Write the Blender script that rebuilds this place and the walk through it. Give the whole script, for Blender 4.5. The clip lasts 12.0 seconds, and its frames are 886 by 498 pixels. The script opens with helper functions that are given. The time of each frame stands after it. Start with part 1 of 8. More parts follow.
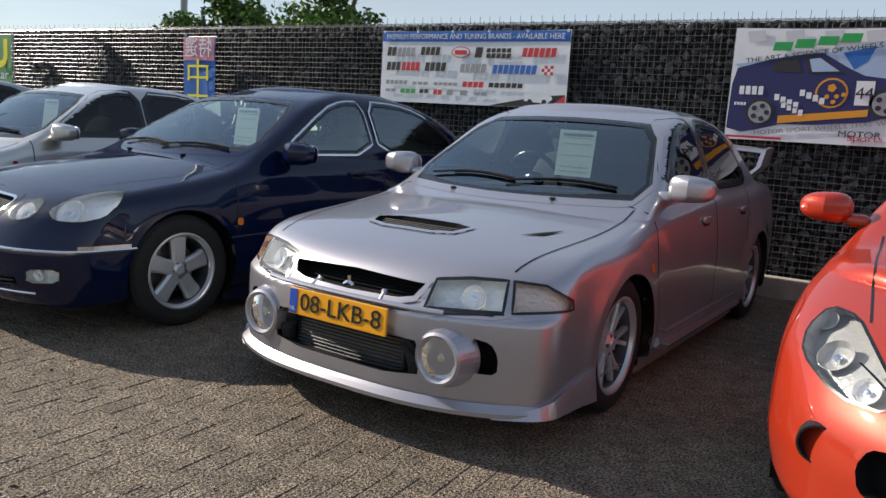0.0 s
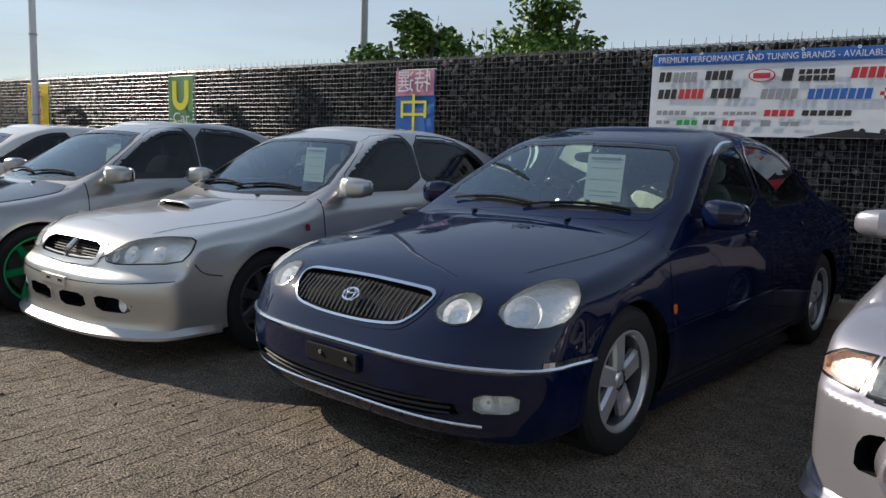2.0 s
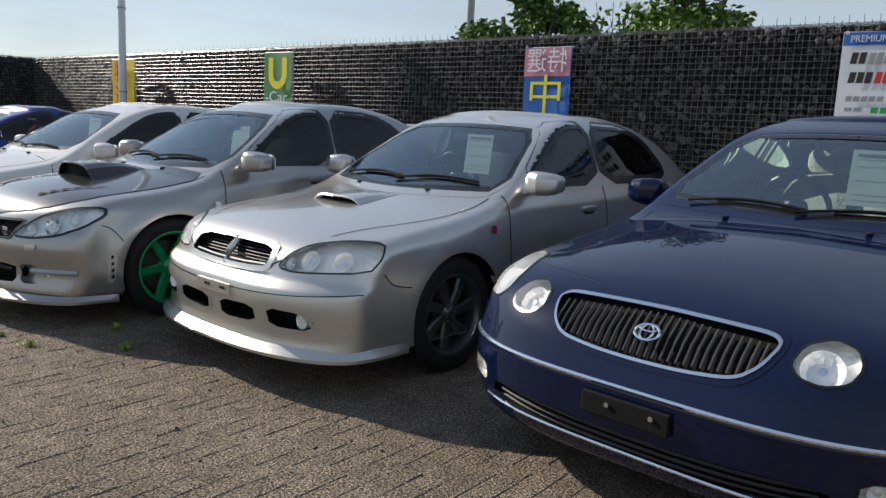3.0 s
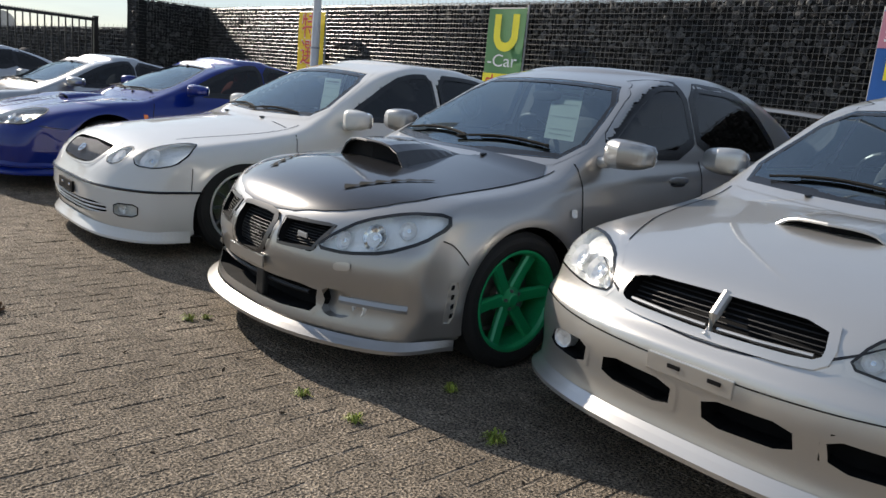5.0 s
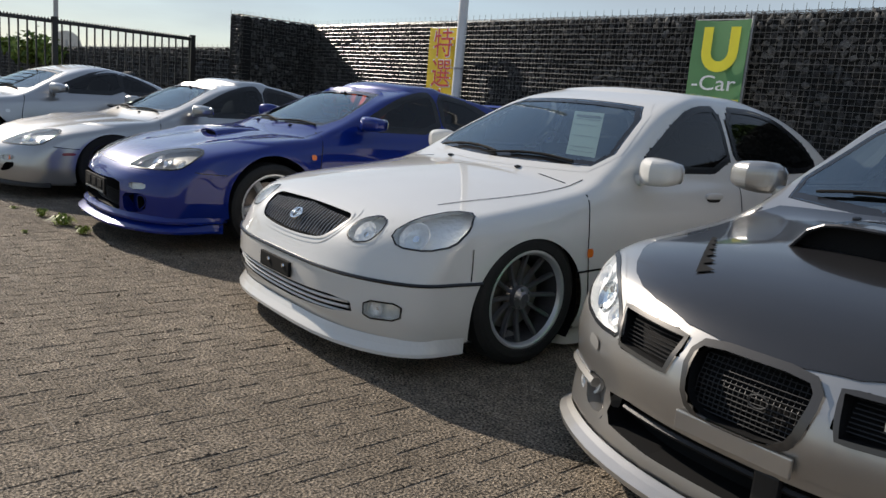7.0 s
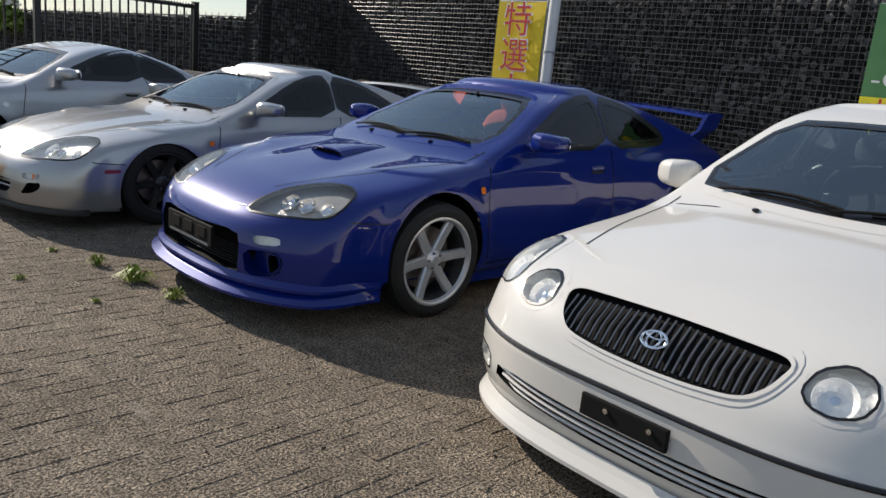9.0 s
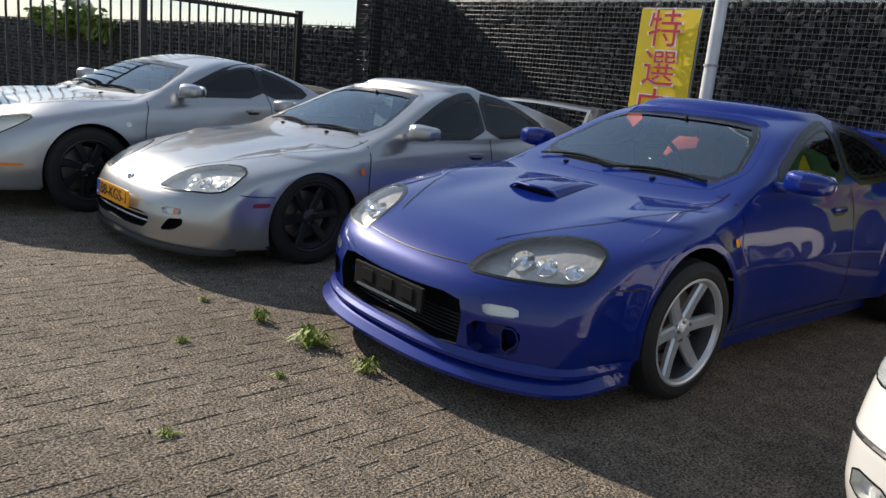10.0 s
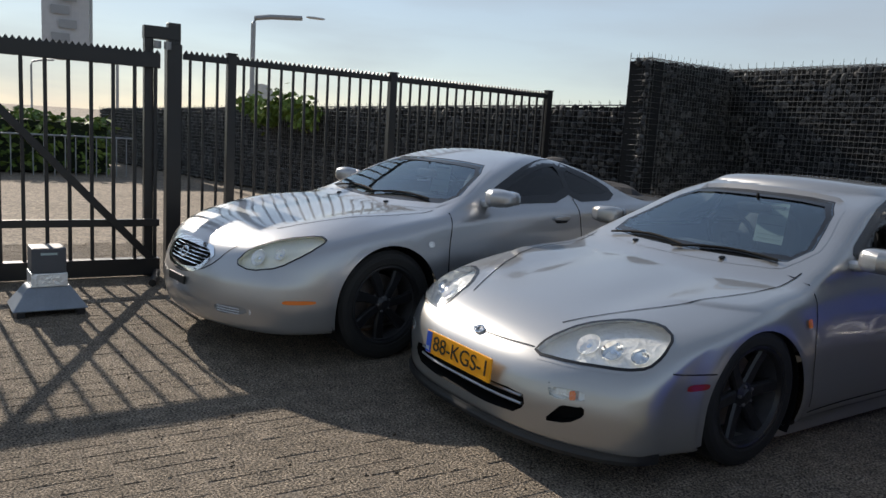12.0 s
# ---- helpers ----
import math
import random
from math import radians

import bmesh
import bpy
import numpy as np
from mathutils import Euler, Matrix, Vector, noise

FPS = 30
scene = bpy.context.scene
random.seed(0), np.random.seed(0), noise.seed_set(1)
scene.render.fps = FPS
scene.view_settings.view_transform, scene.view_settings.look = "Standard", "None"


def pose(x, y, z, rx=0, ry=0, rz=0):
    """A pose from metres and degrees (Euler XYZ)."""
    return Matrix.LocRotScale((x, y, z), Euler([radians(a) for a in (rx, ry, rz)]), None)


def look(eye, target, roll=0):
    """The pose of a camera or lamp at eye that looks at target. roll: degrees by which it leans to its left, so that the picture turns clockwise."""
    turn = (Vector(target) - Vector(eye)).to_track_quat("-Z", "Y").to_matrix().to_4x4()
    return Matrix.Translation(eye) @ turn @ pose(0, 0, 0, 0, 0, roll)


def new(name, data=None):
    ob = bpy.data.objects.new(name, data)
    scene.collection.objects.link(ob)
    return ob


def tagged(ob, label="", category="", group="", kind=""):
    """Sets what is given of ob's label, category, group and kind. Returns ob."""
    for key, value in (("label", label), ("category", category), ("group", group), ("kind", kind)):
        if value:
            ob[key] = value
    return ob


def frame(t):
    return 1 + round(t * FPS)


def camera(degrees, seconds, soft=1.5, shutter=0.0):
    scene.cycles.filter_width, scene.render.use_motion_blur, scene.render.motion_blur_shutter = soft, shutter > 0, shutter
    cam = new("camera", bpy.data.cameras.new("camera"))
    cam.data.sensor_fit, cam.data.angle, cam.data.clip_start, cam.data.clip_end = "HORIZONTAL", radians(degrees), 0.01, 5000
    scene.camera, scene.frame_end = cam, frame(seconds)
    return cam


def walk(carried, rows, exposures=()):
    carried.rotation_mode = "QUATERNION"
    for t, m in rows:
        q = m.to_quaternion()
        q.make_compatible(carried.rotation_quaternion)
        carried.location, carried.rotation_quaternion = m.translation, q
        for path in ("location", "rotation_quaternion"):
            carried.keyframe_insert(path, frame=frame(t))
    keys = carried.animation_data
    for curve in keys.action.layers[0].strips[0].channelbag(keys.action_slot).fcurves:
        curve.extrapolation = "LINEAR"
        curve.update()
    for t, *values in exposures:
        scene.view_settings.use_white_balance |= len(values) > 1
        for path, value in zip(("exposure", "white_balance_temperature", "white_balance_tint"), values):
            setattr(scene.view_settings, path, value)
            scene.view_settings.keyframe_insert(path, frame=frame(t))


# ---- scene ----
cam = camera(60.4, 12.0)
PATH = [
    (0, (-0.231, 0.108, 1.223), (-1.205, 1.826, 0.909), 3.6),
    (0.5, (-0.828, 0.058, 1.215), (-1.915, 1.707, 0.899), 3.7),
    (1, (-1.366, 0.039, 1.225), (-2.479, 1.676, 0.939), 3.5),
    (1.5, (-1.934, 0.059, 1.255), (-3.095, 1.668, 1.007), 2.3),
    (1.7, (-2.145, 0.043, 1.271), (-3.287, 1.664, 1.015), 1.9),
    (2, (-2.459, 0.072, 1.273), (-3.6, 1.693, 1.014), 1.9),
    (2.5, (-3.02, 0.128, 1.288), (-4.181, 1.732, 1.004), 2.8),
    (3, (-3.607, 0.102, 1.287), (-4.829, 1.653, 0.974), 2.7),
    (3.5, (-4.197, 0.087, 1.285), (-5.462, 1.596, 0.938), 2.8),
    (3.7, (-4.444, 0.093, 1.296), (-5.765, 1.551, 0.938), 2.2),
    (5.3, (-6.109, 0.274, 1.175), (-7.513, 1.638, 0.764), 5.8),
    (5.5, (-6.31, 0.282, 1.149), (-7.693, 1.671, 0.751), 6.3),
    (6, (-6.898, 0.347, 1.172), (-8.289, 1.723, 0.758), 5.8),
    (6.5, (-7.449, 0.256, 1.201), (-8.895, 1.59, 0.843), 5.2),
    (7, (-7.996, 0.156, 1.208), (-9.47, 1.452, 0.829), 5.1),
    (7.2, (-8.218, 0.115, 1.211), (-9.702, 1.399, 0.824), 4.8),
    (8.8, (-9.988, -0.028, 1.376), (-11.324, 1.388, 0.918), 5.6),
    (9, (-10.204, -0.034, 1.365), (-11.552, 1.369, 0.902), 5.6),
    (9.5, (-10.802, -0.061, 1.364), (-12.172, 1.324, 0.91), 6.3),
    (10, (-11.409, -0.135, 1.357), (-12.844, 1.18, 0.898), 5.6),
    (10.5, (-11.997, -0.154, 1.368), (-13.473, 1.13, 0.95), 4.7),
    (10.7, (-12.238, -0.158, 1.42), (-13.767, 1.068, 1.021), 4.2),
    (11, (-12.594, -0.237, 1.362), (-14.201, 0.91, 1.043), 4.6),
    (11.5, (-13.098, -0.246, 1.373), (-14.693, 0.911, 1.025), 4.0),
    (12, (-13.629, -0.32, 1.388), (-15.311, 0.718, 1.08), 3.7),
]
EXPOSURES = [(t, v + 0.04, 6600, 11) for t, v in [(0, 0.36), (1.5, 0.24), (2.5, 0.2), (3.5, 0.32), (5.5, 0.34), (7, 0.14), (9, 0.18), (10, 0.36), (10.5, 0.32), (12, 0.16)]]
walk(cam, [(t, look(eye, target, roll)) for t, eye, target, roll in PATH], EXPOSURES)

# ---- world and sun ----
SUN_DIR = Vector((-0.868, -0.085, 0.49)).normalized()
world = bpy.data.worlds.new("sky_world")
world.use_nodes = True
scene.world = world
wn = world.node_tree
wn.nodes.clear()
sky = wn.nodes.new("ShaderNodeTexSky")
sky.sky_type = "NISHITA"
sky.sun_disc = False
sky.sun_elevation = math.asin(SUN_DIR.z)
sky.sun_rotation = math.atan2(SUN_DIR.x, SUN_DIR.y)
sky.air_density, sky.dust_density, sky.ozone_density = 1.0, 0.1, 1.2
bg = wn.nodes.new("ShaderNodeBackground")
bg.inputs["Strength"].default_value = 0.13
wout = wn.nodes.new("ShaderNodeOutputWorld")
# thin high cloud: pale streaks over the clear sky
wtc = wn.nodes.new("ShaderNodeTexCoord")
wmap = wn.nodes.new("ShaderNodeMapping")
wmap.inputs["Scale"].default_value = (1.2, 1.2, 7.0)
wno = wn.nodes.new("ShaderNodeTexNoise")
wno.inputs["Scale"].default_value = 2.2
wno.inputs["Detail"].default_value = 7
wramp = wn.nodes.new("ShaderNodeValToRGB")
wramp.color_ramp.elements[0].position, wramp.color_ramp.elements[1].position = 0.45, 0.72
wramp.color_ramp.elements[0].color = (0.64, 0.64, 0.64, 1)
wramp.color_ramp.elements[1].color = (0.82, 0.82, 0.82, 1)
wmix = wn.nodes.new("ShaderNodeMix")
wmix.data_type = "RGBA"
wmix.inputs["B"].default_value = (2.85, 3.2, 3.6, 1)
wn.links.new(wtc.outputs["Generated"], wmap.inputs["Vector"])
wn.links.new(wmap.outputs["Vector"], wno.inputs["Vector"])
wn.links.new(wno.outputs["Fac"], wramp.inputs["Fac"])
# haze thickens towards the horizon, clear blue overhead
wsep = wn.nodes.new("ShaderNodeSeparateXYZ")
wn.links.new(wtc.outputs["Generated"], wsep.inputs["Vector"])
wel = wn.nodes.new("ShaderNodeMapRange")
wel.inputs["From Min"].default_value, wel.inputs["From Max"].default_value = 0.12, 0.6
wel.inputs["To Min"].default_value, wel.inputs["To Max"].default_value = 1.0, 0.5
wn.links.new(wsep.outputs["Z"], wel.inputs["Value"])
wmul = wn.nodes.new("ShaderNodeMath")
wmul.operation = "MULTIPLY"
wn.links.new(wramp.outputs["Color"], wmul.inputs[0])
wn.links.new(wel.outputs["Result"], wmul.inputs[1])
wn.links.new(wmul.outputs[0], wmix.inputs["Factor"])
wn.links.new(sky.outputs["Color"], wmix.inputs["A"])
wn.links.new(wmix.outputs["Result"], bg.inputs["Color"])
wn.links.new(bg.outputs["Background"], wout.inputs["Surface"])

sun = new("sun", bpy.data.lights.new("sun", "SUN"))
sun.data.energy, sun.data.angle, sun.data.color = 5.0, radians(0.6), (1.0, 0.91, 0.79)
sun.matrix_basis = look((-20, 4, 14), Vector((-20, 4, 14)) - SUN_DIR)
scene.view_settings.exposure = 0.3

# ---- materials ----
MATS = {}


def nodes_of(name):
    m = bpy.data.materials.new(name)
    m.use_nodes = True
    t = m.node_tree
    return m, t, t.nodes["Principled BSDF"]


def plain(name, color, rough=0.5, metal=0.0, var=0.12, scale=6.0, bump=0.0, bscale=80.0, coat=0.0, emit=0.0, spec=0.5):
    """A surface with its colour varied at two scales, and fine relief."""
    if name in MATS:
        return MATS[name]
    m, t, p = nodes_of(name)
    tc = t.nodes.new("ShaderNodeTexCoord")
    n1 = t.nodes.new("ShaderNodeTexNoise")
    n1.inputs["Scale"].default_value, n1.inputs["Detail"].default_value = scale, 6
    n2 = t.nodes.new("ShaderNodeTexNoise")
    n2.inputs["Scale"].default_value, n2.inputs["Detail"].default_value = bscale, 3
    t.links.new(tc.outputs["Object"], n1.inputs["Vector"])
    t.links.new(tc.outputs["Object"], n2.inputs["Vector"])
    add = t.nodes.new("ShaderNodeMath")
    add.operation = "MULTIPLY_ADD"
    add.inputs[1].default_value = 0.4
    t.links.new(n2.outputs["Fac"], add.inputs[0])
    t.links.new(n1.outputs["Fac"], add.inputs[2])
    mr = t.nodes.new("ShaderNodeMapRange")
    mr.inputs["From Min"].default_value, mr.inputs["From Max"].default_value = 0.45, 0.95
    mr.inputs["To Min"].default_value, mr.inputs["To Max"].default_value = 1 - var, 1 + var
    t.links.new(add.outputs[0], mr.inputs["Value"])
    mul = t.nodes.new("ShaderNodeVectorMath")
    mul.operation = "SCALE"
    mul.inputs[0].default_value = color
    t.links.new(mr.outputs["Result"], mul.inputs["Scale"])
    t.links.new(mul.outputs["Vector"], p.inputs["Base Color"])
    p.inputs["Roughness"].default_value = rough
    p.inputs["Metallic"].default_value = metal
    p.inputs["Coat Weight"].default_value = coat
    p.inputs["Coat Roughness"].default_value = 0.04
    p.inputs["Specular IOR Level"].default_value = spec
    if emit:
        p.inputs["Emission Color"].default_value = (*color, 1)
        p.inputs["Emission Strength"].default_value = emit
    if bump:
        b = t.nodes.new("ShaderNodeBump")
        b.inputs["Strength"].default_value, b.inputs["Distance"].default_value = bump, 0.01
        t.links.new(n2.outputs["Fac"], b.inputs["Height"])
        t.links.new(b.outputs["Normal"], p.inputs["Normal"])
    MATS[name] = m
    return m


def paint(name, color, metal=0.6, rough=0.34, flake=0.05, dust=0.10, spec=0.15, coat=1.0):
    """Car paint: flaked base coat under clear coat, with a film of dust that roughens it in patches."""
    if name in MATS:
        return MATS[name]
    m, t, p = nodes_of(name)
    tc = t.nodes.new("ShaderNodeTexCoord")
    fl = t.nodes.new("ShaderNodeTexNoise")
    fl.inputs["Scale"].default_value, fl.inputs["Detail"].default_value = 900.0, 2
    du = t.nodes.new("ShaderNodeTexNoise")
    du.inputs["Scale"].default_value, du.inputs["Detail"].default_value = 3.5, 8
    for n in (fl, du):
        t.links.new(tc.outputs["Object"], n.inputs["Vector"])
    mr = t.nodes.new("ShaderNodeMapRange")
    mr.inputs["To Min"].default_value, mr.inputs["To Max"].default_value = 1 - flake, 1 + flake
    t.links.new(fl.outputs["Fac"], mr.inputs["Value"])
    mul = t.nodes.new("ShaderNodeVectorMath")
    mul.operation = "SCALE"
    mul.inputs[0].default_value = color
    t.links.new(mr.outputs["Result"], mul.inputs["Scale"])
    dr = t.nodes.new("ShaderNodeMapRange")
    dr.inputs["From Min"].default_value, dr.inputs["From Max"].default_value = 0.4, 0.75
    dr.inputs["To Min"].default_value, dr.inputs["To Max"].default_value = dust * 0.2, dust
    t.links.new(du.outputs["Fac"], dr.inputs["Value"])
    mix = t.nodes.new("ShaderNodeMix")
    mix.data_type = "RGBA"
    mix.inputs["B"].default_value = (0.36, 0.33, 0.29, 1)
    t.links.new(dr.outputs["Result"], mix.inputs["Factor"])
    t.links.new(mul.outputs["Vector"], mix.inputs["A"])
    t.links.new(mix.outputs["Result"], p.inputs["Base Color"])
    p.inputs["Metallic"].default_value = metal
    p.inputs["Roughness"].default_value = rough
    p.inputs["Coat Weight"].default_value = coat
    p.inputs["Specular IOR Level"].default_value = spec
    cr = t.nodes.new("ShaderNodeMapRange")
    cr.inputs["To Min"].default_value, cr.inputs["To Max"].default_value = 0.005, 0.05
    t.links.new(du.outputs["Fac"], cr.inputs["Value"])
    t.links.new(cr.outputs["Result"], p.inputs["Coat Roughness"])
    MATS[name] = m
    return m


def glass(name, tint, ior=1.5, rough=0.0, sheen=(1, 1, 1)):
    """A pane: tinted see-through, mirror-like at a slant."""
    if name in MATS:
        return MATS[name]
    m, t, p = nodes_of(name)
    t.nodes.remove(p)
    out = t.nodes["Material Output"]
    tr = t.nodes.new("ShaderNodeBsdfTransparent")
    tr.inputs["Color"].default_value = (*tint, 1)
    gl = t.nodes.new("ShaderNodeBsdfGlossy")
    gl.inputs["Roughness"].default_value = rough
    gl.inputs["Color"].default_value = (*sheen, 1)
    fr = t.nodes.new("ShaderNodeFresnel")
    fr.inputs["IOR"].default_value = ior
    mix = t.nodes.new("ShaderNodeMixShader")
    t.links.new(fr.outputs["Fac"], mix.inputs["Fac"])
    t.links.new(tr.outputs["BSDF"], mix.inputs[1])
    t.links.new(gl.outputs["BSDF"], mix.inputs[2])
    t.links.new(mix.outputs["Shader"], out.inputs["Surface"])
    MATS[name] = m
    return m


BLACK = plain("black_plastic", (0.009, 0.009, 0.0095), 0.5, bump=0.1, bscale=300)
DARK = plain("dark_void", (0.005, 0.005, 0.0055), 0.85, spec=0.2)
MATT = plain("matt_black", (0.007, 0.007, 0.007), 0.85, spec=0.2)
RUBBER = plain("tyre_rubber", (0.009, 0.0088, 0.0085), 0.75, var=0.3, bump=0.25, bscale=120)
TRIM = plain("black_trim", (0.009, 0.009, 0.01), 0.25, var=0.05)
DARK_GREY = plain("dark_grey_plastic", (0.08, 0.08, 0.08), 0.4, var=0.08)
GUNMETAL = plain("gunmetal_trim", (0.09, 0.085, 0.08), 0.3, 0.6, var=0.08)
CHROME = plain("chrome", (0.82, 0.83, 0.84), 0.08, 1.0, var=0.03)
ALLOY = plain("alloy", (0.60, 0.61, 0.62), 0.3, 0.6, var=0.1)
ALLOY_GREY = plain("grey_alloy", (0.22, 0.22, 0.23), 0.28, 0.7, var=0.1)
ALLOY_DARK_SHADED = plain("shaded_dark_grey_alloy", (0.10, 0.10, 0.105), 0.3, 0.6, var=0.1)
ALLOY_BLACK = plain("black_alloy", (0.02, 0.02, 0.022), 0.3, 0.3, var=0.2)
ALLOY_GREEN = plain("green_alloy", (0.01, 0.33, 0.12), 0.3, 0.2, var=0.08, coat=0.6)
DISC = plain("brake_disc", (0.25, 0.22, 0.2), 0.4, 0.9, var=0.3)
REFLECT = plain("lamp_reflector", (0.95, 0.95, 0.95), 0.22, 0.4, var=0.05, bump=0.7, bscale=60)
LAMPBRIGHT = plain("bright_lamp_housing", (0.93, 0.94, 0.94), 0.25, 0.1, var=0.1, bump=0.8, bscale=30)
# whitish colour for fog lamp bowls, painting in the light they throw back
FOGFACE = plain("fluted_bowl_shine", (0.86, 0.87, 0.86), 0.3, 0.0, var=0.15, bump=0.6, bscale=70, coat=0.6)
LAMPGREY = plain("lamp_housing", (0.86, 0.87, 0.86), 0.2, 0.3, var=0.12, bump=1.0, bscale=38)
LAMPDARK = plain("dark_lamp_housing", (0.48, 0.48, 0.47), 0.25, 0.3, var=0.1, bump=0.5, bscale=45)
AMBER = plain("amber_lens", (0.85, 0.2, 0.02), 0.15, 0.0, var=0.05, coat=1)
REDLENS = plain("dark_red_lens", (0.25, 0.02, 0.02), 0.2, 0.0, var=0.05, coat=1)
LENS = glass("clear_lens", (0.96, 0.97, 0.97), 1.3)
LENS_HAZY = plain("yellowed_lens", (0.78, 0.77, 0.66), 0.25, 0.1, var=0.1, coat=0.5)
PANE = glass("tinted_pane", (0.60, 0.80, 0.84), 2.5, sheen=(0.84, 0.95, 1.0))
PANE_DARK = glass("dark_pane", (0.07, 0.09, 0.105), 1.5)
CLOTH = plain("grey_seat_cloth", (0.035, 0.035, 0.039), 0.9, var=0.25, bump=0.3, bscale=200)
CLOTH_CREAM = plain("cream_lace_cover", (0.55, 0.55, 0.42), 0.9, var=0.2, bump=0.5, bscale=60)
CLOTH_RED = plain("red_seat_cloth", (0.5, 0.07, 0.03), 0.9, var=0.3, bump=0.3, bscale=60)
DASH = plain("dashboard_plastic", (0.02, 0.02, 0.022), 0.6, bump=0.2, bscale=300)
PAPER = plain("price_sheet_paper", (0.40, 0.49, 0.475), 0.7, var=0.04)
INK = plain("grey_ink", (0.12, 0.14, 0.15), 0.7)
PLATE_Y = plain("yellow_plate", (0.85, 0.36, 0.01), 0.35, var=0.04)
PLATE_B = plain("blue_plate_band", (0.01, 0.07, 0.45), 0.4)
PLATE_K = plain("black_plate_ink", (0.01, 0.01, 0.01), 0.4)
CARBON = paint("carbon_bonnet", (0.03, 0.03, 0.032), 0.4, 0.3, 0.4, 0.02, coat=1.0)
P_LILAC = paint("lilac_silver_paint", (0.42, 0.405, 0.44), 0.72, 0.34)
P_NAVY = paint("navy_paint", (0.0015, 0.006, 0.032), 0.0, 0.4, dust=0.001, spec=0.02, coat=0.85)
P_SILVER = paint("warm_silver_paint", (0.58, 0.565, 0.535), 0.75, 0.33)
P_GREY = paint("grey_metallic_paint", (0.39, 0.38, 0.365), 0.75, 0.32)
P_WHITE = paint("pearl_white_paint", (0.64, 0.63, 0.60), 0.0, 0.35, 0.02, dust=0.08)
P_BLUE = paint("royal_blue_paint", (0.002, 0.015, 0.165), 0.1, 0.35, dust=0.002, spec=0.05, coat=1.0)
P_SILVER2 = paint("cool_silver_paint", (0.41, 0.41, 0.405), 0.75, 0.32)
P_SILVER3 = paint("pale_silver_paint", (0.43, 0.435, 0.445), 0.7, 0.32)
P_RED = paint("orange_red_paint", (0.42, 0.03, 0.008), 0.2, 0.35, dust=0.02)

# ---- mesh helpers ----
from mathutils.geometry import delaunay_2d_cdt


def part(name, verts, faces, mat, parent=None, label="", normals=None, flat=False):
    """One mesh object under a thing or a part. mat: one material, or several with a slot for each face in .slots."""
    me = bpy.data.meshes.new(name)
    if isinstance(verts, np.ndarray):
        verts = verts.tolist()
    if isinstance(faces, np.ndarray):
        faces = faces.tolist()
    me.from_pydata(verts, [], faces)
    me.materials.append(mat)
    if normals is not None:
        me.update()
        me.normals_split_custom_set_from_vertices([tuple(n) for n in normals])
    elif flat:
        me.shade_flat()
    me.update()
    ob = new(name, me)
    if parent is not None:
        ob.parent = parent
    if label:
        ob["label"] = label
    return ob


def bm_part(name, bm, mat, parent=None, label="", smooth=False):
    me = bpy.data.meshes.new(name)
    bm.normal_update()
    for f in bm.faces:
        f.smooth = smooth
    bm.to_mesh(me)
    bm.free()
    me.materials.append(mat)
    ob = new(name, me)
    if parent is not None:
        ob.parent = parent
    if label:
        ob["label"] = label
    return ob


def thing(name, m, label, category, group=""):
    ob = new(name)
    ob.matrix_basis = m
    return tagged(ob, label, category, group)


def box_bm(size, at=(0, 0, 0), bevel=0.0, seg=2, bm=None, rot=None, taper=1.0):
    own = bmesh.new()
    bmesh.ops.create_cube(own, size=1.0)
    for v in own.verts:
        k = taper if v.co.z > 0 else 1.0
        v.co = Vector((v.co.x * size[0] * k, v.co.y * size[1] * k, v.co.z * size[2]))
    if bevel:
        bmesh.ops.bevel(own, geom=own.edges[:], offset=bevel, segments=seg, affect="EDGES", profile=0.6)
    mat = Matrix.Translation(at) @ (rot if rot is not None else Matrix.Identity(4))
    bmesh.ops.transform(own, matrix=mat, verts=own.verts)
    if bm is None:
        return own
    me = bpy.data.meshes.new("tmp")
    own.to_mesh(me)
    own.free()
    bm.from_mesh(me)
    bpy.data.meshes.remove(me)
    return bm


def lathe(profile, seg=48, axis="x", at=(0, 0, 0), arc=None):
    """A turned shape: profile of (along the axis, radius). Returns verts, faces."""
    prof = np.array(profile, float)
    n = len(prof)
    if arc:
        ang = np.linspace(arc[0], arc[1], seg + 1)
    else:
        ang = np.linspace(0, 2 * math.pi, seg, endpoint=False)
    vs = []
    for a in ang:
        c, s = math.cos(a), math.sin(a)
        for h, r in prof:
            vs.append((h, r * c, r * s))
    m = len(ang)
    fs = []
    for i in range(m if not arc else m - 1):
        j = (i + 1) % m
        for k in range(n - 1):
            fs.append((i * n + k, i * n + k + 1, j * n + k + 1, j * n + k))
    v = np.array(vs)
    if axis == "y":
        v = v[:, [1, 0, 2]]
        fs = [f[::-1] for f in fs]
    elif axis == "z":
        v = v[:, [1, 2, 0]]
    return v + np.array(at), fs


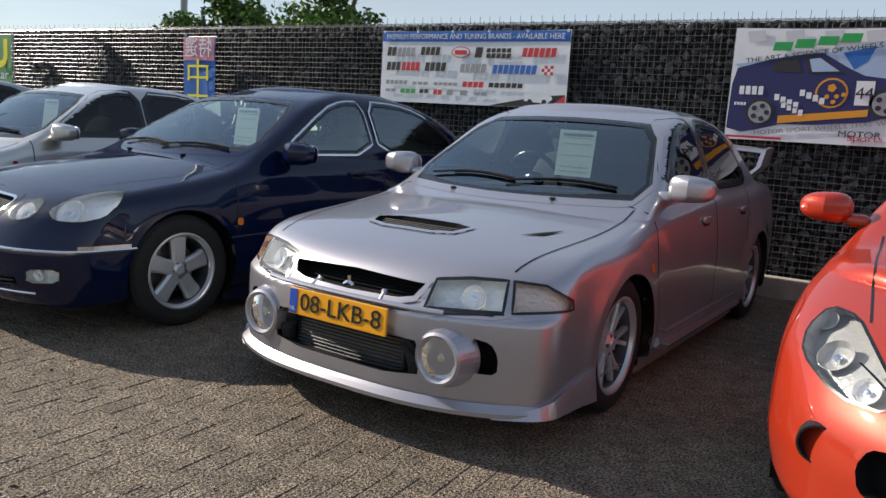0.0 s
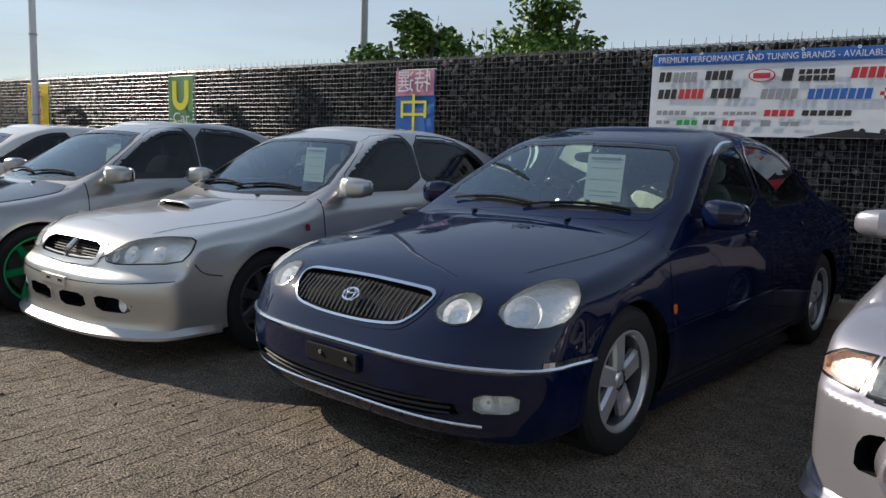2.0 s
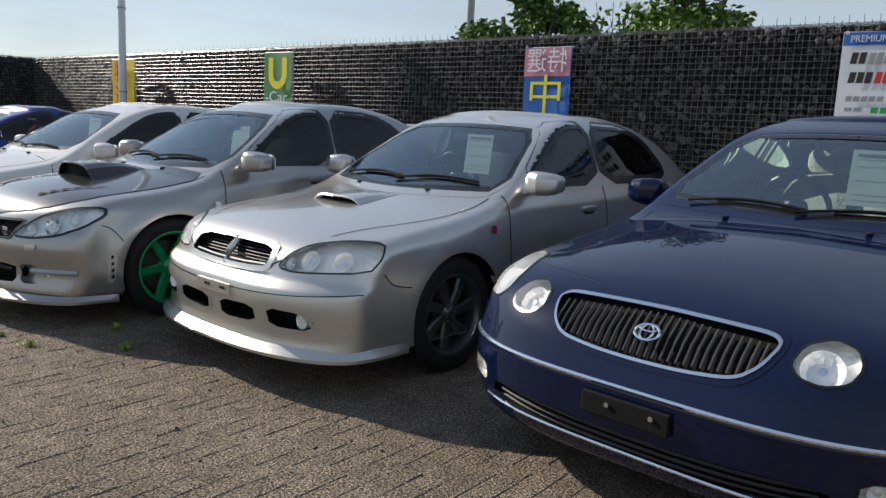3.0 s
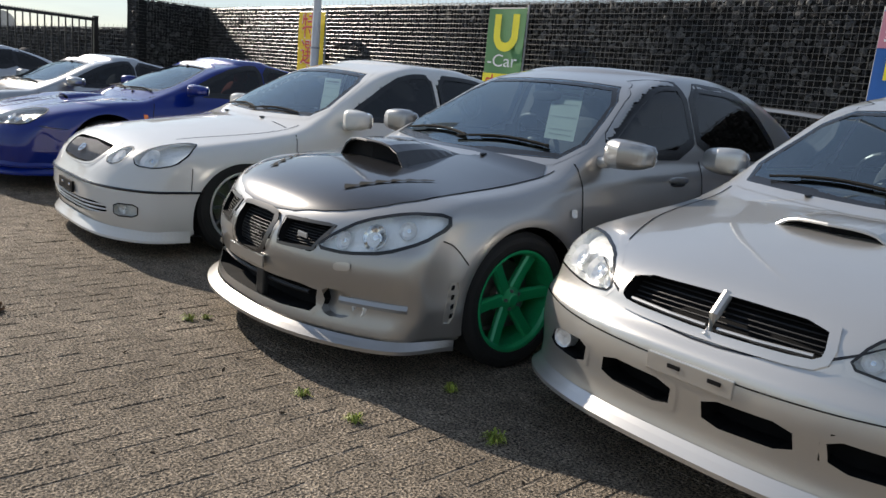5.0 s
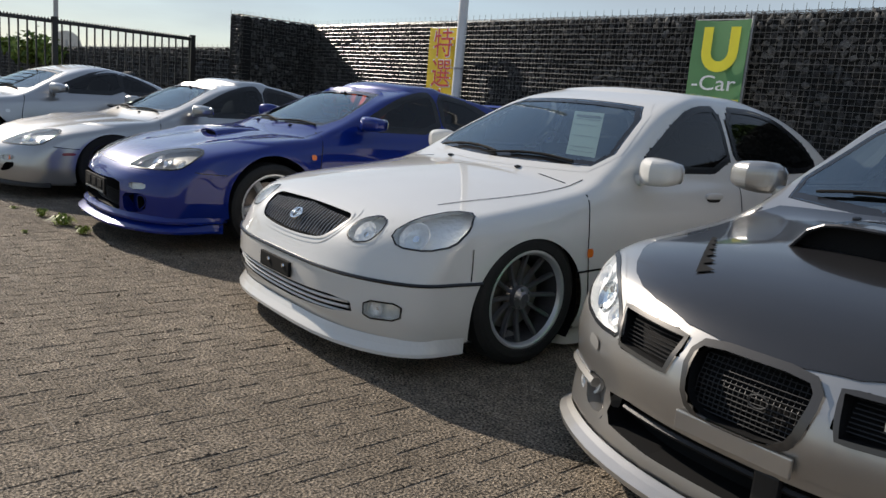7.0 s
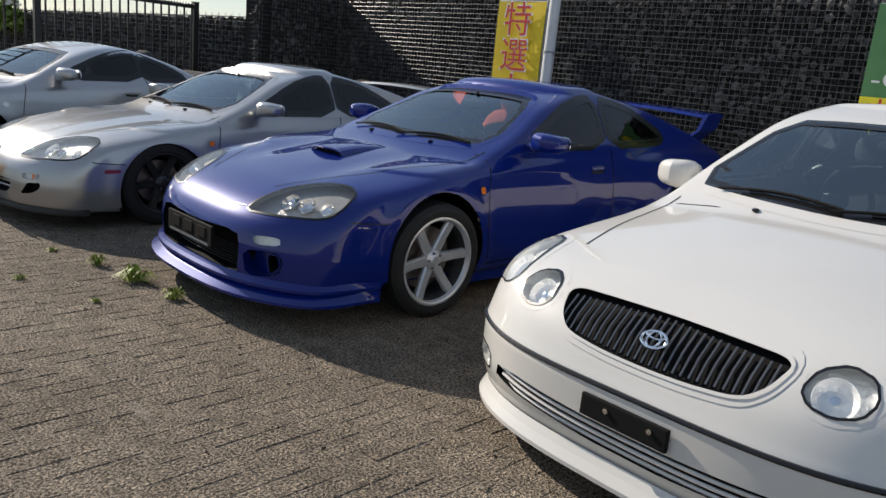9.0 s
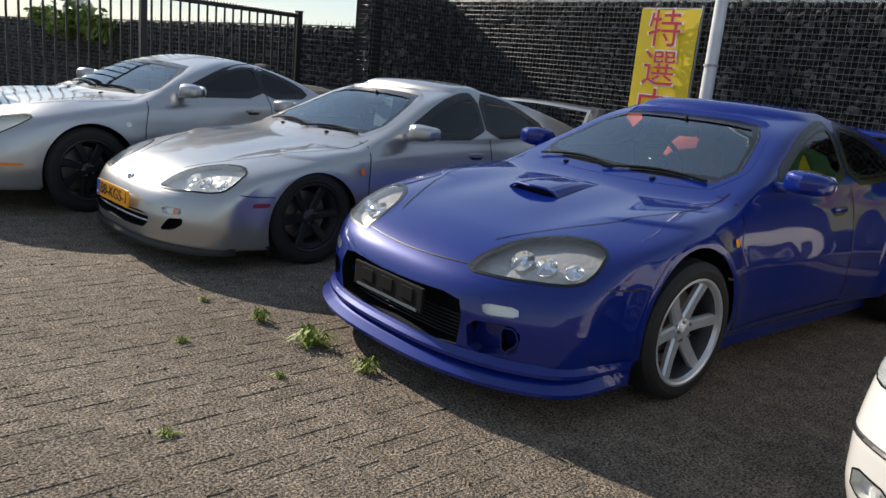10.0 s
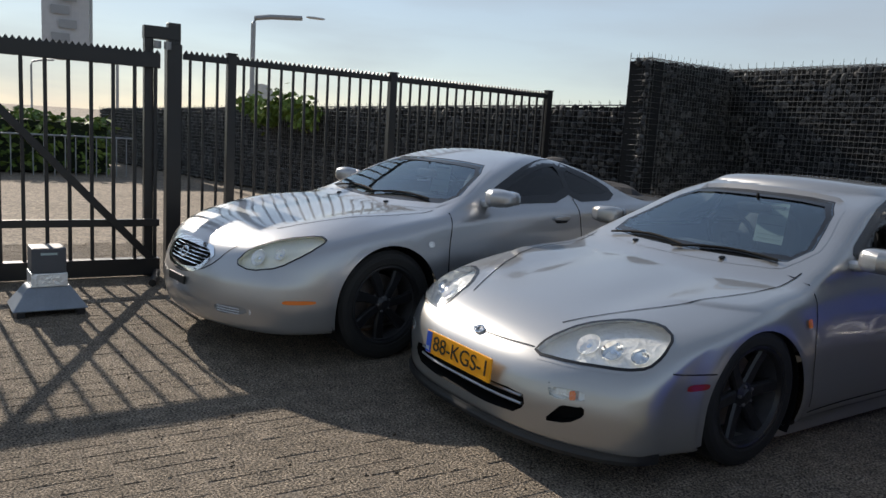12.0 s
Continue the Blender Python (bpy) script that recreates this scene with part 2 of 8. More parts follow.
def tube(points, radius, seg=6, closed=False):
    """A round bar along points. Returns verts, faces."""
    pts = [Vector(p) for p in points]
    n = len(pts)
    vs, fs = [], []
    up = Vector((0, 0, 1))
    for i, p in enumerate(pts):
        a = pts[i - 1] if (i or closed) else pts[i]
        b = pts[(i + 1) % n] if (i < n - 1 or closed) else pts[i]
        d = (b - a).normalized()
        ref = up if abs(d.z) < 0.9 else Vector((0, 1, 0))
        s = d.cross(ref).normalized()
        u = s.cross(d)
        for k in range(seg):
            t = 2 * math.pi * k / seg
            vs.append(tuple(p + radius * (math.cos(t) * s + math.sin(t) * u)))
    for i in range(n if closed else n - 1):
        j = (i + 1) % n
        for k in range(seg):
            l = (k + 1) % seg
            fs.append((i * seg + k, i * seg + l, j * seg + l, j * seg + k))
    if not closed:
        fs.append(tuple(range(seg))[::-1])
        fs.append(tuple((n - 1) * seg + k for k in range(seg)))
    return vs, fs


def join(*pieces):
    """Joins (verts, faces) pieces into one."""
    vs, fs = [], []
    for v, f in pieces:
        o = len(vs)
        vs.extend(tuple(p) for p in v)
        fs.extend(tuple(i + o for i in q) for q in f)
    return vs, fs


def text_mesh(name, body, size, mat, parent, m, label="", extrude=0.001, width=None, shear=0.0):
    cu = bpy.data.curves.new(name, "FONT")
    cu.body, cu.size, cu.extrude, cu.align_x, cu.align_y, cu.shear = body, size, extrude, "CENTER", "CENTER", shear
    tmp = new("tmp_text", cu)
    bpy.context.view_layer.update()
    me = bpy.data.meshes.new_from_object(tmp.evaluated_get(bpy.context.evaluated_depsgraph_get()))
    bpy.data.objects.remove(tmp)
    bpy.data.curves.remove(cu)
    if width and len(me.vertices):
        xs = [v.co.x for v in me.vertices]
        k = width / max(1e-4, max(xs) - min(xs))
        c = (max(xs) + min(xs)) / 2
        for v in me.vertices:
            v.co.x = (v.co.x - c) * k
    me.materials.clear()
    me.materials.append(mat)
    ob = new(name, me)
    ob.matrix_basis = m
    if parent is not None:
        ob.parent = parent
    if label:
        ob["label"] = label
    return ob


def curve(pts):
    """A smooth function through (x, y) points, level beyond its ends."""
    a = np.array(pts, float)
    x, y = a[:, 0], a[:, 1]
    d = np.diff(y) / np.diff(x)
    m = np.zeros(len(x))
    m[0], m[-1] = d[0], d[-1]
    for i in range(1, len(x) - 1):
        m[i] = 0.0 if d[i - 1] * d[i] <= 0 else 2 * d[i - 1] * d[i] / (d[i - 1] + d[i])

    def fine(q):
        i = np.clip(np.searchsorted(x, q) - 1, 0, len(x) - 2)
        h = x[i + 1] - x[i]
        t = (q - x[i]) / h
        return ((2 * t**3 - 3 * t**2 + 1) * y[i] + (t**3 - 2 * t**2 + t) * h * m[i]
                + (3 * t**2 - 2 * t**3) * y[i + 1] + (t**3 - t**2) * h * m[i + 1])

    n = 2400
    table = fine(np.linspace(x[0], x[-1], n + 1))
    table = np.append(table, table[-1])
    k = n / (x[-1] - x[0])

    def f(q):
        t = np.clip((q - x[0]) * k, 0, n)
        i = t.astype(np.int64)
        return table[i] + (table[i + 1] - table[i]) * (t - i)

    return f


def xyz(p):
    """The three coordinates of points, or of a grid given by its axes."""
    return p if isinstance(p, tuple) else (p[:, 0], p[:, 1], p[:, 2])


def smax(a, b, k):
    h = np.clip(0.5 + 0.5 * (a - b) / k, 0, 1)
    return b + (a - b) * h + k * h * (1 - h)


def smin(a, b, k):
    return -smax(-a, -b, k)


def grad(f, p, e=0.004):
    g = np.empty_like(p)
    for k in range(3):
        o = np.zeros(3)
        o[k] = e
        g[:, k] = (f(p + o) - f(p - o)) / (2 * e)
    return g


def unit(g):
    return g / np.maximum(np.linalg.norm(g, axis=1, keepdims=True), 1e-9)


def net(f, gx, gy, gz, flip=False):
    """The surface f = 0 as quads over a grid: verts, faces, normals."""
    v = f((gx[:, None, None], gy[None, :, None], gz[None, None, :]))
    ins = v < 0
    nx, ny, nz = ins.shape
    corner = [(i, j, k) for i in (0, 1) for j in (0, 1) for k in (0, 1)]
    cnt = sum(ins[i:nx - 1 + i, j:ny - 1 + j, k:nz - 1 + k].astype(np.int8) for i, j, k in corner)
    ci, cj, ck = np.nonzero((cnt > 0) & (cnt < 8))
    idx = -np.ones((nx - 1, ny - 1, nz - 1), np.int64)
    idx[ci, cj, ck] = np.arange(len(ci))
    acc, num = np.zeros((len(ci), 3)), np.zeros(len(ci))
    for a in corner:
        for ax in range(3):
            if a[ax]:
                continue
            b = list(a)
            b[ax] = 1
            va = v[ci + a[0], cj + a[1], ck + a[2]]
            vb = v[ci + b[0], cj + b[1], ck + b[2]]
            hit = (va < 0) != (vb < 0)
            t = np.where(hit, va / np.where(hit, va - vb, 1), 0)
            pa = np.stack([gx[ci + a[0]], gy[cj + a[1]], gz[ck + a[2]]], 1)
            pb = np.stack([gx[ci + b[0]], gy[cj + b[1]], gz[ck + b[2]]], 1)
            acc += np.where(hit[:, None], pa + t[:, None] * (pb - pa), 0)
            num += hit
    p = acc / num[:, None]
    for _ in range(3):
        g = grad(f, p)
        step = f(p)[:, None] * g / np.maximum((g * g).sum(1, keepdims=True), 0.05)
        p = p - np.clip(step, -0.02, 0.02)
    faces = []
    for ax in range(3):
        a, b = [k for k in range(3) if k != ax]
        s0 = [slice(None)] * 3
        s1 = [slice(None)] * 3
        s0[ax], s1[ax] = slice(0, -1), slice(1, None)
        for q in (a, b):
            s0[q] = s1[q] = slice(1, -1)
        m0, m1 = ins[tuple(s0)], ins[tuple(s1)]
        e = np.argwhere(m0 != m1)
        if not len(e):
            continue
        e = e + np.array([0 if k == ax else 1 for k in range(3)])
        sgn = ins[e[:, 0], e[:, 1], e[:, 2]]
        da, db = np.zeros(3, int), np.zeros(3, int)
        da[a], db[b] = 1, 1
        q = np.stack([idx[tuple((e - da - db).T)], idx[tuple((e - db).T)], idx[tuple(e.T)], idx[tuple((e - da).T)]], 1)
        turn = sgn if ax != 1 else ~sgn
        q = np.where(turn[:, None], q, q[:, ::-1])
        faces.append(q)
    return p, np.concatenate(faces), unit(grad(f, p))


def rounded(pts, times=2):
    """A closed outline with its corners cut round."""
    p = np.array(pts, float)
    for _ in range(times):
        q = np.roll(p, -1, 0)
        p = np.stack([0.8 * p + 0.2 * q, 0.2 * p + 0.8 * q], 1).reshape(-1, p.shape[1])
    return p


def dense(p, step=0.02):
    """The outline with points about a step apart."""
    out = []
    for a, b in zip(p, np.roll(p, -1, 0)):
        n = max(1, int(np.linalg.norm(b - a) / step))
        out += [a + (b - a) * i / n for i in range(n)]
    return np.array(out)


def inside(poly, q):
    x, y = q[:, 0], q[:, 1]
    r = np.zeros(len(q), bool)
    for (x0, y0), (x1, y1) in zip(poly, np.roll(poly, -1, 0)):
        c = (y0 > y) != (y1 > y)
        r ^= c & (x < (x1 - x0) * (y - y0) / ((y1 - y0) if y1 != y0 else 1e-9) + x0)
    return r


class Skin:
    """A body's surface f = 0, on which outlines are laid along a direction."""

    def __init__(self, f):
        self.f = f
        self.cuts = []

    def frame2(self, d):
        n = np.array(d, float)
        n /= np.linalg.norm(n)
        up = np.array([0, 0, 1.0]) if abs(n[2]) < 0.8 else np.array([0, 1.0, 0])
        u = np.cross(up, n)
        u /= np.linalg.norm(u)
        return n, u, np.cross(n, u)

    def drop(self, p, n, far=1.2, back=2.2):
        """Points p moved along -n, from far outside, to where they meet the surface."""
        if n[1] > 0.5:
            far, back = 5.6, -1.5
        ts = np.linspace(far, -back, 64)
        val = self.f((p[None] + n * ts[:, None, None]).reshape(-1, 3)).reshape(64, -1).T
        neg = val < 0
        k = np.argmax(neg, 1)
        ok = neg.any(1) & (k > 0)
        k = np.where(ok, k, 1)
        hi, lo = ts[k - 1].copy(), ts[k].copy()
        for _ in range(12):
            mid = (hi + lo) / 2
            isin = self.f(p + n * mid[:, None]) < 0
            lo = np.where(isin, mid, lo)
            hi = np.where(isin, hi, mid)
        t = np.where(ok, hi, ts[np.argmin(val, 1)])
        return p + n * t[:, None]

    def outline(self, pts, d, round_=2, step=0.025):
        n, u, v = self.frame2(d)
        p = np.array(pts, float)
        q = np.stack([p @ u, p @ v], 1)
        if round_:
            q = rounded(q, round_)
        return dense(q, step), n, u, v

    def patch(self, name, pts, d, mat, parent, off=0.003, round_=2, res=0.04, label="", inner=0.0, step=0.025):
        q, n, u, v = self.outline(pts, d, round_, step)
        lo, hi = q.min(0), q.max(0)
        g = np.stack(np.meshgrid(np.arange(lo[0], hi[0], res), np.arange(lo[1], hi[1], res)), -1).reshape(-1, 2)
        g = g[inside(q, g)]
        if len(g):
            dist = np.min(np.linalg.norm(g[:, None] - q[None], axis=2), 1)
            g = g[dist > res * 0.45]
        allp = [Vector(x) for x in np.concatenate([q, g]).tolist()]
        m = len(q)
        r = delaunay_2d_cdt(allp, [(i, (i + 1) % m) for i in range(m)], [list(range(m))], 1, 1e-5)
        p2 = np.array([tuple(x) for x in r[0]])
        p = self.drop(p2[:, :1] * u + p2[:, 1:] * v, n)
        nor = unit(grad(self.f, p))
        p = p + nor * off - n * inner
        faces = [list(x) for x in r[2]]
        a, b, c = p[faces[0][0]], p[faces[0][1]], p[faces[0][2]]
        if np.dot(np.cross(b - a, c - a), n) < 0:
            faces = [x[::-1] for x in faces]
        return part(name, p, faces, mat, parent, label, nor)

    def strip(self, name, q, n, u, v, w0, w1, off0, off1, mat, parent, label="", closed=True):
        """A band along the outline q, from w0 to w1 outwards of it."""
        nx, pv = np.roll(q, -1, 0), np.roll(q, 1, 0)
        if not closed:
            nx[-1], pv[0] = q[-1], q[0]
        t = nx - pv
        t /= np.maximum(np.linalg.norm(t, axis=1, keepdims=True), 1e-9)
        o = np.stack([t[:, 1], -t[:, 0]], 1)
        area = 0.5 * np.sum(q[:, 0] * nx[:, 1] - nx[:, 0] * q[:, 1]) if closed else 1
        if area < 0:
            o = -o
        rows = []
        nors = []
        for w, off in ((w0, off0), (w1, off1)):
            s = q + o * w
            p = self.drop(s[:, :1] * u + s[:, 1:] * v, n)
            g = unit(grad(self.f, p))
            rows.append(p + g * off)
            nors.append(g)
        m = len(q)
        fs = [(i, (i + 1) % m, m + (i + 1) % m, m + i) for i in range(m if closed else m - 1)]
        p = np.concatenate(rows)
        a, b, c = p[fs[0][0]], p[fs[0][1]], p[fs[0][2]]
        if np.dot(np.cross(b - a, c - a), n) < 0:
            fs = [x[::-1] for x in fs]
        return part(name, p, fs, mat, parent, label, np.concatenate(nors))

    def wall(self, name, q, n, u, v, depth, mat, parent, label="", off=0.001):
        """The inner side of an opening."""
        p = self.drop(q[:, :1] * u + q[:, 1:] * v, n)
        p0 = p + n * off
        p1 = p - n * depth
        m = len(q)
        fs = [(i, (i + 1) % m, m + (i + 1) % m, m + i) for i in range(m)]
        return part(name, np.concatenate([p0, p1]), fs, mat, parent, label)

    def seam(self, name, pts, d, mat, parent, width=0.005, off=0.0022, step=0.03, label="", smooth=True):
        """A thin line along points."""
        n, u, v = self.frame2(d)
        p = np.array(pts, float)
        q = np.stack([p @ u, p @ v], 1)
        if smooth and len(q) > 2:
            for _ in range(2):
                a, b = q[:-1], q[1:]
                mid = np.stack([0.75 * a + 0.25 * b, 0.25 * a + 0.75 * b], 1).reshape(-1, 2)
                q = np.concatenate([q[:1], mid, q[-1:]])
        out = []
        for a, b in zip(q[:-1], q[1:]):
            m = max(1, int(np.linalg.norm(b - a) / step))
            out += [a + (b - a) * i / m for i in range(m)]
        out.append(q[-1])
        return self.strip(name, np.array(out), n, u, v, -width / 2, width / 2, off, off, mat, parent, label, closed=False)

    def cut(self, pts, d, round_=2, reach=0.25):
        """Marks an opening: the body's faces under it are left out."""
        q, n, u, v = self.outline(pts, d, round_)
        self.cuts.append((q, n, u, v, reach))
        return q, n, u, v

    def body(self, name, grids, mat, parent, label=""):
        p, fs, nor = net(self.f, *grids)
        kill = np.zeros(len(p), bool)
        for q, n, u, v, reach in self.cuts:
            s = np.stack([p @ u, p @ v], 1)
            near = (s > q.min(0) - 0.01).all(1) & (s < q.max(0) + 0.01).all(1) & (nor @ n > 0.05)
            ii = np.nonzero(near)[0]
            ii = ii[inside(q, s[ii])]
            if not len(ii):
                continue
            front = self.drop(p[ii], n)
            ok = np.abs((front - p[ii]) @ n) < reach * 0.2 + 0.01
            kill[ii[ok]] = True
        fs = fs[~kill[fs].any(1)]
        used = np.unique(fs)
        mp = -np.ones(len(p), np.int64)
        mp[used] = np.arange(len(used))
        return part(name, p[used], mp[fs], mat, parent, label, nor[used])

# ---- cars ----
def car_form(s):
    """The body's form as a function of place, below zero inside; x across, y back from the nose, z up."""
    nose, tail, top, crown = curve(s["nose"]), curve(s["tail"]), curve(s["top"]), curve(s["crown"])
    plan, tuck = curve(s["plan"]), curve(s["tuck"])
    screen, back, roof, side = curve(s["screen"]), curve(s["back"]), curve(s["roof"]), curve(s["side"])
    W, sweep, power, flare = s["W"], s["sweep"], s.get("power", 2.6), s.get("flare", 0.012)
    hz, ra = s["hub"], s["arch"]
    low, lump = s.get("low", 0.17), s.get("lump")

    def cabin(p, off=0.0):
        ax, y, z = xyz(p)
        ax = np.abs(ax)
        q = (ax / W) ** 2
        g = smax((screen(z) - y + s.get("wrap", 0.20) * q) * 0.7, (y - back(z) + 0.25 * q) * 0.7, 0.08)
        g = smax(g, (ax - side(z) + s.get("taper", 0.02) * np.clip(y - s["axle"] - 1.6, 0, 2) ** 2) * 0.95, 0.06)
        return smax(g, z - roof(y) - 0.022 + 0.075 * q, 0.10) + off

    def f(p):
        ax, y, z = xyz(p)
        ax = np.abs(ax)
        r = ax / W
        w = plan(y) - tuck(z)
        for ya in (s["axle"], s["axle"] + s["base"]):
            d = np.sqrt((y - ya) ** 2 + (z - hz) ** 2)
            w = w + flare * np.exp(-(((d - ra) / 0.09) ** 2)) * (z > 0.1)
        front = nose(z) + sweep * np.clip(r, 0, 1.2) ** power - y
        rear = y - tail(z) + 0.22 * np.clip(r, 0, 1.2) ** 3
        h = top(y) - crown(y) * r**2
        if lump is not None:
            h = h + lump(ax, y)
        g = smax(ax - w, front * 0.9, s.get("corner", 0.12))
        g = smax(g, rear, 0.12)
        g = smax(g, z - h, s.get("edge", 0.07))
        g = smax(g, low - z, 0.03)
        return smin(g, cabin(p), 0.035)

    return f, cabin


def grids(s):
    gx = np.arange(-s["W"] - 0.06, s["W"] + 0.061, 0.022)
    gy = np.concatenate([np.arange(-0.06, 1.15, 0.0165), np.arange(1.165, 2.5, 0.021), np.arange(2.52, s["L"] + 0.1, 0.036)])
    gz = np.concatenate([np.arange(0.08, 1.05, 0.0175), np.arange(1.06, s["H"] + 0.06, 0.022)])
    return gx, gy, gz


def superblob(size, power=3.0, n=14):
    """A rounded block. Returns verts, faces."""
    vs, fs = [], []
    for i in range(n + 1):
        a = -math.pi / 2 + math.pi * i / n
        for j in range(2 * n):
            b = math.pi * j / n
            c = [math.cos(a) * math.cos(b), math.cos(a) * math.sin(b), math.sin(a)]
            k = sum(abs(q) ** power for q in c) ** (-1 / power)
            vs.append(tuple(q * k * h for q, h in zip(c, size)))
    for i in range(n):
        for j in range(2 * n):
            l = (j + 1) % (2 * n)
            fs.append((i * 2 * n + j, i * 2 * n + l, (i + 1) * 2 * n + l, (i + 1) * 2 * n + j))
    return vs, fs


def moved(vf, m):
    return [tuple(m @ Vector(v)) for v in vf[0]], vf[1]


def spoke(r0, r1, w0, w1, ang, x0, x1, thick=0.02, lean=0.0):
    """One spoke of a wheel, from radius r0 to r1, in the plane across x."""
    vs = []
    for r, w, x, a in ((r0, w0, x0, ang), (r0 + (r1 - r0) * 0.5, (w0 + w1) / 2 * 0.92, x0 + (x1 - x0) * 0.35, ang + lean * 0.5), (r1, w1, x1, ang + lean)):
        c, t = Vector((0, math.cos(a), math.sin(a))), Vector((0, -math.sin(a), math.cos(a)))
        for dx, k in ((0, 0.72), (-thick * 0.4, 1.0), (-thick, 1.0)):
            for sg in (-1, 1):
                vs.append(tuple(c * r + t * (sg * w / 2 * k) + Vector((x + dx, 0, 0))))
    fs = []
    for i in range(2):
        a, b = i * 6, i * 6 + 6
        ring = [0, 2, 4, 5, 3, 1]
        for k in range(6):
            l = (k + 1) % 6
            fs.append((a + ring[k], a + ring[l], b + ring[l], b + ring[k]))
    return vs, fs


def wheel(car, at, out, R, rim, hw, style, mat, label="", lip=None):
    """A wheel with its tyre. out: +1 or -1, the way its face looks along x."""
    m = Matrix.Translation(at) @ Matrix.Diagonal((out, 1, 1, 1))
    fl = (lambda vf: (vf[0], [f[::-1] for f in vf[1]])) if out < 0 else (lambda vf: vf)
    place = lambda vf: fl(moved(vf, m))
    hub = join(lathe([(hw - 0.055, 0.001), (hw - 0.055, 0.03), (hw - 0.06, 0.034), (hw - 0.08, 0.07), (hw - 0.11, 0.075)], 24),
               lathe([(hw - 0.12, 0.06), (hw - 0.12, rim * 0.72), (hw - 0.14, rim * 0.72)], 32))
    w = part("wheel", *place(hub), DISC, car, label)
    tyre = [(-hw * 0.8, rim), (-hw, rim + 0.015), (-hw * 1.02, (R + rim) / 2), (-hw * 0.96, R - 0.025), (-hw * 0.8, R - 0.005), (-hw * 0.4, R),
            (hw * 0.4, R), (hw * 0.8, R - 0.005), (hw * 0.96, R - 0.025), (hw * 1.02, (R + rim) / 2), (hw * 1.0, rim + 0.015), (hw * 0.93, rim + 0.004), (hw * 0.9, rim - 0.004)]
    part("tyre", *place(lathe(tyre, 56)), RUBBER, w)
    barrel = [(hw * 0.97, rim + 0.006), (hw * 0.98, rim - 0.004), (hw * 0.93, rim - 0.012), (hw * 0.75, rim - 0.02), (hw * 0.3, rim - 0.028), (-hw * 0.9, rim - 0.03)]
    part("rim", *place(lathe(barrel[:4], 56)), lip or mat, w)
    # most barrels take this darker alloy, as painted shade behind the spokes
    part("barrel", *place(lathe(barrel[3:], 40)), mat if mat == ALLOY_GREEN else ALLOY_DARK_SHADED, w)
    bars = []
    fx = hw * 0.62
    if style == "five":
        for i in range(5):
            bars.append(spoke(0.045, rim - 0.012, 0.085, 0.115, 2 * math.pi * i / 5 + 0.3, fx + 0.012, fx, 0.035))
    elif style == "six":
        for i in range(6):
            bars.append(spoke(0.045, rim - 0.012, 0.062, 0.058, 2 * math.pi * i / 6 + 0.1, fx - 0.008, fx + 0.016, 0.03))
    elif style == "many":
        for i in range(12):
            bars.append(spoke(0.045, rim - 0.01, 0.022, 0.02, 2 * math.pi * i / 12, fx - 0.03, fx + 0.012, 0.024))
    elif style == "twin":
        for i in range(6):
            for d in (-0.13, 0.13):
                bars.append(spoke(0.05, rim - 0.012, 0.026, 0.024, 2 * math.pi * i / 6 + d * 0.55, fx - 0.005, fx + 0.005, 0.026, d))
    elif style == "broad":
        for i in range(7):
            bars.append(spoke(0.045, rim - 0.012, 0.05, 0.075, 2 * math.pi * i / 7, fx, fx, 0.03, 0.15))
    part("spokes", *place(join(*bars)), mat, w)
    part("hub_cap", *place(lathe([(fx + 0.016, 0.0005), (fx + 0.015, 0.024), (fx + 0.01, 0.03), (fx - 0.004, 0.055), (fx - 0.03, 0.06)], 24)), mat, w)
    for i in range(5):
        a = 2 * math.pi * i / 5 + 0.6
        part("wheel_nut", *place(lathe([(fx + 0.012, 0.0005), (fx + 0.01, 0.008), (fx - 0.01, 0.009)], 6, at=(0, 0.043 * math.cos(a), 0.043 * math.sin(a)))), ALLOY_GREY, w)
    return w


def mirx(pts):
    return [(-p[0], p[1], p[2]) for p in pts]


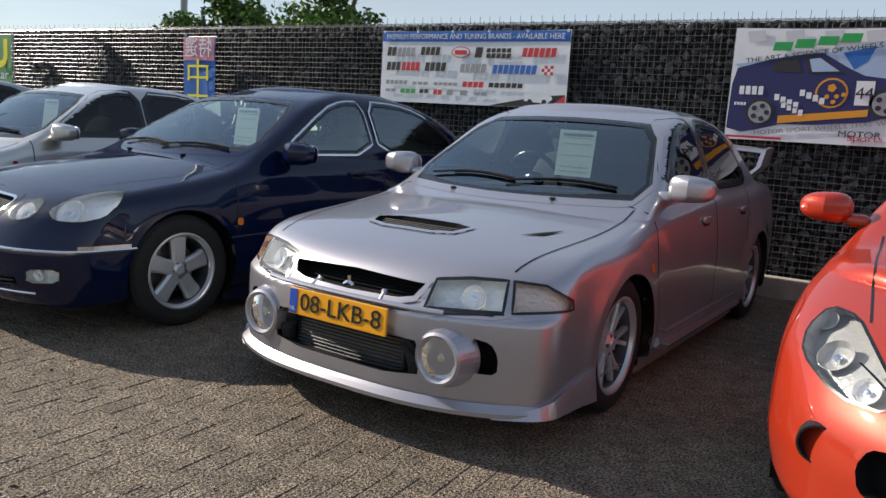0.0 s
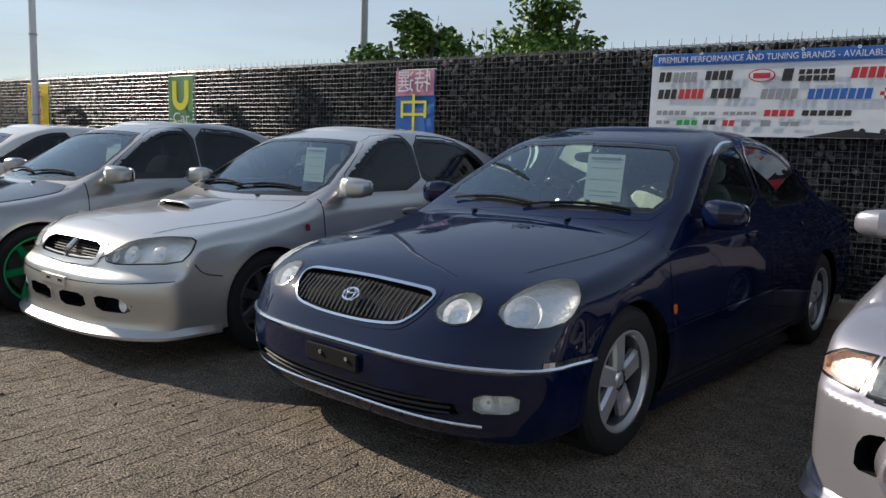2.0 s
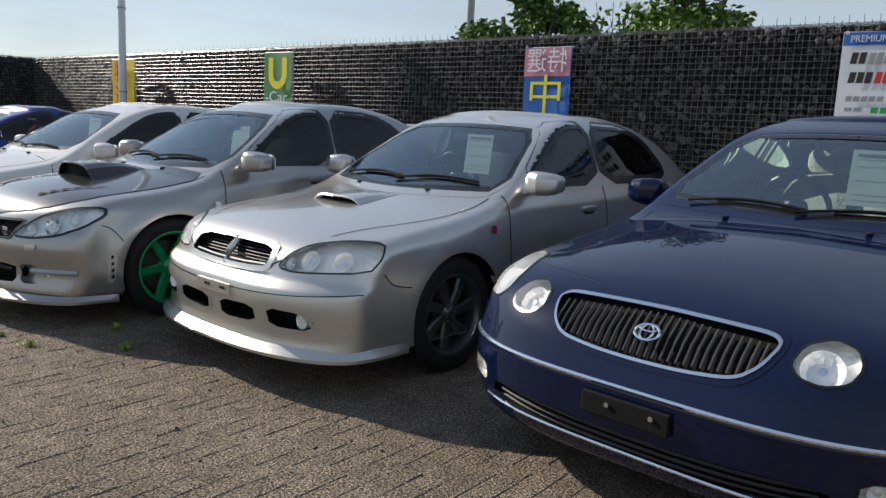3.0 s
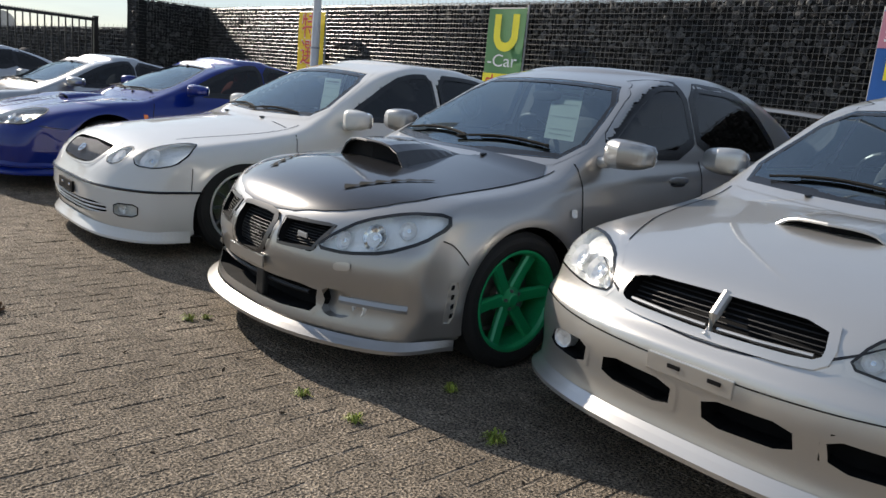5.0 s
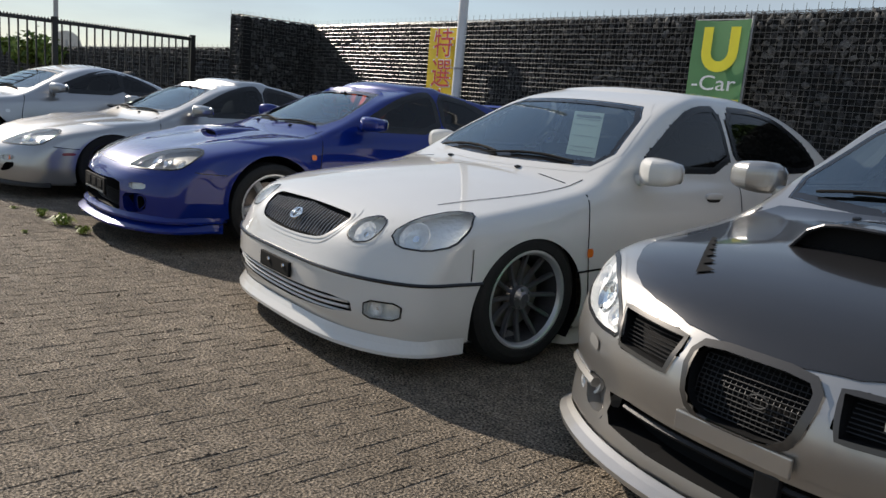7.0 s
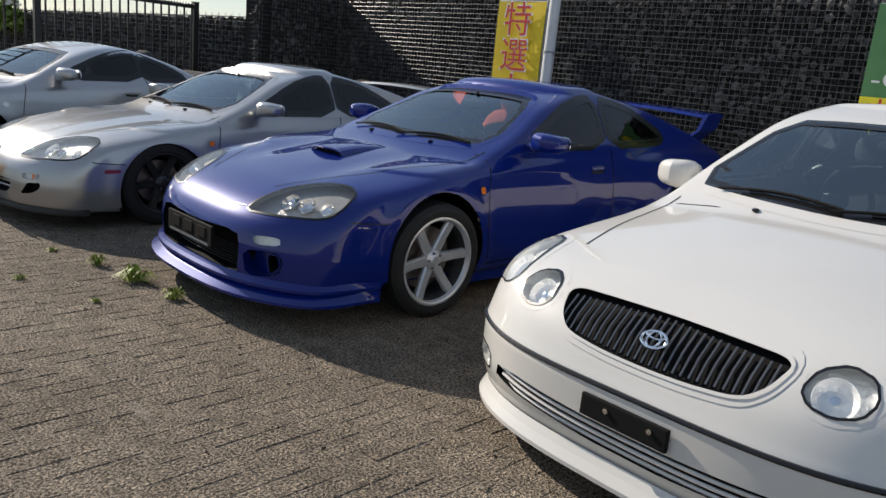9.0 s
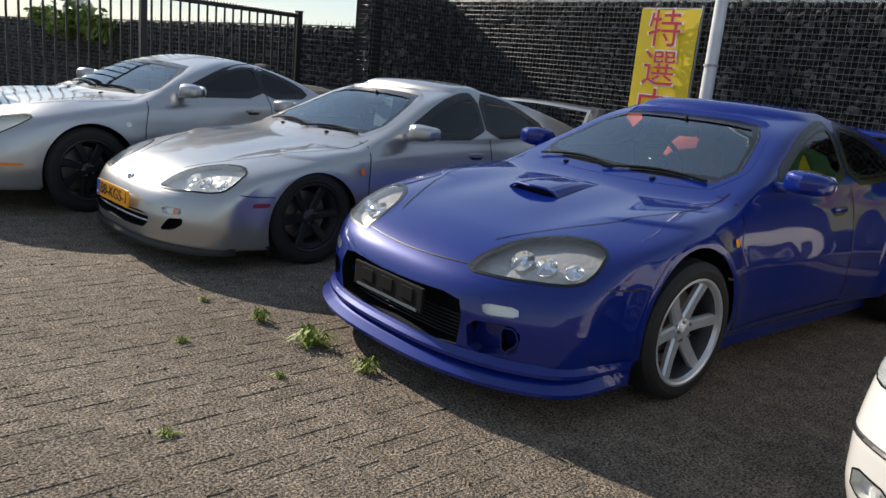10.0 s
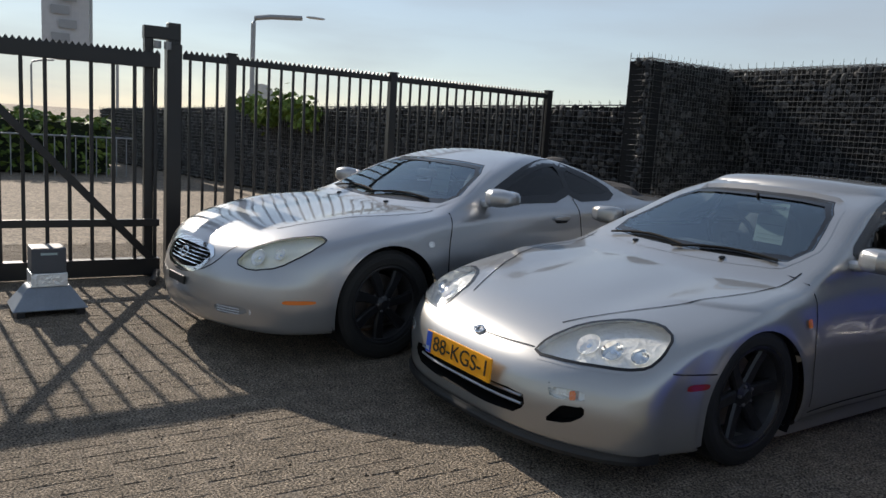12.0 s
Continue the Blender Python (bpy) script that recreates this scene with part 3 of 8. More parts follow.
class Car:
    """A car built on one form: openings first, then the body, then what sits on it."""

    def __init__(self, name, label, spec, m, mat, mesh_key=None):
        self.s, self.mat, self.drop_by = spec, mat, spec.get("drop", 0.0)
        m = m @ Matrix.Translation((0, 0, -self.drop_by))
        self.root = thing(name, m, label, "car", "parked cars in a row")
        self.f, self.cabin = car_form(spec)
        self.skin = Skin(self.f)
        self.late = []

    def hole(self, name, pts, d, depth, back_mat, wall_mat=None, rim=0.02, rim_mat=None, round_=2, off=0.0015, back=True):
        """An opening with inner sides and a back."""
        q, n, u, v = self.skin.cut(pts, d, round_)
        back_ob = None
        if back:
            back_ob = self.skin.patch(name, pts, d, back_mat, self.root, 0.0, round_, 0.06, inner=depth)
            self.skin.wall(name + "_side", q, n, u, v, depth, wall_mat or back_mat, back_ob)
        self.skin.strip(name + "_edge", q, n, u, v, -0.002, rim, off, off * 0.6, rim_mat or self.mat, back_ob or self.root)
        return back_ob

    def lamp(self, pts, d, depth=0.06, housing=None, lens=None, bowls=(), rim=0.026, round_=2, rim_mat=None, both=True, edge=0.004, name="headlamp"):
        """A headlamp on each side: housing, bowls, clear cover."""
        for sg in ((1, -1) if both else (1,)):
            P = pts if sg > 0 else mirx(pts)
            D = (d[0] * sg, d[1], d[2])
            h = self.hole(name, P, D, depth, housing or LAMPGREY, housing or LAMPGREY, rim, rim_mat or self.mat, round_)
            q, n, u, v = self.skin.outline(P, D, round_)
            self.skin.strip("gasket", q, n, u, v, -edge, edge, 0.0035, 0.0035, TRIM, h)
            for bx, bz, r, mat in bowls:
                p = self.skin.drop(np.array([[bx * sg, 0.0, bz], [bx * sg + 0.03, 0.0, bz], [bx * sg - 0.03, 0.0, bz], [bx * sg, 0.0, bz + 0.03], [bx * sg, 0.0, bz - 0.03]]), np.array([0, -1.0, 0]), 0.5, 1.5)
                out = Vector(p[1] - p[2]).cross(Vector(p[3] - p[4])).normalized()
                out = out if out.y < 0 else -out
                out = (out + Vector((0, -0.35, 0))).normalized()
                seat = Matrix.Translation(Vector(p[0]) - out * depth * 0.42) @ Vector((0, -1, 0)).rotation_difference(out).to_matrix().to_4x4()
                k = min(1.0, depth / (r * 0.9))
                prof = [(0.001, r), (0.0, r * 0.97), (r * 0.35 * k, r * 0.75), (r * 0.55 * k, r * 0.42), (r * 0.6 * k, 0.001)]
                part("reflector", *moved(lathe(prof, 28, "y", (0, 0, 0)), seat), mat, h)
                part("bulb", *moved(lathe([(r * 0.2 * k, 0.001), (r * 0.22 * k, r * 0.22), (r * 0.55 * k, r * 0.24)], 14, "y", (0, 0, 0)), seat), CHROME, h)
            g = self.skin.patch("lens", P, D, lens or LENS, h, 0.002, round_, 0.045)
            g.visible_shadow = False

    def pane(self, name, pts, d, mat, rim=0.03, round_=2, rim_mat=None):
        q, n, u, v = self.skin.cut(pts, d, round_, reach=1.0)
        g = self.skin.patch(name, pts, d, mat, self.root, 0.0025, round_, 0.07)
        g.visible_shadow = False
        screen = name == "windscreen"
        self.skin.strip("window_seal", q, n, u, v, -0.022, rim if rim_mat is None and not screen else 0.006, 0.0035, 0.002, TRIM, g)
        if screen:
            self.skin.strip("screen_frame", q, n, u, v, 0.005, 0.034, 0.003, 0.0012, self.mat, g)
        if rim_mat is not None:
            self.skin.strip("window_trim", q, n, u, v, 0.004, 0.016, 0.006, 0.004, rim_mat, g)
        return g

    def finish(self, label=""):
        self.body = self.skin.body("body", grids(self.s), self.mat, self.root, label)

    def arches(self):
        s = self.s
        for ya in (s["axle"], s["axle"] + s["base"]):
            for sg in (1, -1):
                a = np.linspace(0, 2 * math.pi, 40, endpoint=False)
                r = s["arch"]
                pts = [(0, ya + r * math.cos(t), max(0.02, s["hub"] + r * math.sin(t))) for t in a]
                q, n, u, v = self.skin.cut(pts, (sg, 0, 0), 0, reach=1.4)
                # flange of the arch and its dark liner
                t = np.linspace(-0.42, math.pi + 0.42, 40)
                arc = [(0, ya + (r + 0.006) * math.cos(k), s["hub"] + (r + 0.006) * math.sin(k)) for k in t if s["hub"] + r * math.sin(k) > s.get("low", 0.17) + 0.012]
                self.skin.seam("arch_flange", arc, (sg, 0, 0), self.mat, self.root, 0.036, 0.002, 0.03, smooth=False)
                lv, lf = lathe([(0.0, r + 0.004), (-0.06, r + 0.004), (-0.34, r - 0.01), (-0.34, 0.05)], 36, "x", (0, ya, s["hub"]), (-0.5, math.pi + 0.5))
                x = s["W"] - 0.035 - s.get("arch_in", 0.0)
                lv = lv * np.array([sg, 1, 1]) + np.array([sg * x, 0, 0])
                part("arch_liner", lv, lf, DARK, self.root)

    def wheels(self, style, mat, R=None, rim=0.21, hw=0.105, inset=0.02, label="", lip=None):
        s = self.s
        R = R or s["hub"]
        for ya in (s["axle"], s["axle"] + s["base"]):
            for sg in (1, -1):
                wheel(self.root, (sg * (s["W"] - inset - hw), ya, R + self.drop_by), sg, R, rim, hw, style, mat, label, lip)

    def windows(self, screen, sides, back=None, side_mat=None, screen_mat=None, rim_mat=None, rim=0.03):
        self.pane("windscreen", screen, (0, -1, 0), screen_mat or PANE, 0.012, 1)
        for k, poly in enumerate(sides):
            if k == 0 and len(poly) == 5:
                # the front door's pane stands back from the windscreen pillar
                a, b, e, f, h = poly
                poly = [(a[0] + 0.05, a[1]), b, e, (min(f[0] + 0.06, e[0] - 0.06), f[1] - 0.008), (h[0] + 0.075, h[1] - 0.012)]
            for sg in (1, -1):
                self.pane("side_window", [(0, y, z) for y, z in poly], (sg, 0, 0), side_mat or PANE_DARK, rim, 1, rim_mat)
        if back:
            self.pane("rear_window", back, (0, 1, 0), PANE_DARK, 0.03)

    def mirror(self, at, size=(0.095, 0.075, 0.07), mat=None, tip=0.1, power=3.2, stalk=0.05):
        for sg in (1, -1):
            c = (at[0] * sg, at[1], at[2])
            v, f = superblob(size, power, 20)
            v = [(p[0], p[1] * (1 - 0.35 * abs(p[0] / size[0]) * (p[1] < 0)), p[2] * (1 - 0.12 * p[0] * sg / size[0])) for p in v]
            v = [(p[0] + c[0], p[1] + c[1] + 0.25 * abs(p[0] + size[0] * sg) * tip, p[2] + c[2]) for p in v]
            h = part("door_mirror", v, f, mat or self.mat, self.root)
            part("mirror_glass", *moved(superblob((size[0] * 0.86, 0.006, size[2] * 0.8), 4, 8), Matrix.Translation((c[0], c[1] + size[1] + 0.006, c[2]))), CHROME, h)
            part("mirror_stalk", *moved(superblob((stalk, 0.035, 0.028), 3, 8), Matrix.Translation((c[0] - sg * (size[0] + stalk * 0.4), c[1] + 0.01, c[2] - size[2] * 0.75))), TRIM if mat is not None else self.mat, h)

    def wipers(self, z, ys, rhd=True):
        """Two wipers lying along the foot of the windscreen."""
        k = 1 if rhd else -1
        for x0, x1 in ((-0.55 * k, 0.02 * k), (-0.02 * k, 0.56 * k)):
            pts = []
            for i in range(9):
                x = x0 + (x1 - x0) * i / 8
                pts.append((x, 0.0, z - 0.012 + 0.022 * math.sin(math.pi * i / 8) + 0.012 * i / 8))
            p = self.skin.drop(np.array(pts), np.array([0, -1.0, 0.0]), 0.4, 2.6)
            p = p + np.array([0, -0.018, 0.012])
            w = part("wiper", *tube(p, 0.007, 6), MATT, self.root)
            part("wiper_blade", *tube(p[2:] + np.array([0, 0.006, -0.006]), 0.005, 5), RUBBER, w)

    def inside(self, seat_mat=None, rear_mat=None, dash_y=None, rhd=True, seat_y=None):
        """Dashboard, steering wheel, seats and lining."""
        s = self.s
        yb = curve(s["screen"])(s["belt"])
        yb = float(yb)
        b = s["belt"]
        bm = box_bm((1.24, 0.62, 0.30), (0, yb + 0.55, b - 0.20), 0.07, 3)
        part_d = bm_part("dashboard", bm, DASH, self.root, smooth=True)
        st = -0.36 if rhd else 0.36
        ring = [(st + 0.18 * math.cos(a), yb + 0.98 - 0.08 * math.sin(a), b - 0.02 + 0.17 * math.sin(a)) for a in np.linspace(0, 2 * math.pi, 28, endpoint=False)]
        sw = part("steering_wheel", *tube(ring, 0.016, 8, True), TRIM, self.root)
        part("steering_boss", *moved(superblob((0.07, 0.04, 0.055), 2.5, 8), Matrix.Translation((st, yb + 0.97, b - 0.03))), TRIM, sw)
        zm = s["H"] - 0.185
        ym = float(curve(s["screen"])(zm)) + 0.16
        rm = part("rear_view_mirror", *moved(superblob((0.115, 0.022, 0.032), 3, 10), Matrix.Translation((0, ym, zm))), MATT, self.root)
        part("mirror_arm", *tube([(0, ym, zm + 0.02), (0, ym + 0.02, zm + 0.085)], 0.009, 6), MATT, rm)
        y0 = seat_y or yb + 1.35
        for x in (-0.36, 0.36):
            v, f = superblob((0.23, 0.09, 0.32), 3.2)
            tilt = Matrix.Translation((x, y0, b - 0.15)) @ Matrix.Rotation(radians(-16), 4, "X")
            seat = part("front_seat", *moved((v, f), tilt), seat_mat or CLOTH, self.root)
            part("headrest", *moved(superblob((0.13, 0.05, 0.085), 3, 10), Matrix.Translation((x, y0 + 0.13, b + 0.225))), seat_mat or CLOTH, seat)
        v, f = superblob((0.60, 0.10, 0.30), 4)
        part("rear_seat", *moved((v, f), Matrix.Translation((0, y0 + 0.95, b - 0.18)) @ Matrix.Rotation(radians(-20), 4, "X")), rear_mat or seat_mat or CLOTH, self.root)
        part("cabin_floor", [(-0.7, yb + 0.1, 0.4), (0.7, yb + 0.1, 0.4), (0.7, y0 + 1.3, 0.4), (-0.7, y0 + 1.3, 0.4)], [(0, 1, 2, 3)], DARK, self.root)
        part("parcel_shelf", [(-0.62, y0 + 1.0, b - 0.02), (0.62, y0 + 1.0, b - 0.02), (0.62, y0 + 1.55, b - 0.02), (-0.62, y0 + 1.55, b - 0.02)], [(0, 1, 2, 3)], seat_mat or CLOTH, self.root)
        lining = Skin(lambda p: smax(self.cabin(p, 0.035), (b - 0.42) - xyz(p)[2], 0.02))
        lining.cuts = [(q, n, u, v, 9.0) for q, n, u, v, r in self.skin.cuts if r == 1.0]
        gx = np.arange(-0.9, 0.91, 0.05)
        gy = np.arange(yb - 0.2, s["L"], 0.05)
        gz = np.arange(b - 0.5, s["H"] + 0.05, 0.045)
        p, fs, nor = net(lining.f, gx, gy, gz)
        kill = nor[:, 2] < -0.75
        for q, n, u, v, reach in lining.cuts:
            t = np.stack([p @ u, p @ v], 1)
            kill |= inside(q, t) & (nor @ n > 0.15)
        fs = fs[~kill[fs].any(1)]
        part("cabin_lining", p, fs, DASH, self.root)

    def price_sheet(self, x, z, w=0.25, h=0.36):
        """A price sheet standing behind the windscreen."""
        p = self.skin.drop(np.array([[x, 0.0, z + h]]), np.array([0, -1.0, 0.0]), 0.5, 3.0)[0]
        rot = Matrix.Translation((x, p[1] + 0.035, z)) @ Matrix.Rotation(radians(-8), 4, "X")
        q = lambda a, b, c, d, e: moved(([(a, e, b), (c, e, b), (c, e, d), (a, e, d)], [(0, 1, 2, 3)]), rot)
        sh = part("price_sheet", *q(-w / 2, 0, w / 2, h, 0.0), PAPER, self.root, "pale green printed price sheet")
        part("sheet_heading", *q(-w * 0.4, h * 0.88, w * 0.4, h * 0.93, -0.002), INK, sh)
        part("sheet_ruling", *join(*[q(-w * 0.4, h * k, w * 0.4, h * (k + 0.008), -0.002) for k in (0.83, 0.7, 0.45, 0.2, 0.1)]), INK, sh)

    def sides(self, doors, handle=None, sill=None, rep=None, rep_mat=None, mould=None, mould_mat=None, handle_mat=None, fuel=False):
        """Door gaps, handles, repeaters and mouldings on both flanks."""
        for sg in (1, -1):
            d = (sg, 0, 0)
            for line in doors:
                self.skin.seam("door_gap", [(0, y, z) for y, z in line], d, TRIM, self.root, 0.007)
            for y, z in handle or ():
                p = self.skin.drop(np.array([[0.0, y, z]]), np.array([sg, 0, 0.0]))[0]
                hd = part("door_handle", *moved(superblob((0.012, 0.085, 0.02), 3, 8), Matrix.Translation((p[0] + sg * 0.008, y, z))), handle_mat or self.mat, self.root)
                self.skin.patch("handle_recess", [(0, y - 0.07, z - 0.035), (0, y + 0.06, z - 0.035), (0, y + 0.06, z + 0.005), (0, y - 0.07, z + 0.005)], d, TRIM, hd, 0.0025)
            if rep:
                y, z, a, b = rep
                self.skin.patch("side_repeater", [(0, y - a, z - b), (0, y + a, z - b), (0, y + a, z + b), (0, y - a, z + b)], d, rep_mat or AMBER, self.root, 0.008)
            if mould:
                self.skin.seam("side_moulding", [(0, y, z) for y, z in mould], d, mould_mat or CHROME, self.root, 0.01, 0.006)

    def plate(self, text, x, z, w=0.52, h=0.11, y=None, tilt=-4, yaw=0):
        p = self.skin.drop(np.array([[x, 0.0, z]]), np.array([0, -1.0, 0.0]), 0.5, 1.0)[0]
        yy = (p[1] if y is None else y) - 0.018
        m = Matrix.Translation((x, yy, z)) @ Matrix.Rotation(radians(yaw), 4, "Z") @ Matrix.Rotation(radians(tilt), 4, "X")
        bm = box_bm((w, 0.012, h), (0, 0, 0), 0.004, 2)
        bmesh.ops.transform(bm, matrix=m, verts=bm.verts)
        pl = bm_part("number_plate", bm, PLATE_Y, self.root, "yellow number plate " + text)
        bm = box_bm((0.042, 0.003, h * 0.92), (-w / 2 + 0.026, -0.007, 0), 0.0)
        bmesh.ops.transform(bm, matrix=m, verts=bm.verts)
        bm_part("plate_band", bm, PLATE_B, pl)
        up = Matrix.Rotation(radians(90), 4, "X")
        text_mesh("plate_text", text, h * 0.92, PLATE_K, pl, m @ Matrix.Translation((0.02, -0.0085, 0.0)) @ up, width=w * 0.82)
        text_mesh("plate_country", "NL", h * 0.24, PAPER, pl, m @ Matrix.Translation((-w / 2 + 0.026, -0.0095, -h * 0.28)) @ up)
        return pl

    def bars(self, name, pts_list, radius, mat, parent=None, seg=6):
        """Bars laid over the front along (x, z) points, proud of the skin by off."""
        for pts, off in pts_list:
            p = self.skin.drop(np.array([(x, 0.0, z) for x, z in pts]), np.array([0, -1.0, 0.0]), 0.5, 1.2)
            p = p + np.array([0, -off, 0])
            part(name, *tube(p, radius, seg), mat, parent or self.root)

    def around(self, z, a0=-78, a1=78, n=40, yc=0.75):
        """Points round the nose at height z."""
        out = []
        for a in np.linspace(radians(a0), radians(a1), n):
            d = np.array([math.sin(a), -math.cos(a), 0.0])
            out.append(self.skin.drop(np.array([[0.0, yc, z]]) , d, 1.6, 0.3)[0])
        return np.array(out)

    def lip(self, z0, z1, out, mat=None, a=72, name="front_lip", drop=0.0, label="", yc=0.75, thick_in=0.05, n=88):
        """A splitter round the foot of the bumper: from z0 up to z1, out beyond the skin at its foot."""
        base = self.around(max(z1, self.s.get("low", 0.17) + 0.03), -a, a, n, yc)
        for _ in range(10):
            base[1:-1] = 0.25 * base[:-2] + 0.5 * base[1:-1] + 0.25 * base[2:]
        c = np.array([0.0, yc])
        d = base[:, :2] - c
        d = d / np.linalg.norm(d, axis=1, keepdims=True)
        sec = [(0.002, z1), (out * 0.45, (z0 + z1) / 2 + 0.012), (out, z0 + 0.022), (out * 0.97, z0 + 0.006), (out - thick_in, z0), (-0.12, z0 + 0.004)]
        vs, fs = [], []
        for i in range(n):
            sag = drop * abs(i / (n - 1) * 2 - 1) ** 2
            for o, z in sec:
                o = o if o < 0 else o * (1 - abs(i / (n - 1) * 2 - 1) ** 5) + 0.004
                vs.append((base[i, 0] + d[i, 0] * o, base[i, 1] + d[i, 1] * o, z - sag))
        k = len(sec)
        for i in range(n - 1):
            for j in range(k - 1):
                fs.append((i * k + j, i * k + j + 1, (i + 1) * k + j + 1, (i + 1) * k + j))
        fs.append(tuple(range(k)))
        fs.append(tuple((n - 1) * k + j for j in range(k))[::-1])
        return part(name, vs, fs, mat or self.mat, self.root, label)

    def rings(self, name, x, z, r, mat, width=0.012, out=0.01, both=False, squash=1.0, fill=None):
        """A raised ring on the front, with a disc in it."""
        for sg in ((1, -1) if both else (1,)):
            p = self.skin.drop(np.array([[x * sg, 0.0, z]]), np.array([0, -1.0, 0.0]), 0.5, 1.0)[0]
            nn = unit(grad(self.f, p[None]))[0]
            q = Vector(nn).to_track_quat("Z", "Y").to_matrix().to_4x4()
            m = Matrix.Translation(Vector(p) + Vector(nn) * out) @ q
            ring = [tuple(m @ Vector((r * math.cos(a), r * squash * math.sin(a), 0))) for a in np.linspace(0, 2 * math.pi, 30, endpoint=False)]
            ob = part(name, *tube(ring, width / 2, 6, True), mat, self.root)
            if fill is not None:
                part(name + "_face", [tuple(m @ Vector((0, 0, -0.002)))] + [tuple(m @ Vector((r * math.cos(a), r * squash * math.sin(a), -0.004))) for a in np.linspace(0, 2 * math.pi, 30, endpoint=False)], [(0, i + 1, (i + 1) % 30 + 1) for i in range(30)], fill, ob)

    def slats(self, hole, x0, x1, z0, z1, n, mat, vertical=False, radius=0.004, depth=0.012, shrink=0.0):
        """Bars across an opening."""
        for i in range(n):
            k = (i + 0.5) / n
            if vertical:
                x = x0 + (x1 - x0) * k
                f = 1 - shrink * abs(2 * k - 1)
                zm = (z0 + z1) / 2
                pts = [(x, zm + (z1 - zm) * f), (x, zm), (x, zm - (zm - z0) * f)]
            else:
                z = z0 + (z1 - z0) * k
                pts = [(x0 + (x1 - x0) * j / 12, z) for j in range(13)]
            p = self.skin.drop(np.array([(x, 0.0, z) for x, z in pts]), np.array([0, -1.0, 0.0]), 0.5, 1.2) + np.array([0, depth, 0])
            part("grille_slat", *tube(p, radius, 5), mat, hole)

    def front(self, name, xz, depth, back_mat, **kw):
        """An opening in the front, from (x, z) points."""
        return self.hole(name, [(x, 0, z) for x, z in xz], kw.pop("d", (0, -1, 0)), depth, back_mat, **kw)

    def round_lamp(self, x, z, r, ring_mat, proud=0.03, both=True, ring=0.022, face=None, name="fog_lamp"):
        """A round lamp in a proud ring."""
        for sg in ((1, -1) if both else (1,)):
            p = self.skin.drop(np.array([[x * sg, 0.0, z]]), np.array([0, -1.0, 0.0]), 0.5, 1.0)[0]
            prof = [(0.06, r + ring + 0.03), (0.0, r + ring + 0.012), (-proud, r + ring), (-proud - 0.006, r + ring * 0.5), (-proud, r), (-proud + 0.03, r * 0.98)]
            ob = part(name, *lathe(prof, 36, "y", tuple(p)), ring_mat, self.root)
            bowl = [(-proud + 0.02, r), (-proud + 0.045, r * 0.8), (-proud + 0.06, r * 0.4), (-proud + 0.062, 0.001)]
            part("reflector", *lathe(bowl, 30, "y", tuple(p)), face or FOGFACE, ob)
            part("bulb", *lathe([(-proud + 0.024, 0.001), (-proud + 0.026, r * 0.2), (-proud + 0.06, r * 0.2)], 12, "y", tuple(p)), CHROME, ob)
            g = part("lens", *lathe([(-proud - 0.012, 0.001), (-proud - 0.009, r * 0.5), (-proud + 0.004, r)], 30, "y", tuple(p)), LENS, ob)
            g.visible_shadow = False

    def wing(self, y, z, h, w, chord=0.2, mat=None, ends=True, base_z=None, xs=0.55, rake=0.0):
        """A rear wing on two posts."""
        vs, fs = [], []
        sec = [(0, 0.0), (0.03, 0.022), (chord * 0.5, 0.03), (chord, 0.035), (chord, 0.028), (chord * 0.5, 0.008), (0.02, -0.006)]
        n, k = 25, len(sec)
        for i in range(n):
            x = -w + 2 * w * i / (n - 1)
            arch = 0.03 * (1 - (x / w) ** 2)
            for a, b in sec:
                vs.append((x, y + a - 0.06 * (1 - (x / w) ** 2), z + h + b + arch))
        for i in range(n - 1):
            for j in range(k):
                l = (j + 1) % k
                fs.append((i * k + j, i * k + l, (i + 1) * k + l, (i + 1) * k + j))
        fs += [tuple(range(k))[::-1], tuple((n - 1) * k + j for j in range(k))]
        ob = part("rear_wing", vs, fs, mat or self.mat, self.root)
        for sg in (1, -1):
            e = [(sg * w, y - 0.02, z + h + 0.03), (sg * (w + 0.015), y + chord * 0.5, z + h + 0.05), (sg * (w + 0.01), y + chord, z + h + 0.04)]
            lo = [(sg * xs, y - 0.10 + rake, z - 0.06), (sg * xs, y + 0.02 + rake, z - 0.06), (sg * xs, y + 0.14 + rake, z - 0.06)]
            m = [tuple(0.5 * (Vector(a) + Vector(b)) + Vector((sg * 0.05, 0.01, 0))) for a, b in zip(e, lo)]
            pv = [(q[0] + dx, q[1], q[2]) for dx in (-0.016, 0.016) for row in (e, m, lo) for q in row]
            pf = []
            for r in range(2):
                for c in range(2):
                    a = r * 3 + c
                    pf += [(a, a + 1, a + 4, a + 3), (a + 9, a + 12, a + 13, a + 10)]
            ring = [0, 1, 2, 5, 8, 7, 6, 3]
            pf += [(ring[i], ring[(i + 1) % 8], ring[(i + 1) % 8] + 9, ring[i] + 9) for i in range(8)]
            part("wing_post", pv, pf, mat or self.mat, ob)

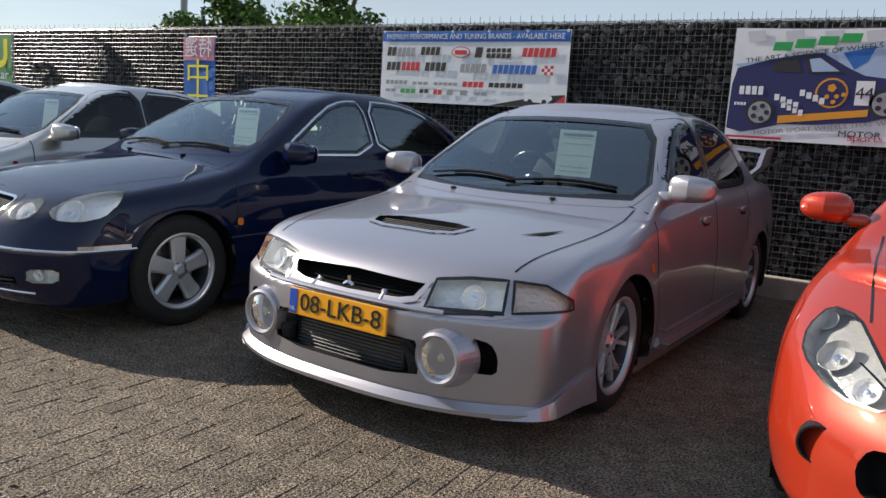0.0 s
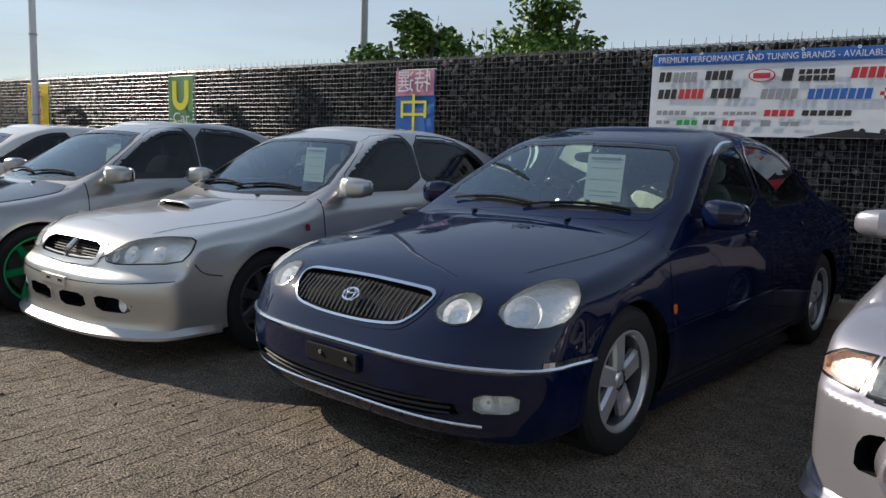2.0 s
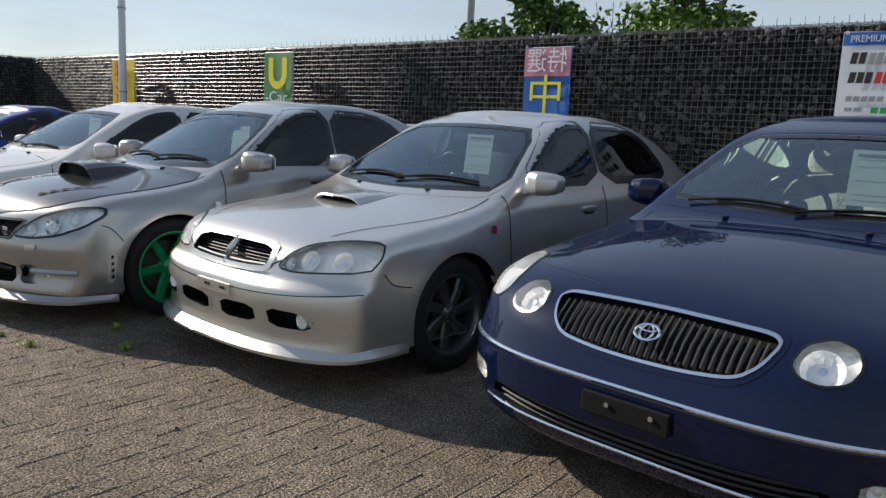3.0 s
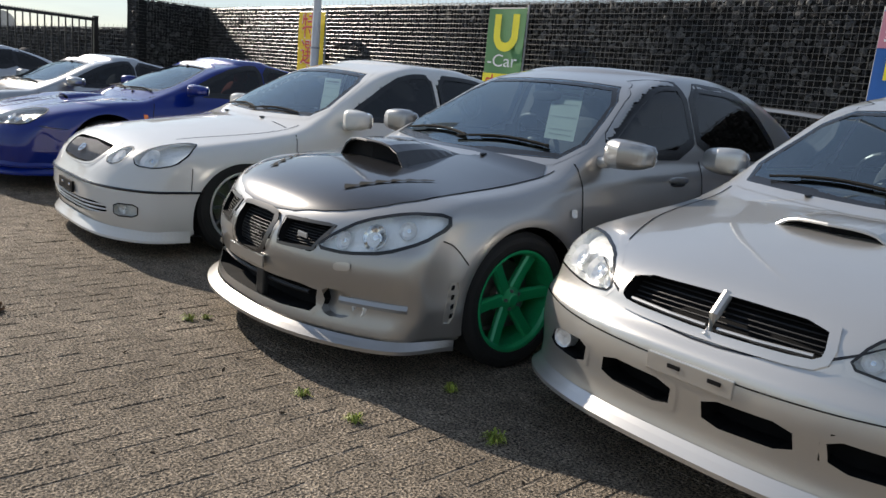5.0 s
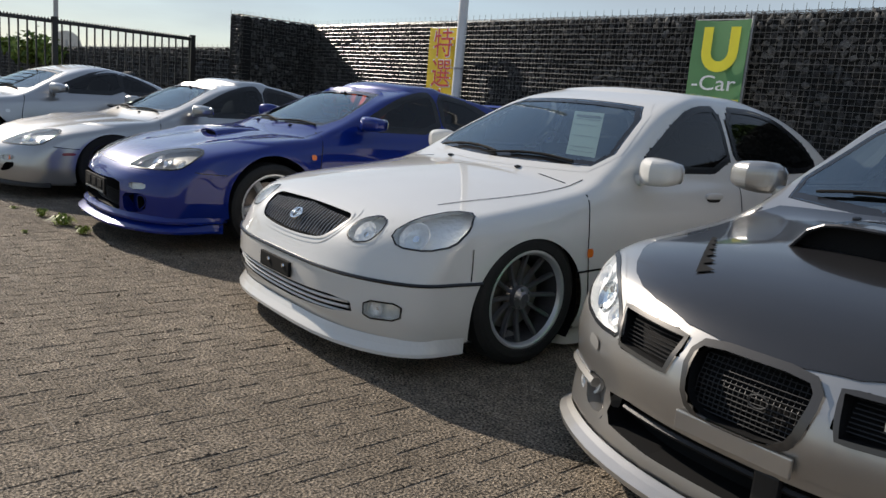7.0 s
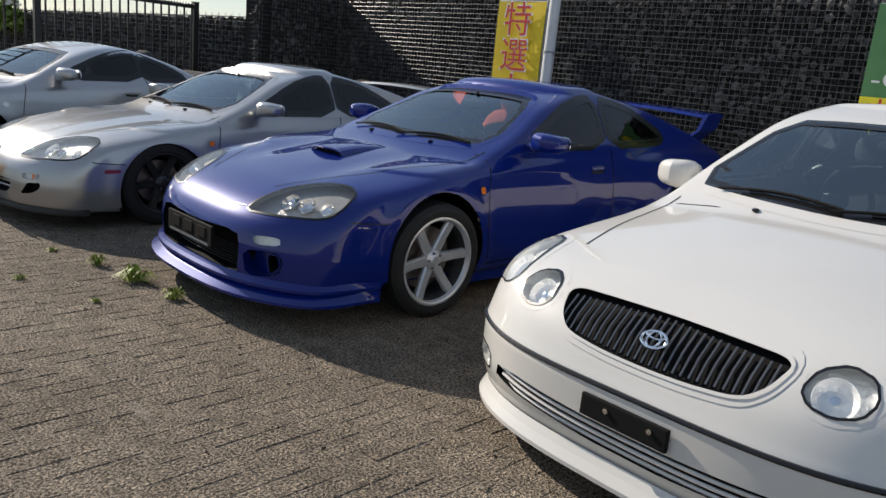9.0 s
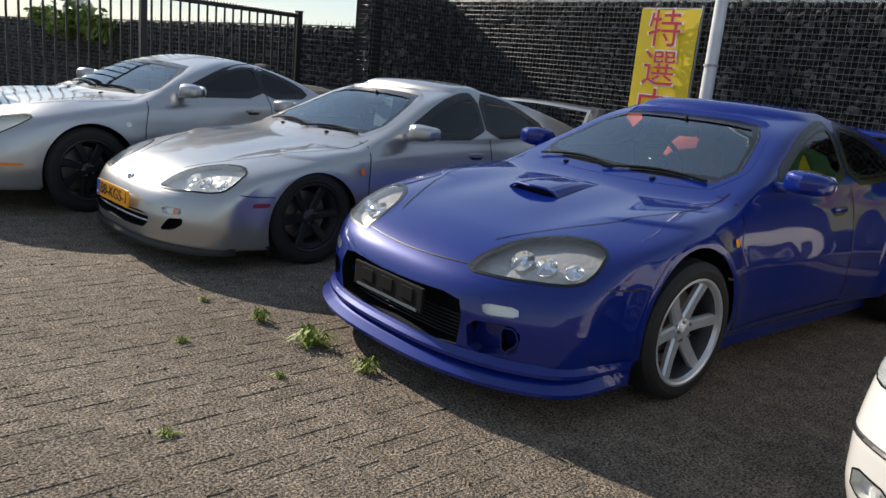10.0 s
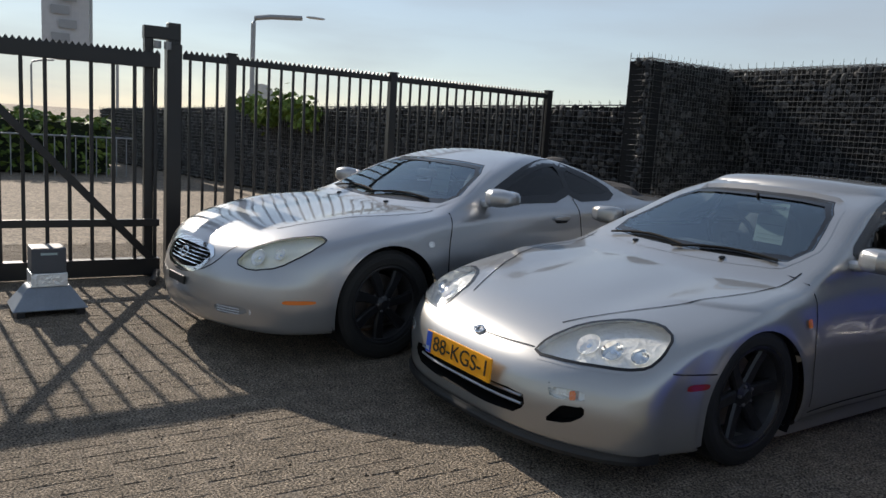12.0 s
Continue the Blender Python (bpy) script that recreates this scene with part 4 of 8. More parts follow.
    def bonnet_scoop(self, x0, x1, y0, y1, h, mat, taper=0.75, x_mid=0.0):
        """A raised scoop on the bonnet with an open mouth."""
        n = 10
        ys = np.linspace(y0, y1, 9)
        vs = []
        for i, y in enumerate(ys):
            t = i / 8
            wd = (x1 - x0) / 2 * (1 - (1 - taper) * t)
            hh = h * (1 - t**2.2)
            for j in range(n + 1):
                u = -1 + 2 * j / n
                x = (x0 + x1) / 2 + wd * u
                z = float(self.skin.drop(np.array([[x, y, 0.0]]), np.array([0, 0, 1.0]), 1.5, 0.2)[0, 2])
                vs.append((x, y - 0.03 * (1 - t) * (1 - abs(u)), z + 0.002 + hh * (1 - abs(u) ** 5)))
        m = n + 1
        fs = [(i * m + j, i * m + j + 1, (i + 1) * m + j + 1, (i + 1) * m + j) for i in range(8) for j in range(n)]
        ob = part("bonnet_scoop", vs, fs, mat, self.root)
        mv, mf = [], []
        for j in range(n + 1):
            v = vs[j]
            z0 = float(self.skin.drop(np.array([[v[0], v[1], 0.0]]), np.array([0, 0, 1.0]), 1.5, 0.2)[0, 2])
            mv += [(v[0], v[1] + 0.035, z0 + 0.003), (v[0], v[1] + 0.035, max(z0 + 0.003, v[2] - 0.006))]
        mf = [(2 * j, 2 * j + 2, 2 * j + 3, 2 * j + 1) for j in range(n)]
        part("scoop_mouth", mv, mf, DARK, ob)
        lip = [(v[0], v[1], v[2] - 0.004) for v in vs[:m]]
        part("scoop_lip", *tube(lip, 0.007, 6), mat, ob)
        return ob


SEDAN_TAIL = [(0.2, 0.0), (0.5, 0.06), (0.8, 0.03), (1.0, -0.05), (1.2, -0.3)]


def tail_at(L):
    return [(z, L + dy - 0.06) for z, dy in SEDAN_TAIL]


ARISTO = dict(
    L=4.805, W=0.90, H=1.44, axle=0.86, base=2.80, hub=0.325, arch=0.365, belt=0.97, sweep=0.28, power=3.8, corner=0.07,
    nose=[(0.15, 0.10), (0.24, 0.04), (0.36, 0.0), (0.46, 0.0), (0.53, 0.025), (0.62, 0.07), (0.70, 0.13), (0.78, 0.28), (0.9, 0.7)],
    tail=tail_at(4.8),
    top=[(0.0, 0.60), (0.08, 0.665), (0.2, 0.735), (0.4, 0.80), (0.8, 0.88), (1.2, 0.935), (1.5, 0.965), (2.2, 0.955), (3.4, 0.97), (4.1, 1.0), (4.6, 0.985), (4.85, 0.93)],
    crown=[(0.0, 0.03), (0.3, 0.06), (1.0, 0.09), (1.5, 0.05), (2.5, 0.02), (4.0, 0.02), (4.6, 0.05)],
    plan=[(0.0, 0.85), (0.4, 0.885), (0.9, 0.90), (2.2, 0.90), (3.6, 0.89), (4.3, 0.87), (4.8, 0.82)],
    tuck=[(0.15, 0.08), (0.22, 0.03), (0.34, 0.005), (0.5, 0.0), (0.66, 0.008), (0.8, 0.035), (0.92, 0.075), (1.0, 0.12)],
    screen=[(0.85, 1.05), (0.95, 1.26), (1.15, 1.62), (1.35, 2.02), (1.42, 2.25)],
    back=[(0.9, 4.45), (1.0, 4.2), (1.2, 3.85), (1.36, 3.45), (1.42, 3.2)],
    roof=[(1.2, 1.40), (2.0, 1.40), (2.4, 1.435), (2.8, 1.44), (3.3, 1.40), (3.9, 1.28)],
    side=[(0.85, 0.825), (0.97, 0.80), (1.15, 0.725), (1.32, 0.64), (1.42, 0.58)],
    low=0.18,
)
EVO = dict(
    L=4.33, W=0.845, H=1.42, axle=0.94, base=2.51, hub=0.31, arch=0.345, belt=0.95, sweep=0.27, power=3.0, flare=0.018, corner=0.06,
    nose=[(0.12, 0.02), (0.2, 0.0), (0.3, 0.0), (0.42, 0.0), (0.52, 0.005), (0.56, 0.05), (0.62, 0.085), (0.70, 0.15), (0.78, 0.35), (0.85, 0.7)],
    tail=tail_at(4.33),
    top=[(0.0, 0.62), (0.1, 0.67), (0.25, 0.725), (0.5, 0.785), (0.9, 0.84), (1.25, 0.885), (1.5, 0.905), (2.2, 0.93), (3.3, 0.955), (3.7, 0.99), (4.1, 0.985), (4.33, 0.94)],
    crown=[(0.0, 0.03), (0.4, 0.05), (1.0, 0.06), (1.4, 0.04), (2.5, 0.02), (4.3, 0.04)],
    plan=[(0.0, 0.81), (0.4, 0.835), (0.9, 0.85), (2.2, 0.84), (3.4, 0.845), (4.0, 0.82), (4.33, 0.79)],
    tuck=[(0.12, 0.03), (0.2, 0.01), (0.35, 0.0), (0.55, 0.0), (0.7, 0.012), (0.82, 0.03), (0.92, 0.055), (1.0, 0.09)],
    screen=[(0.85, 1.08), (0.93, 1.26), (1.12, 1.58), (1.30, 1.90), (1.38, 2.12)],
    back=[(0.9, 4.1), (1.0, 3.85), (1.2, 3.52), (1.33, 3.25), (1.39, 3.05)],
    roof=[(1.2, 1.37), (1.9, 1.37), (2.2, 1.405), (2.6, 1.415), (3.0, 1.39), (3.5, 1.28)],
    side=[(0.85, 0.785), (0.95, 0.765), (1.12, 0.70), (1.3, 0.625), (1.39, 0.57)],
    low=0.185,
)
LEGACY = dict(
    L=4.605, W=0.848, H=1.415, axle=0.93, base=2.65, hub=0.315, arch=0.35, belt=0.96, sweep=0.25, power=3.2, corner=0.08,
    nose=[(0.12, 0.02), (0.18, 0.0), (0.28, 0.015), (0.42, 0.0), (0.49, 0.008), (0.545, 0.06), (0.64, 0.10), (0.72, 0.17), (0.80, 0.4), (0.88, 0.8)],
    tail=tail_at(4.6),
    top=[(0.0, 0.60), (0.1, 0.67), (0.25, 0.735), (0.5, 0.80), (0.9, 0.86), (1.25, 0.905), (1.5, 0.92), (2.2, 0.94), (3.4, 0.96), (3.9, 1.0), (4.4, 0.985), (4.6, 0.94)],
    crown=[(0.0, 0.03), (0.3, 0.06), (1.0, 0.07), (1.4, 0.045), (2.5, 0.02), (4.5, 0.04)],
    plan=[(0.0, 0.80), (0.4, 0.835), (0.9, 0.85), (2.2, 0.848), (3.5, 0.845), (4.2, 0.82), (4.6, 0.78)],
    tuck=[(0.12, 0.04), (0.2, 0.012), (0.35, 0.0), (0.52, 0.0), (0.68, 0.01), (0.8, 0.03), (0.92, 0.06), (1.0, 0.1)],
    screen=[(0.85, 1.06), (0.94, 1.26), (1.13, 1.60), (1.32, 1.96), (1.39, 2.18)],
    back=[(0.9, 4.3), (1.0, 4.05), (1.2, 3.7), (1.34, 3.36), (1.40, 3.15)],
    roof=[(1.2, 1.38), (1.95, 1.38), (2.3, 1.41), (2.7, 1.415), (3.1, 1.385), (3.7, 1.26)],
    side=[(0.85, 0.795), (0.96, 0.77), (1.14, 0.70), (1.32, 0.62), (1.4, 0.57)],
    low=0.19,
)
IMPREZA = dict(
    L=4.465, W=0.87, H=1.43, axle=0.90, base=2.54, hub=0.32, arch=0.36, belt=0.965, sweep=0.32, power=2.5, flare=0.03, corner=0.06,
    nose=[(0.14, 0.04), (0.2, 0.0), (0.32, 0.02), (0.46, 0.0), (0.54, 0.015), (0.60, 0.05), (0.68, 0.10), (0.75, 0.2), (0.82, 0.42), (0.9, 0.8)],
    tail=tail_at(4.46),
    top=[(0.0, 0.62), (0.08, 0.68), (0.2, 0.745), (0.4, 0.81), (0.8, 0.87), (1.15, 0.915), (1.4, 0.93), (2.1, 0.95), (3.2, 0.97), (3.7, 1.01), (4.2, 1.0), (4.46, 0.95)],
    crown=[(0.0, 0.03), (0.3, 0.07), (0.9, 0.09), (1.3, 0.06), (2.5, 0.02), (4.4, 0.04)],
    plan=[(0.0, 0.82), (0.4, 0.86), (0.9, 0.87), (1.6, 0.855), (2.4, 0.85), (3.4, 0.865), (4.0, 0.84), (4.46, 0.79)],
    tuck=[(0.12, 0.05), (0.2, 0.02), (0.35, 0.0), (0.52, 0.0), (0.68, 0.01), (0.8, 0.03), (0.92, 0.06), (1.0, 0.1)],
    screen=[(0.85, 0.98), (0.95, 1.18), (1.14, 1.52), (1.33, 1.86), (1.40, 2.08)],
    back=[(0.9, 4.15), (1.0, 3.9), (1.2, 3.56), (1.35, 3.25), (1.41, 3.05)],
    roof=[(1.1, 1.39), (1.85, 1.39), (2.2, 1.42), (2.6, 1.43), (3.0, 1.40), (3.5, 1.28)],
    side=[(0.85, 0.795), (0.96, 0.77), (1.14, 0.705), (1.32, 0.63), (1.41, 0.58)],
    low=0.18,
)


def supra_lump(ax, y):
    """Raised wings over the lamps, and the long bulge of the bonnet."""
    w = np.exp(-(((ax - 0.66) / 0.20) ** 2)) * np.exp(-(((y - 0.75) / 0.42) ** 2)) * 0.028
    b = np.exp(-((ax / 0.3) ** 4)) * np.exp(-(((y - 0.95) / 0.4) ** 4)) * 0.012
    return w + b


SUPRA = dict(
    L=4.515, W=0.905, H=1.28, axle=0.93, base=2.55, hub=0.32, arch=0.362, belt=0.875, sweep=0.33, power=3.0, flare=0.02, corner=0.08, lump=supra_lump,
    nose=[(0.14, 0.05), (0.22, 0.01), (0.33, 0.0), (0.42, 0.015), (0.48, 0.04), (0.54, 0.09), (0.60, 0.17), (0.66, 0.31), (0.74, 0.65)],
    tail=tail_at(4.51),
    top=[(0.0, 0.46), (0.08, 0.525), (0.2, 0.59), (0.4, 0.66), (0.8, 0.735), (1.2, 0.795), (1.5, 0.83), (1.9, 0.855), (3.0, 0.87), (3.9, 0.92), (4.3, 0.90), (4.5, 0.85)],
    crown=[(0.0, 0.03), (0.5, 0.03), (1.0, 0.02), (1.6, 0.03), (3.0, 0.02), (4.4, 0.05)],
    plan=[(0.0, 0.84), (0.4, 0.875), (0.9, 0.90), (1.9, 0.86), (2.6, 0.86), (3.4, 0.905), (4.1, 0.88), (4.5, 0.82)],
    tuck=[(0.12, 0.06), (0.2, 0.02), (0.34, 0.0), (0.5, 0.0), (0.62, 0.012), (0.74, 0.04), (0.84, 0.08), (0.9, 0.12)],
    screen=[(0.75, 1.12), (0.84, 1.34), (1.0, 1.72), (1.15, 2.06), (1.22, 2.3)],
    back=[(0.85, 4.45), (0.95, 4.2), (1.05, 3.85), (1.16, 3.4), (1.25, 2.9)],
    roof=[(1.4, 1.21), (2.1, 1.225), (2.4, 1.265), (2.7, 1.275), (3.0, 1.255), (3.5, 1.17), (4.1, 1.0)],
    side=[(0.75, 0.80), (0.87, 0.78), (1.0, 0.715), (1.15, 0.63), (1.25, 0.56)],
    low=0.17,
)


def sc_lump(ax, y):
    return np.exp(-(((ax - 0.62) / 0.2) ** 2)) * np.exp(-(((y - 0.8) / 0.45) ** 2)) * 0.04


SC = dict(
    L=4.515, W=0.9125, H=1.25, axle=0.93, base=2.62, hub=0.335, arch=0.375, belt=0.925, sweep=0.36, power=2.3, corner=0.15, lump=sc_lump,
    nose=[(0.15, 0.08), (0.24, 0.02), (0.36, 0.0), (0.46, 0.01), (0.56, 0.05), (0.64, 0.10), (0.70, 0.18), (0.78, 0.4), (0.88, 0.8)],
    tail=tail_at(4.51),
    top=[(0.0, 0.58), (0.1, 0.66), (0.25, 0.72), (0.5, 0.775), (0.9, 0.835), (1.3, 0.88), (1.6, 0.90), (2.2, 0.92), (3.2, 0.945), (3.8, 0.96), (4.3, 0.93), (4.5, 0.88)],
    crown=[(0.0, 0.05), (0.4, 0.06), (1.0, 0.06), (1.5, 0.04), (2.5, 0.02), (4.4, 0.06)],
    plan=[(0.0, 0.83), (0.4, 0.88), (0.9, 0.912), (2.0, 0.90), (3.4, 0.91), (4.1, 0.86), (4.5, 0.78)],
    tuck=[(0.15, 0.08), (0.24, 0.03), (0.38, 0.0), (0.55, 0.0), (0.7, 0.015), (0.82, 0.04), (0.93, 0.08), (1.0, 0.13)],
    screen=[(0.82, 1.12), (0.91, 1.36), (1.06, 1.70), (1.19, 2.02), (1.25, 2.25)],
    back=[(0.9, 3.8), (0.98, 3.5), (1.1, 3.2), (1.2, 2.88), (1.26, 2.6)],
    roof=[(1.3, 1.20), (2.0, 1.20), (2.3, 1.235), (2.5, 1.24), (2.8, 1.215), (3.3, 1.11), (3.8, 0.97)],
    side=[(0.82, 0.83), (0.92, 0.79), (1.05, 0.71), (1.18, 0.62), (1.25, 0.55)],
    low=0.19,
)


def red_lump(ax, y):
    return np.exp(-(((ax - 0.68) / 0.18) ** 2)) * np.exp(-(((y - 0.75) / 0.4) ** 2)) * 0.06


RED = dict(
    L=4.565, W=0.9175, H=1.36, axle=0.98, base=2.575, hub=0.335, arch=0.375, belt=0.97, sweep=0.50, power=2.1, corner=0.16, lump=red_lump,
    nose=[(0.15, 0.06), (0.24, 0.0), (0.36, 0.0), (0.46, 0.02), (0.55, 0.07), (0.63, 0.15), (0.70, 0.3), (0.8, 0.6)],
    tail=tail_at(4.56),
    top=[(0.0, 0.56), (0.1, 0.63), (0.25, 0.69), (0.5, 0.755), (0.9, 0.835), (1.3, 0.90), (1.6, 0.94), (2.2, 0.95), (3.2, 0.97), (3.9, 1.0), (4.3, 0.98), (4.56, 0.9)],
    crown=[(0.0, 0.05), (0.4, 0.05), (1.0, 0.05), (1.5, 0.04), (2.5, 0.02), (4.4, 0.06)],
    plan=[(0.0, 0.83), (0.4, 0.88), (0.98, 0.917), (2.0, 0.88), (3.5, 0.917), (4.1, 0.88), (4.56, 0.8)],
    tuck=[(0.15, 0.08), (0.24, 0.03), (0.38, 0.0), (0.55, 0.0), (0.7, 0.015), (0.82, 0.04), (0.93, 0.08), (1.0, 0.13)],
    screen=[(0.85, 1.12), (0.95, 1.36), (1.12, 1.72), (1.27, 2.06), (1.33, 2.3)],
    back=[(0.9, 4.3), (1.0, 4.05), (1.15, 3.6), (1.27, 3.15), (1.34, 2.8)],
    roof=[(1.3, 1.31), (2.0, 1.31), (2.3, 1.345), (2.6, 1.355), (2.9, 1.33), (3.5, 1.2), (4.1, 1.05)],
    side=[(0.85, 0.83), (0.96, 0.79), (1.1, 0.70), (1.25, 0.59), (1.33, 0.51)],
    low=0.17,
)

# ---- ground ----
def island_mat(name, cols, rough=0.9, bump=0.5, bscale=90.0, spread=0.5, by="island", fine=0.35):
    """A surface whose pieces differ a little from one another, with grain and stains."""
    m, t, p = nodes_of(name)
    tc = t.nodes.new("ShaderNodeTexCoord")
    geo = t.nodes.new("ShaderNodeNewGeometry")
    oi = t.nodes.new("ShaderNodeObjectInfo")
    n1 = t.nodes.new("ShaderNodeTexNoise")
    n1.inputs["Scale"].default_value, n1.inputs["Detail"].default_value = 0.9, 6
    n2 = t.nodes.new("ShaderNodeTexNoise")
    n2.inputs["Scale"].default_value, n2.inputs["Detail"].default_value = bscale, 4
    vo = t.nodes.new("ShaderNodeTexVoronoi")
    vo.inputs["Scale"].default_value = bscale * 1.3
    n3 = t.nodes.new("ShaderNodeTexNoise")
    n3.inputs["Scale"].default_value, n3.inputs["Detail"].default_value = 9.0, 8
    n3.inputs["Roughness"].default_value = 0.7
    src = geo.outputs["Position"]
    for n in (n1, n2, n3, vo):
        t.links.new(src, n.inputs["Vector"])
    ramp = t.nodes.new("ShaderNodeValToRGB")
    ramp.color_ramp.elements[0].color, ramp.color_ramp.elements[1].color = (*cols[0], 1), (*cols[2], 1)
    e = ramp.color_ramp.elements.new(0.5)
    e.color = (*cols[1], 1)
    mix = t.nodes.new("ShaderNodeMath")
    mix.operation = "MULTIPLY_ADD"
    mix.inputs[1].default_value = spread
    t.links.new(oi.outputs["Random"] if by == "object" else geo.outputs["Random Per Island"], mix.inputs[0])
    add = t.nodes.new("ShaderNodeMath")
    add.operation = "MULTIPLY_ADD"
    add.inputs[1].default_value = 1.1
    add.inputs[2].default_value = -0.3 - spread * 0.25
    t.links.new(n1.outputs["Fac"], add.inputs[0])
    t.links.new(add.outputs[0], mix.inputs[2])
    t.links.new(mix.outputs[0], ramp.inputs["Fac"])
    mr = t.nodes.new("ShaderNodeMapRange")
    mr.inputs["From Min"].default_value, mr.inputs["From Max"].default_value = 0.36, 0.64
    mr.inputs["To Min"].default_value, mr.inputs["To Max"].default_value = 1 - fine, 1 + fine
    t.links.new(n2.outputs["Fac"], mr.inputs["Value"])
    v2 = t.nodes.new("ShaderNodeMapRange")
    v2.inputs["To Min"].default_value, v2.inputs["To Max"].default_value = 1.5, 0.65
    t.links.new(vo.outputs["Distance"], v2.inputs["Value"])
    mm = t.nodes.new("ShaderNodeMath")
    mm.operation = "MULTIPLY"
    t.links.new(mr.outputs["Result"], mm.inputs[0])
    t.links.new(v2.outputs["Result"], mm.inputs[1])
    v3 = t.nodes.new("ShaderNodeMapRange")
    v3.inputs["From Min"].default_value, v3.inputs["From Max"].default_value = 0.35, 0.65
    v3.inputs["To Min"].default_value, v3.inputs["To Max"].default_value = 0.72, 1.28
    t.links.new(n3.outputs["Fac"], v3.inputs["Value"])
    m3 = t.nodes.new("ShaderNodeMath")
    m3.operation = "MULTIPLY"
    t.links.new(mm.outputs[0], m3.inputs[0])
    t.links.new(v3.outputs["Result"], m3.inputs[1])
    sc = t.nodes.new("ShaderNodeVectorMath")
    sc.operation = "SCALE"
    t.links.new(ramp.outputs["Color"], sc.inputs[0])
    t.links.new(m3.outputs[0], sc.inputs["Scale"])
    t.links.new(sc.outputs["Vector"], p.inputs["Base Color"])
    p.inputs["Roughness"].default_value = rough
    p.inputs["Specular IOR Level"].default_value = 0.3
    b = t.nodes.new("ShaderNodeBump")
    b.inputs["Strength"].default_value, b.inputs["Distance"].default_value = bump, 0.006
    t.links.new(mm.outputs[0], b.inputs["Height"])
    t.links.new(b.outputs["Normal"], p.inputs["Normal"])
    MATS[name] = m
    return m


PAVER_COLS = [(0.148, 0.119, 0.087), (0.212, 0.174, 0.131), (0.295, 0.247, 0.19)]
PAVER = island_mat("concrete_paver", PAVER_COLS, spread=0.22, fine=0.85, bscale=95.0, bump=0.8)
PAVER_OBJ = island_mat("concrete_paver_single", PAVER_COLS, spread=0.22, by="object", fine=0.85, bscale=95.0, bump=0.8)
SAND = island_mat("joint_sand", [(0.135, 0.112, 0.086), (0.195, 0.163, 0.128), (0.27, 0.23, 0.183)], spread=0.2, fine=0.6, bscale=120.0)
FAR_GROUND = island_mat("bare_ground", [(0.16, 0.125, 0.09), (0.22, 0.18, 0.135), (0.28, 0.235, 0.18)], bscale=30, spread=0.2)

ground = part("ground", [(-900, -900, -0.30), (900, -900, -0.30), (900, 900, -0.30), (-900, 900, -0.30)], [(0, 1, 2, 3)], FAR_GROUND)
tagged(ground, "bare sandy ground reaching the horizon", "ground", kind="structure")
bm = box_bm((30.0, 14.0, 0.30), (-7.0, 0.4, -0.1526))
bed = bm_part("pavement", bm, SAND)
tagged(bed, "weathered grey block paving in herringbone bond with sandy joints", "paving", kind="structure")
bm = box_bm((60.0, 40.0, 0.25), (-52.0, -2.0, -0.172))
lot = bm_part("ground_beyond_gate", bm, FAR_GROUND)
tagged(lot, "dry sandy yard beyond the gate", "ground", kind="structure")


def paver_mesh(w, h):
    """Corner offsets of one block: a worn top with sloped edges."""
    a, b = w / 2 - 0.0022, h / 2 - 0.0022
    c, d = a - 0.003, b - 0.003
    v = np.array([(-a, -b, -0.007), (a, -b, -0.007), (a, b, -0.007), (-a, b, -0.007), (-c, -d, 0), (c, -d, 0), (c, d, 0), (-c, d, 0)])
    f = np.array([(4, 5, 6, 7), (0, 1, 5, 4), (1, 2, 6, 5), (2, 3, 7, 6), (3, 0, 4, 7)])
    return v, f


def pave():
    """Herringbone blocks of 20 x 10 cm; a stretch along the walk as single pieces."""
    rng = np.random.default_rng(4)
    a = 0.1
    singles, rest = [], []
    for i in range(-222, 21):
        for j in range(-46, 69):
            v = (i - j) % 4
            if v == 0:
                c = ((i + 1) * a, (j + 0.5) * a, True)
            elif v == 3:
                c = ((i + 0.5) * a, (j + 1) * a, False)
            else:
                continue
            near = -14.9 < c[0] < -11.7 and 0.55 < c[1] < 2.35
            (singles if near else rest).append(c)
    rest = rest + singles[300:]
    singles = singles[:300]
    hv, hf = paver_mesh(0.2, 0.1)
    vv, vf = paver_mesh(0.1, 0.2)
    V, F = [], []
    n = len(rest)
    cx = np.array([(c[0], c[1]) for c in rest])
    isH = np.array([c[2] for c in rest])
    base = np.where(isH[:, None, None], hv[None], vv[None])
    dz = rng.normal(0, 0.0008, n)
    tilt = rng.normal(0, 0.0045, (n, 2))
    z = base[:, :, 2] + dz[:, None] + base[:, :, 0] * tilt[:, :1] + base[:, :, 1] * tilt[:, 1:]
    xy = base[:, :, :2] + cx[:, None] + rng.normal(0, 0.0012, (n, 1, 2))
    V = np.concatenate([xy, z[:, :, None]], 2).reshape(-1, 3)
    F = (hf[None] + (np.arange(n) * 8)[:, None, None]).reshape(-1, 4)
    ob = part("paving_blocks", V, F, PAVER, bed, flat=True)
    ob["kind"] = "stuff"
    me = None
    for k, (x, y, h) in enumerate(singles):
        if me is None:
            o = part("paving_block", hv, hf, PAVER_OBJ, bed, flat=True)
            me = o.data
        else:
            o = new("paving_block", me)
            o.parent = bed
        o.matrix_basis = Matrix.Translation((x, y, float(rng.normal(0, 0.0008)))) @ Matrix.Rotation(float(rng.normal(0, 0.005)), 4, "X") @ Matrix.Rotation(0 if h else math.pi / 2, 4, "Z")


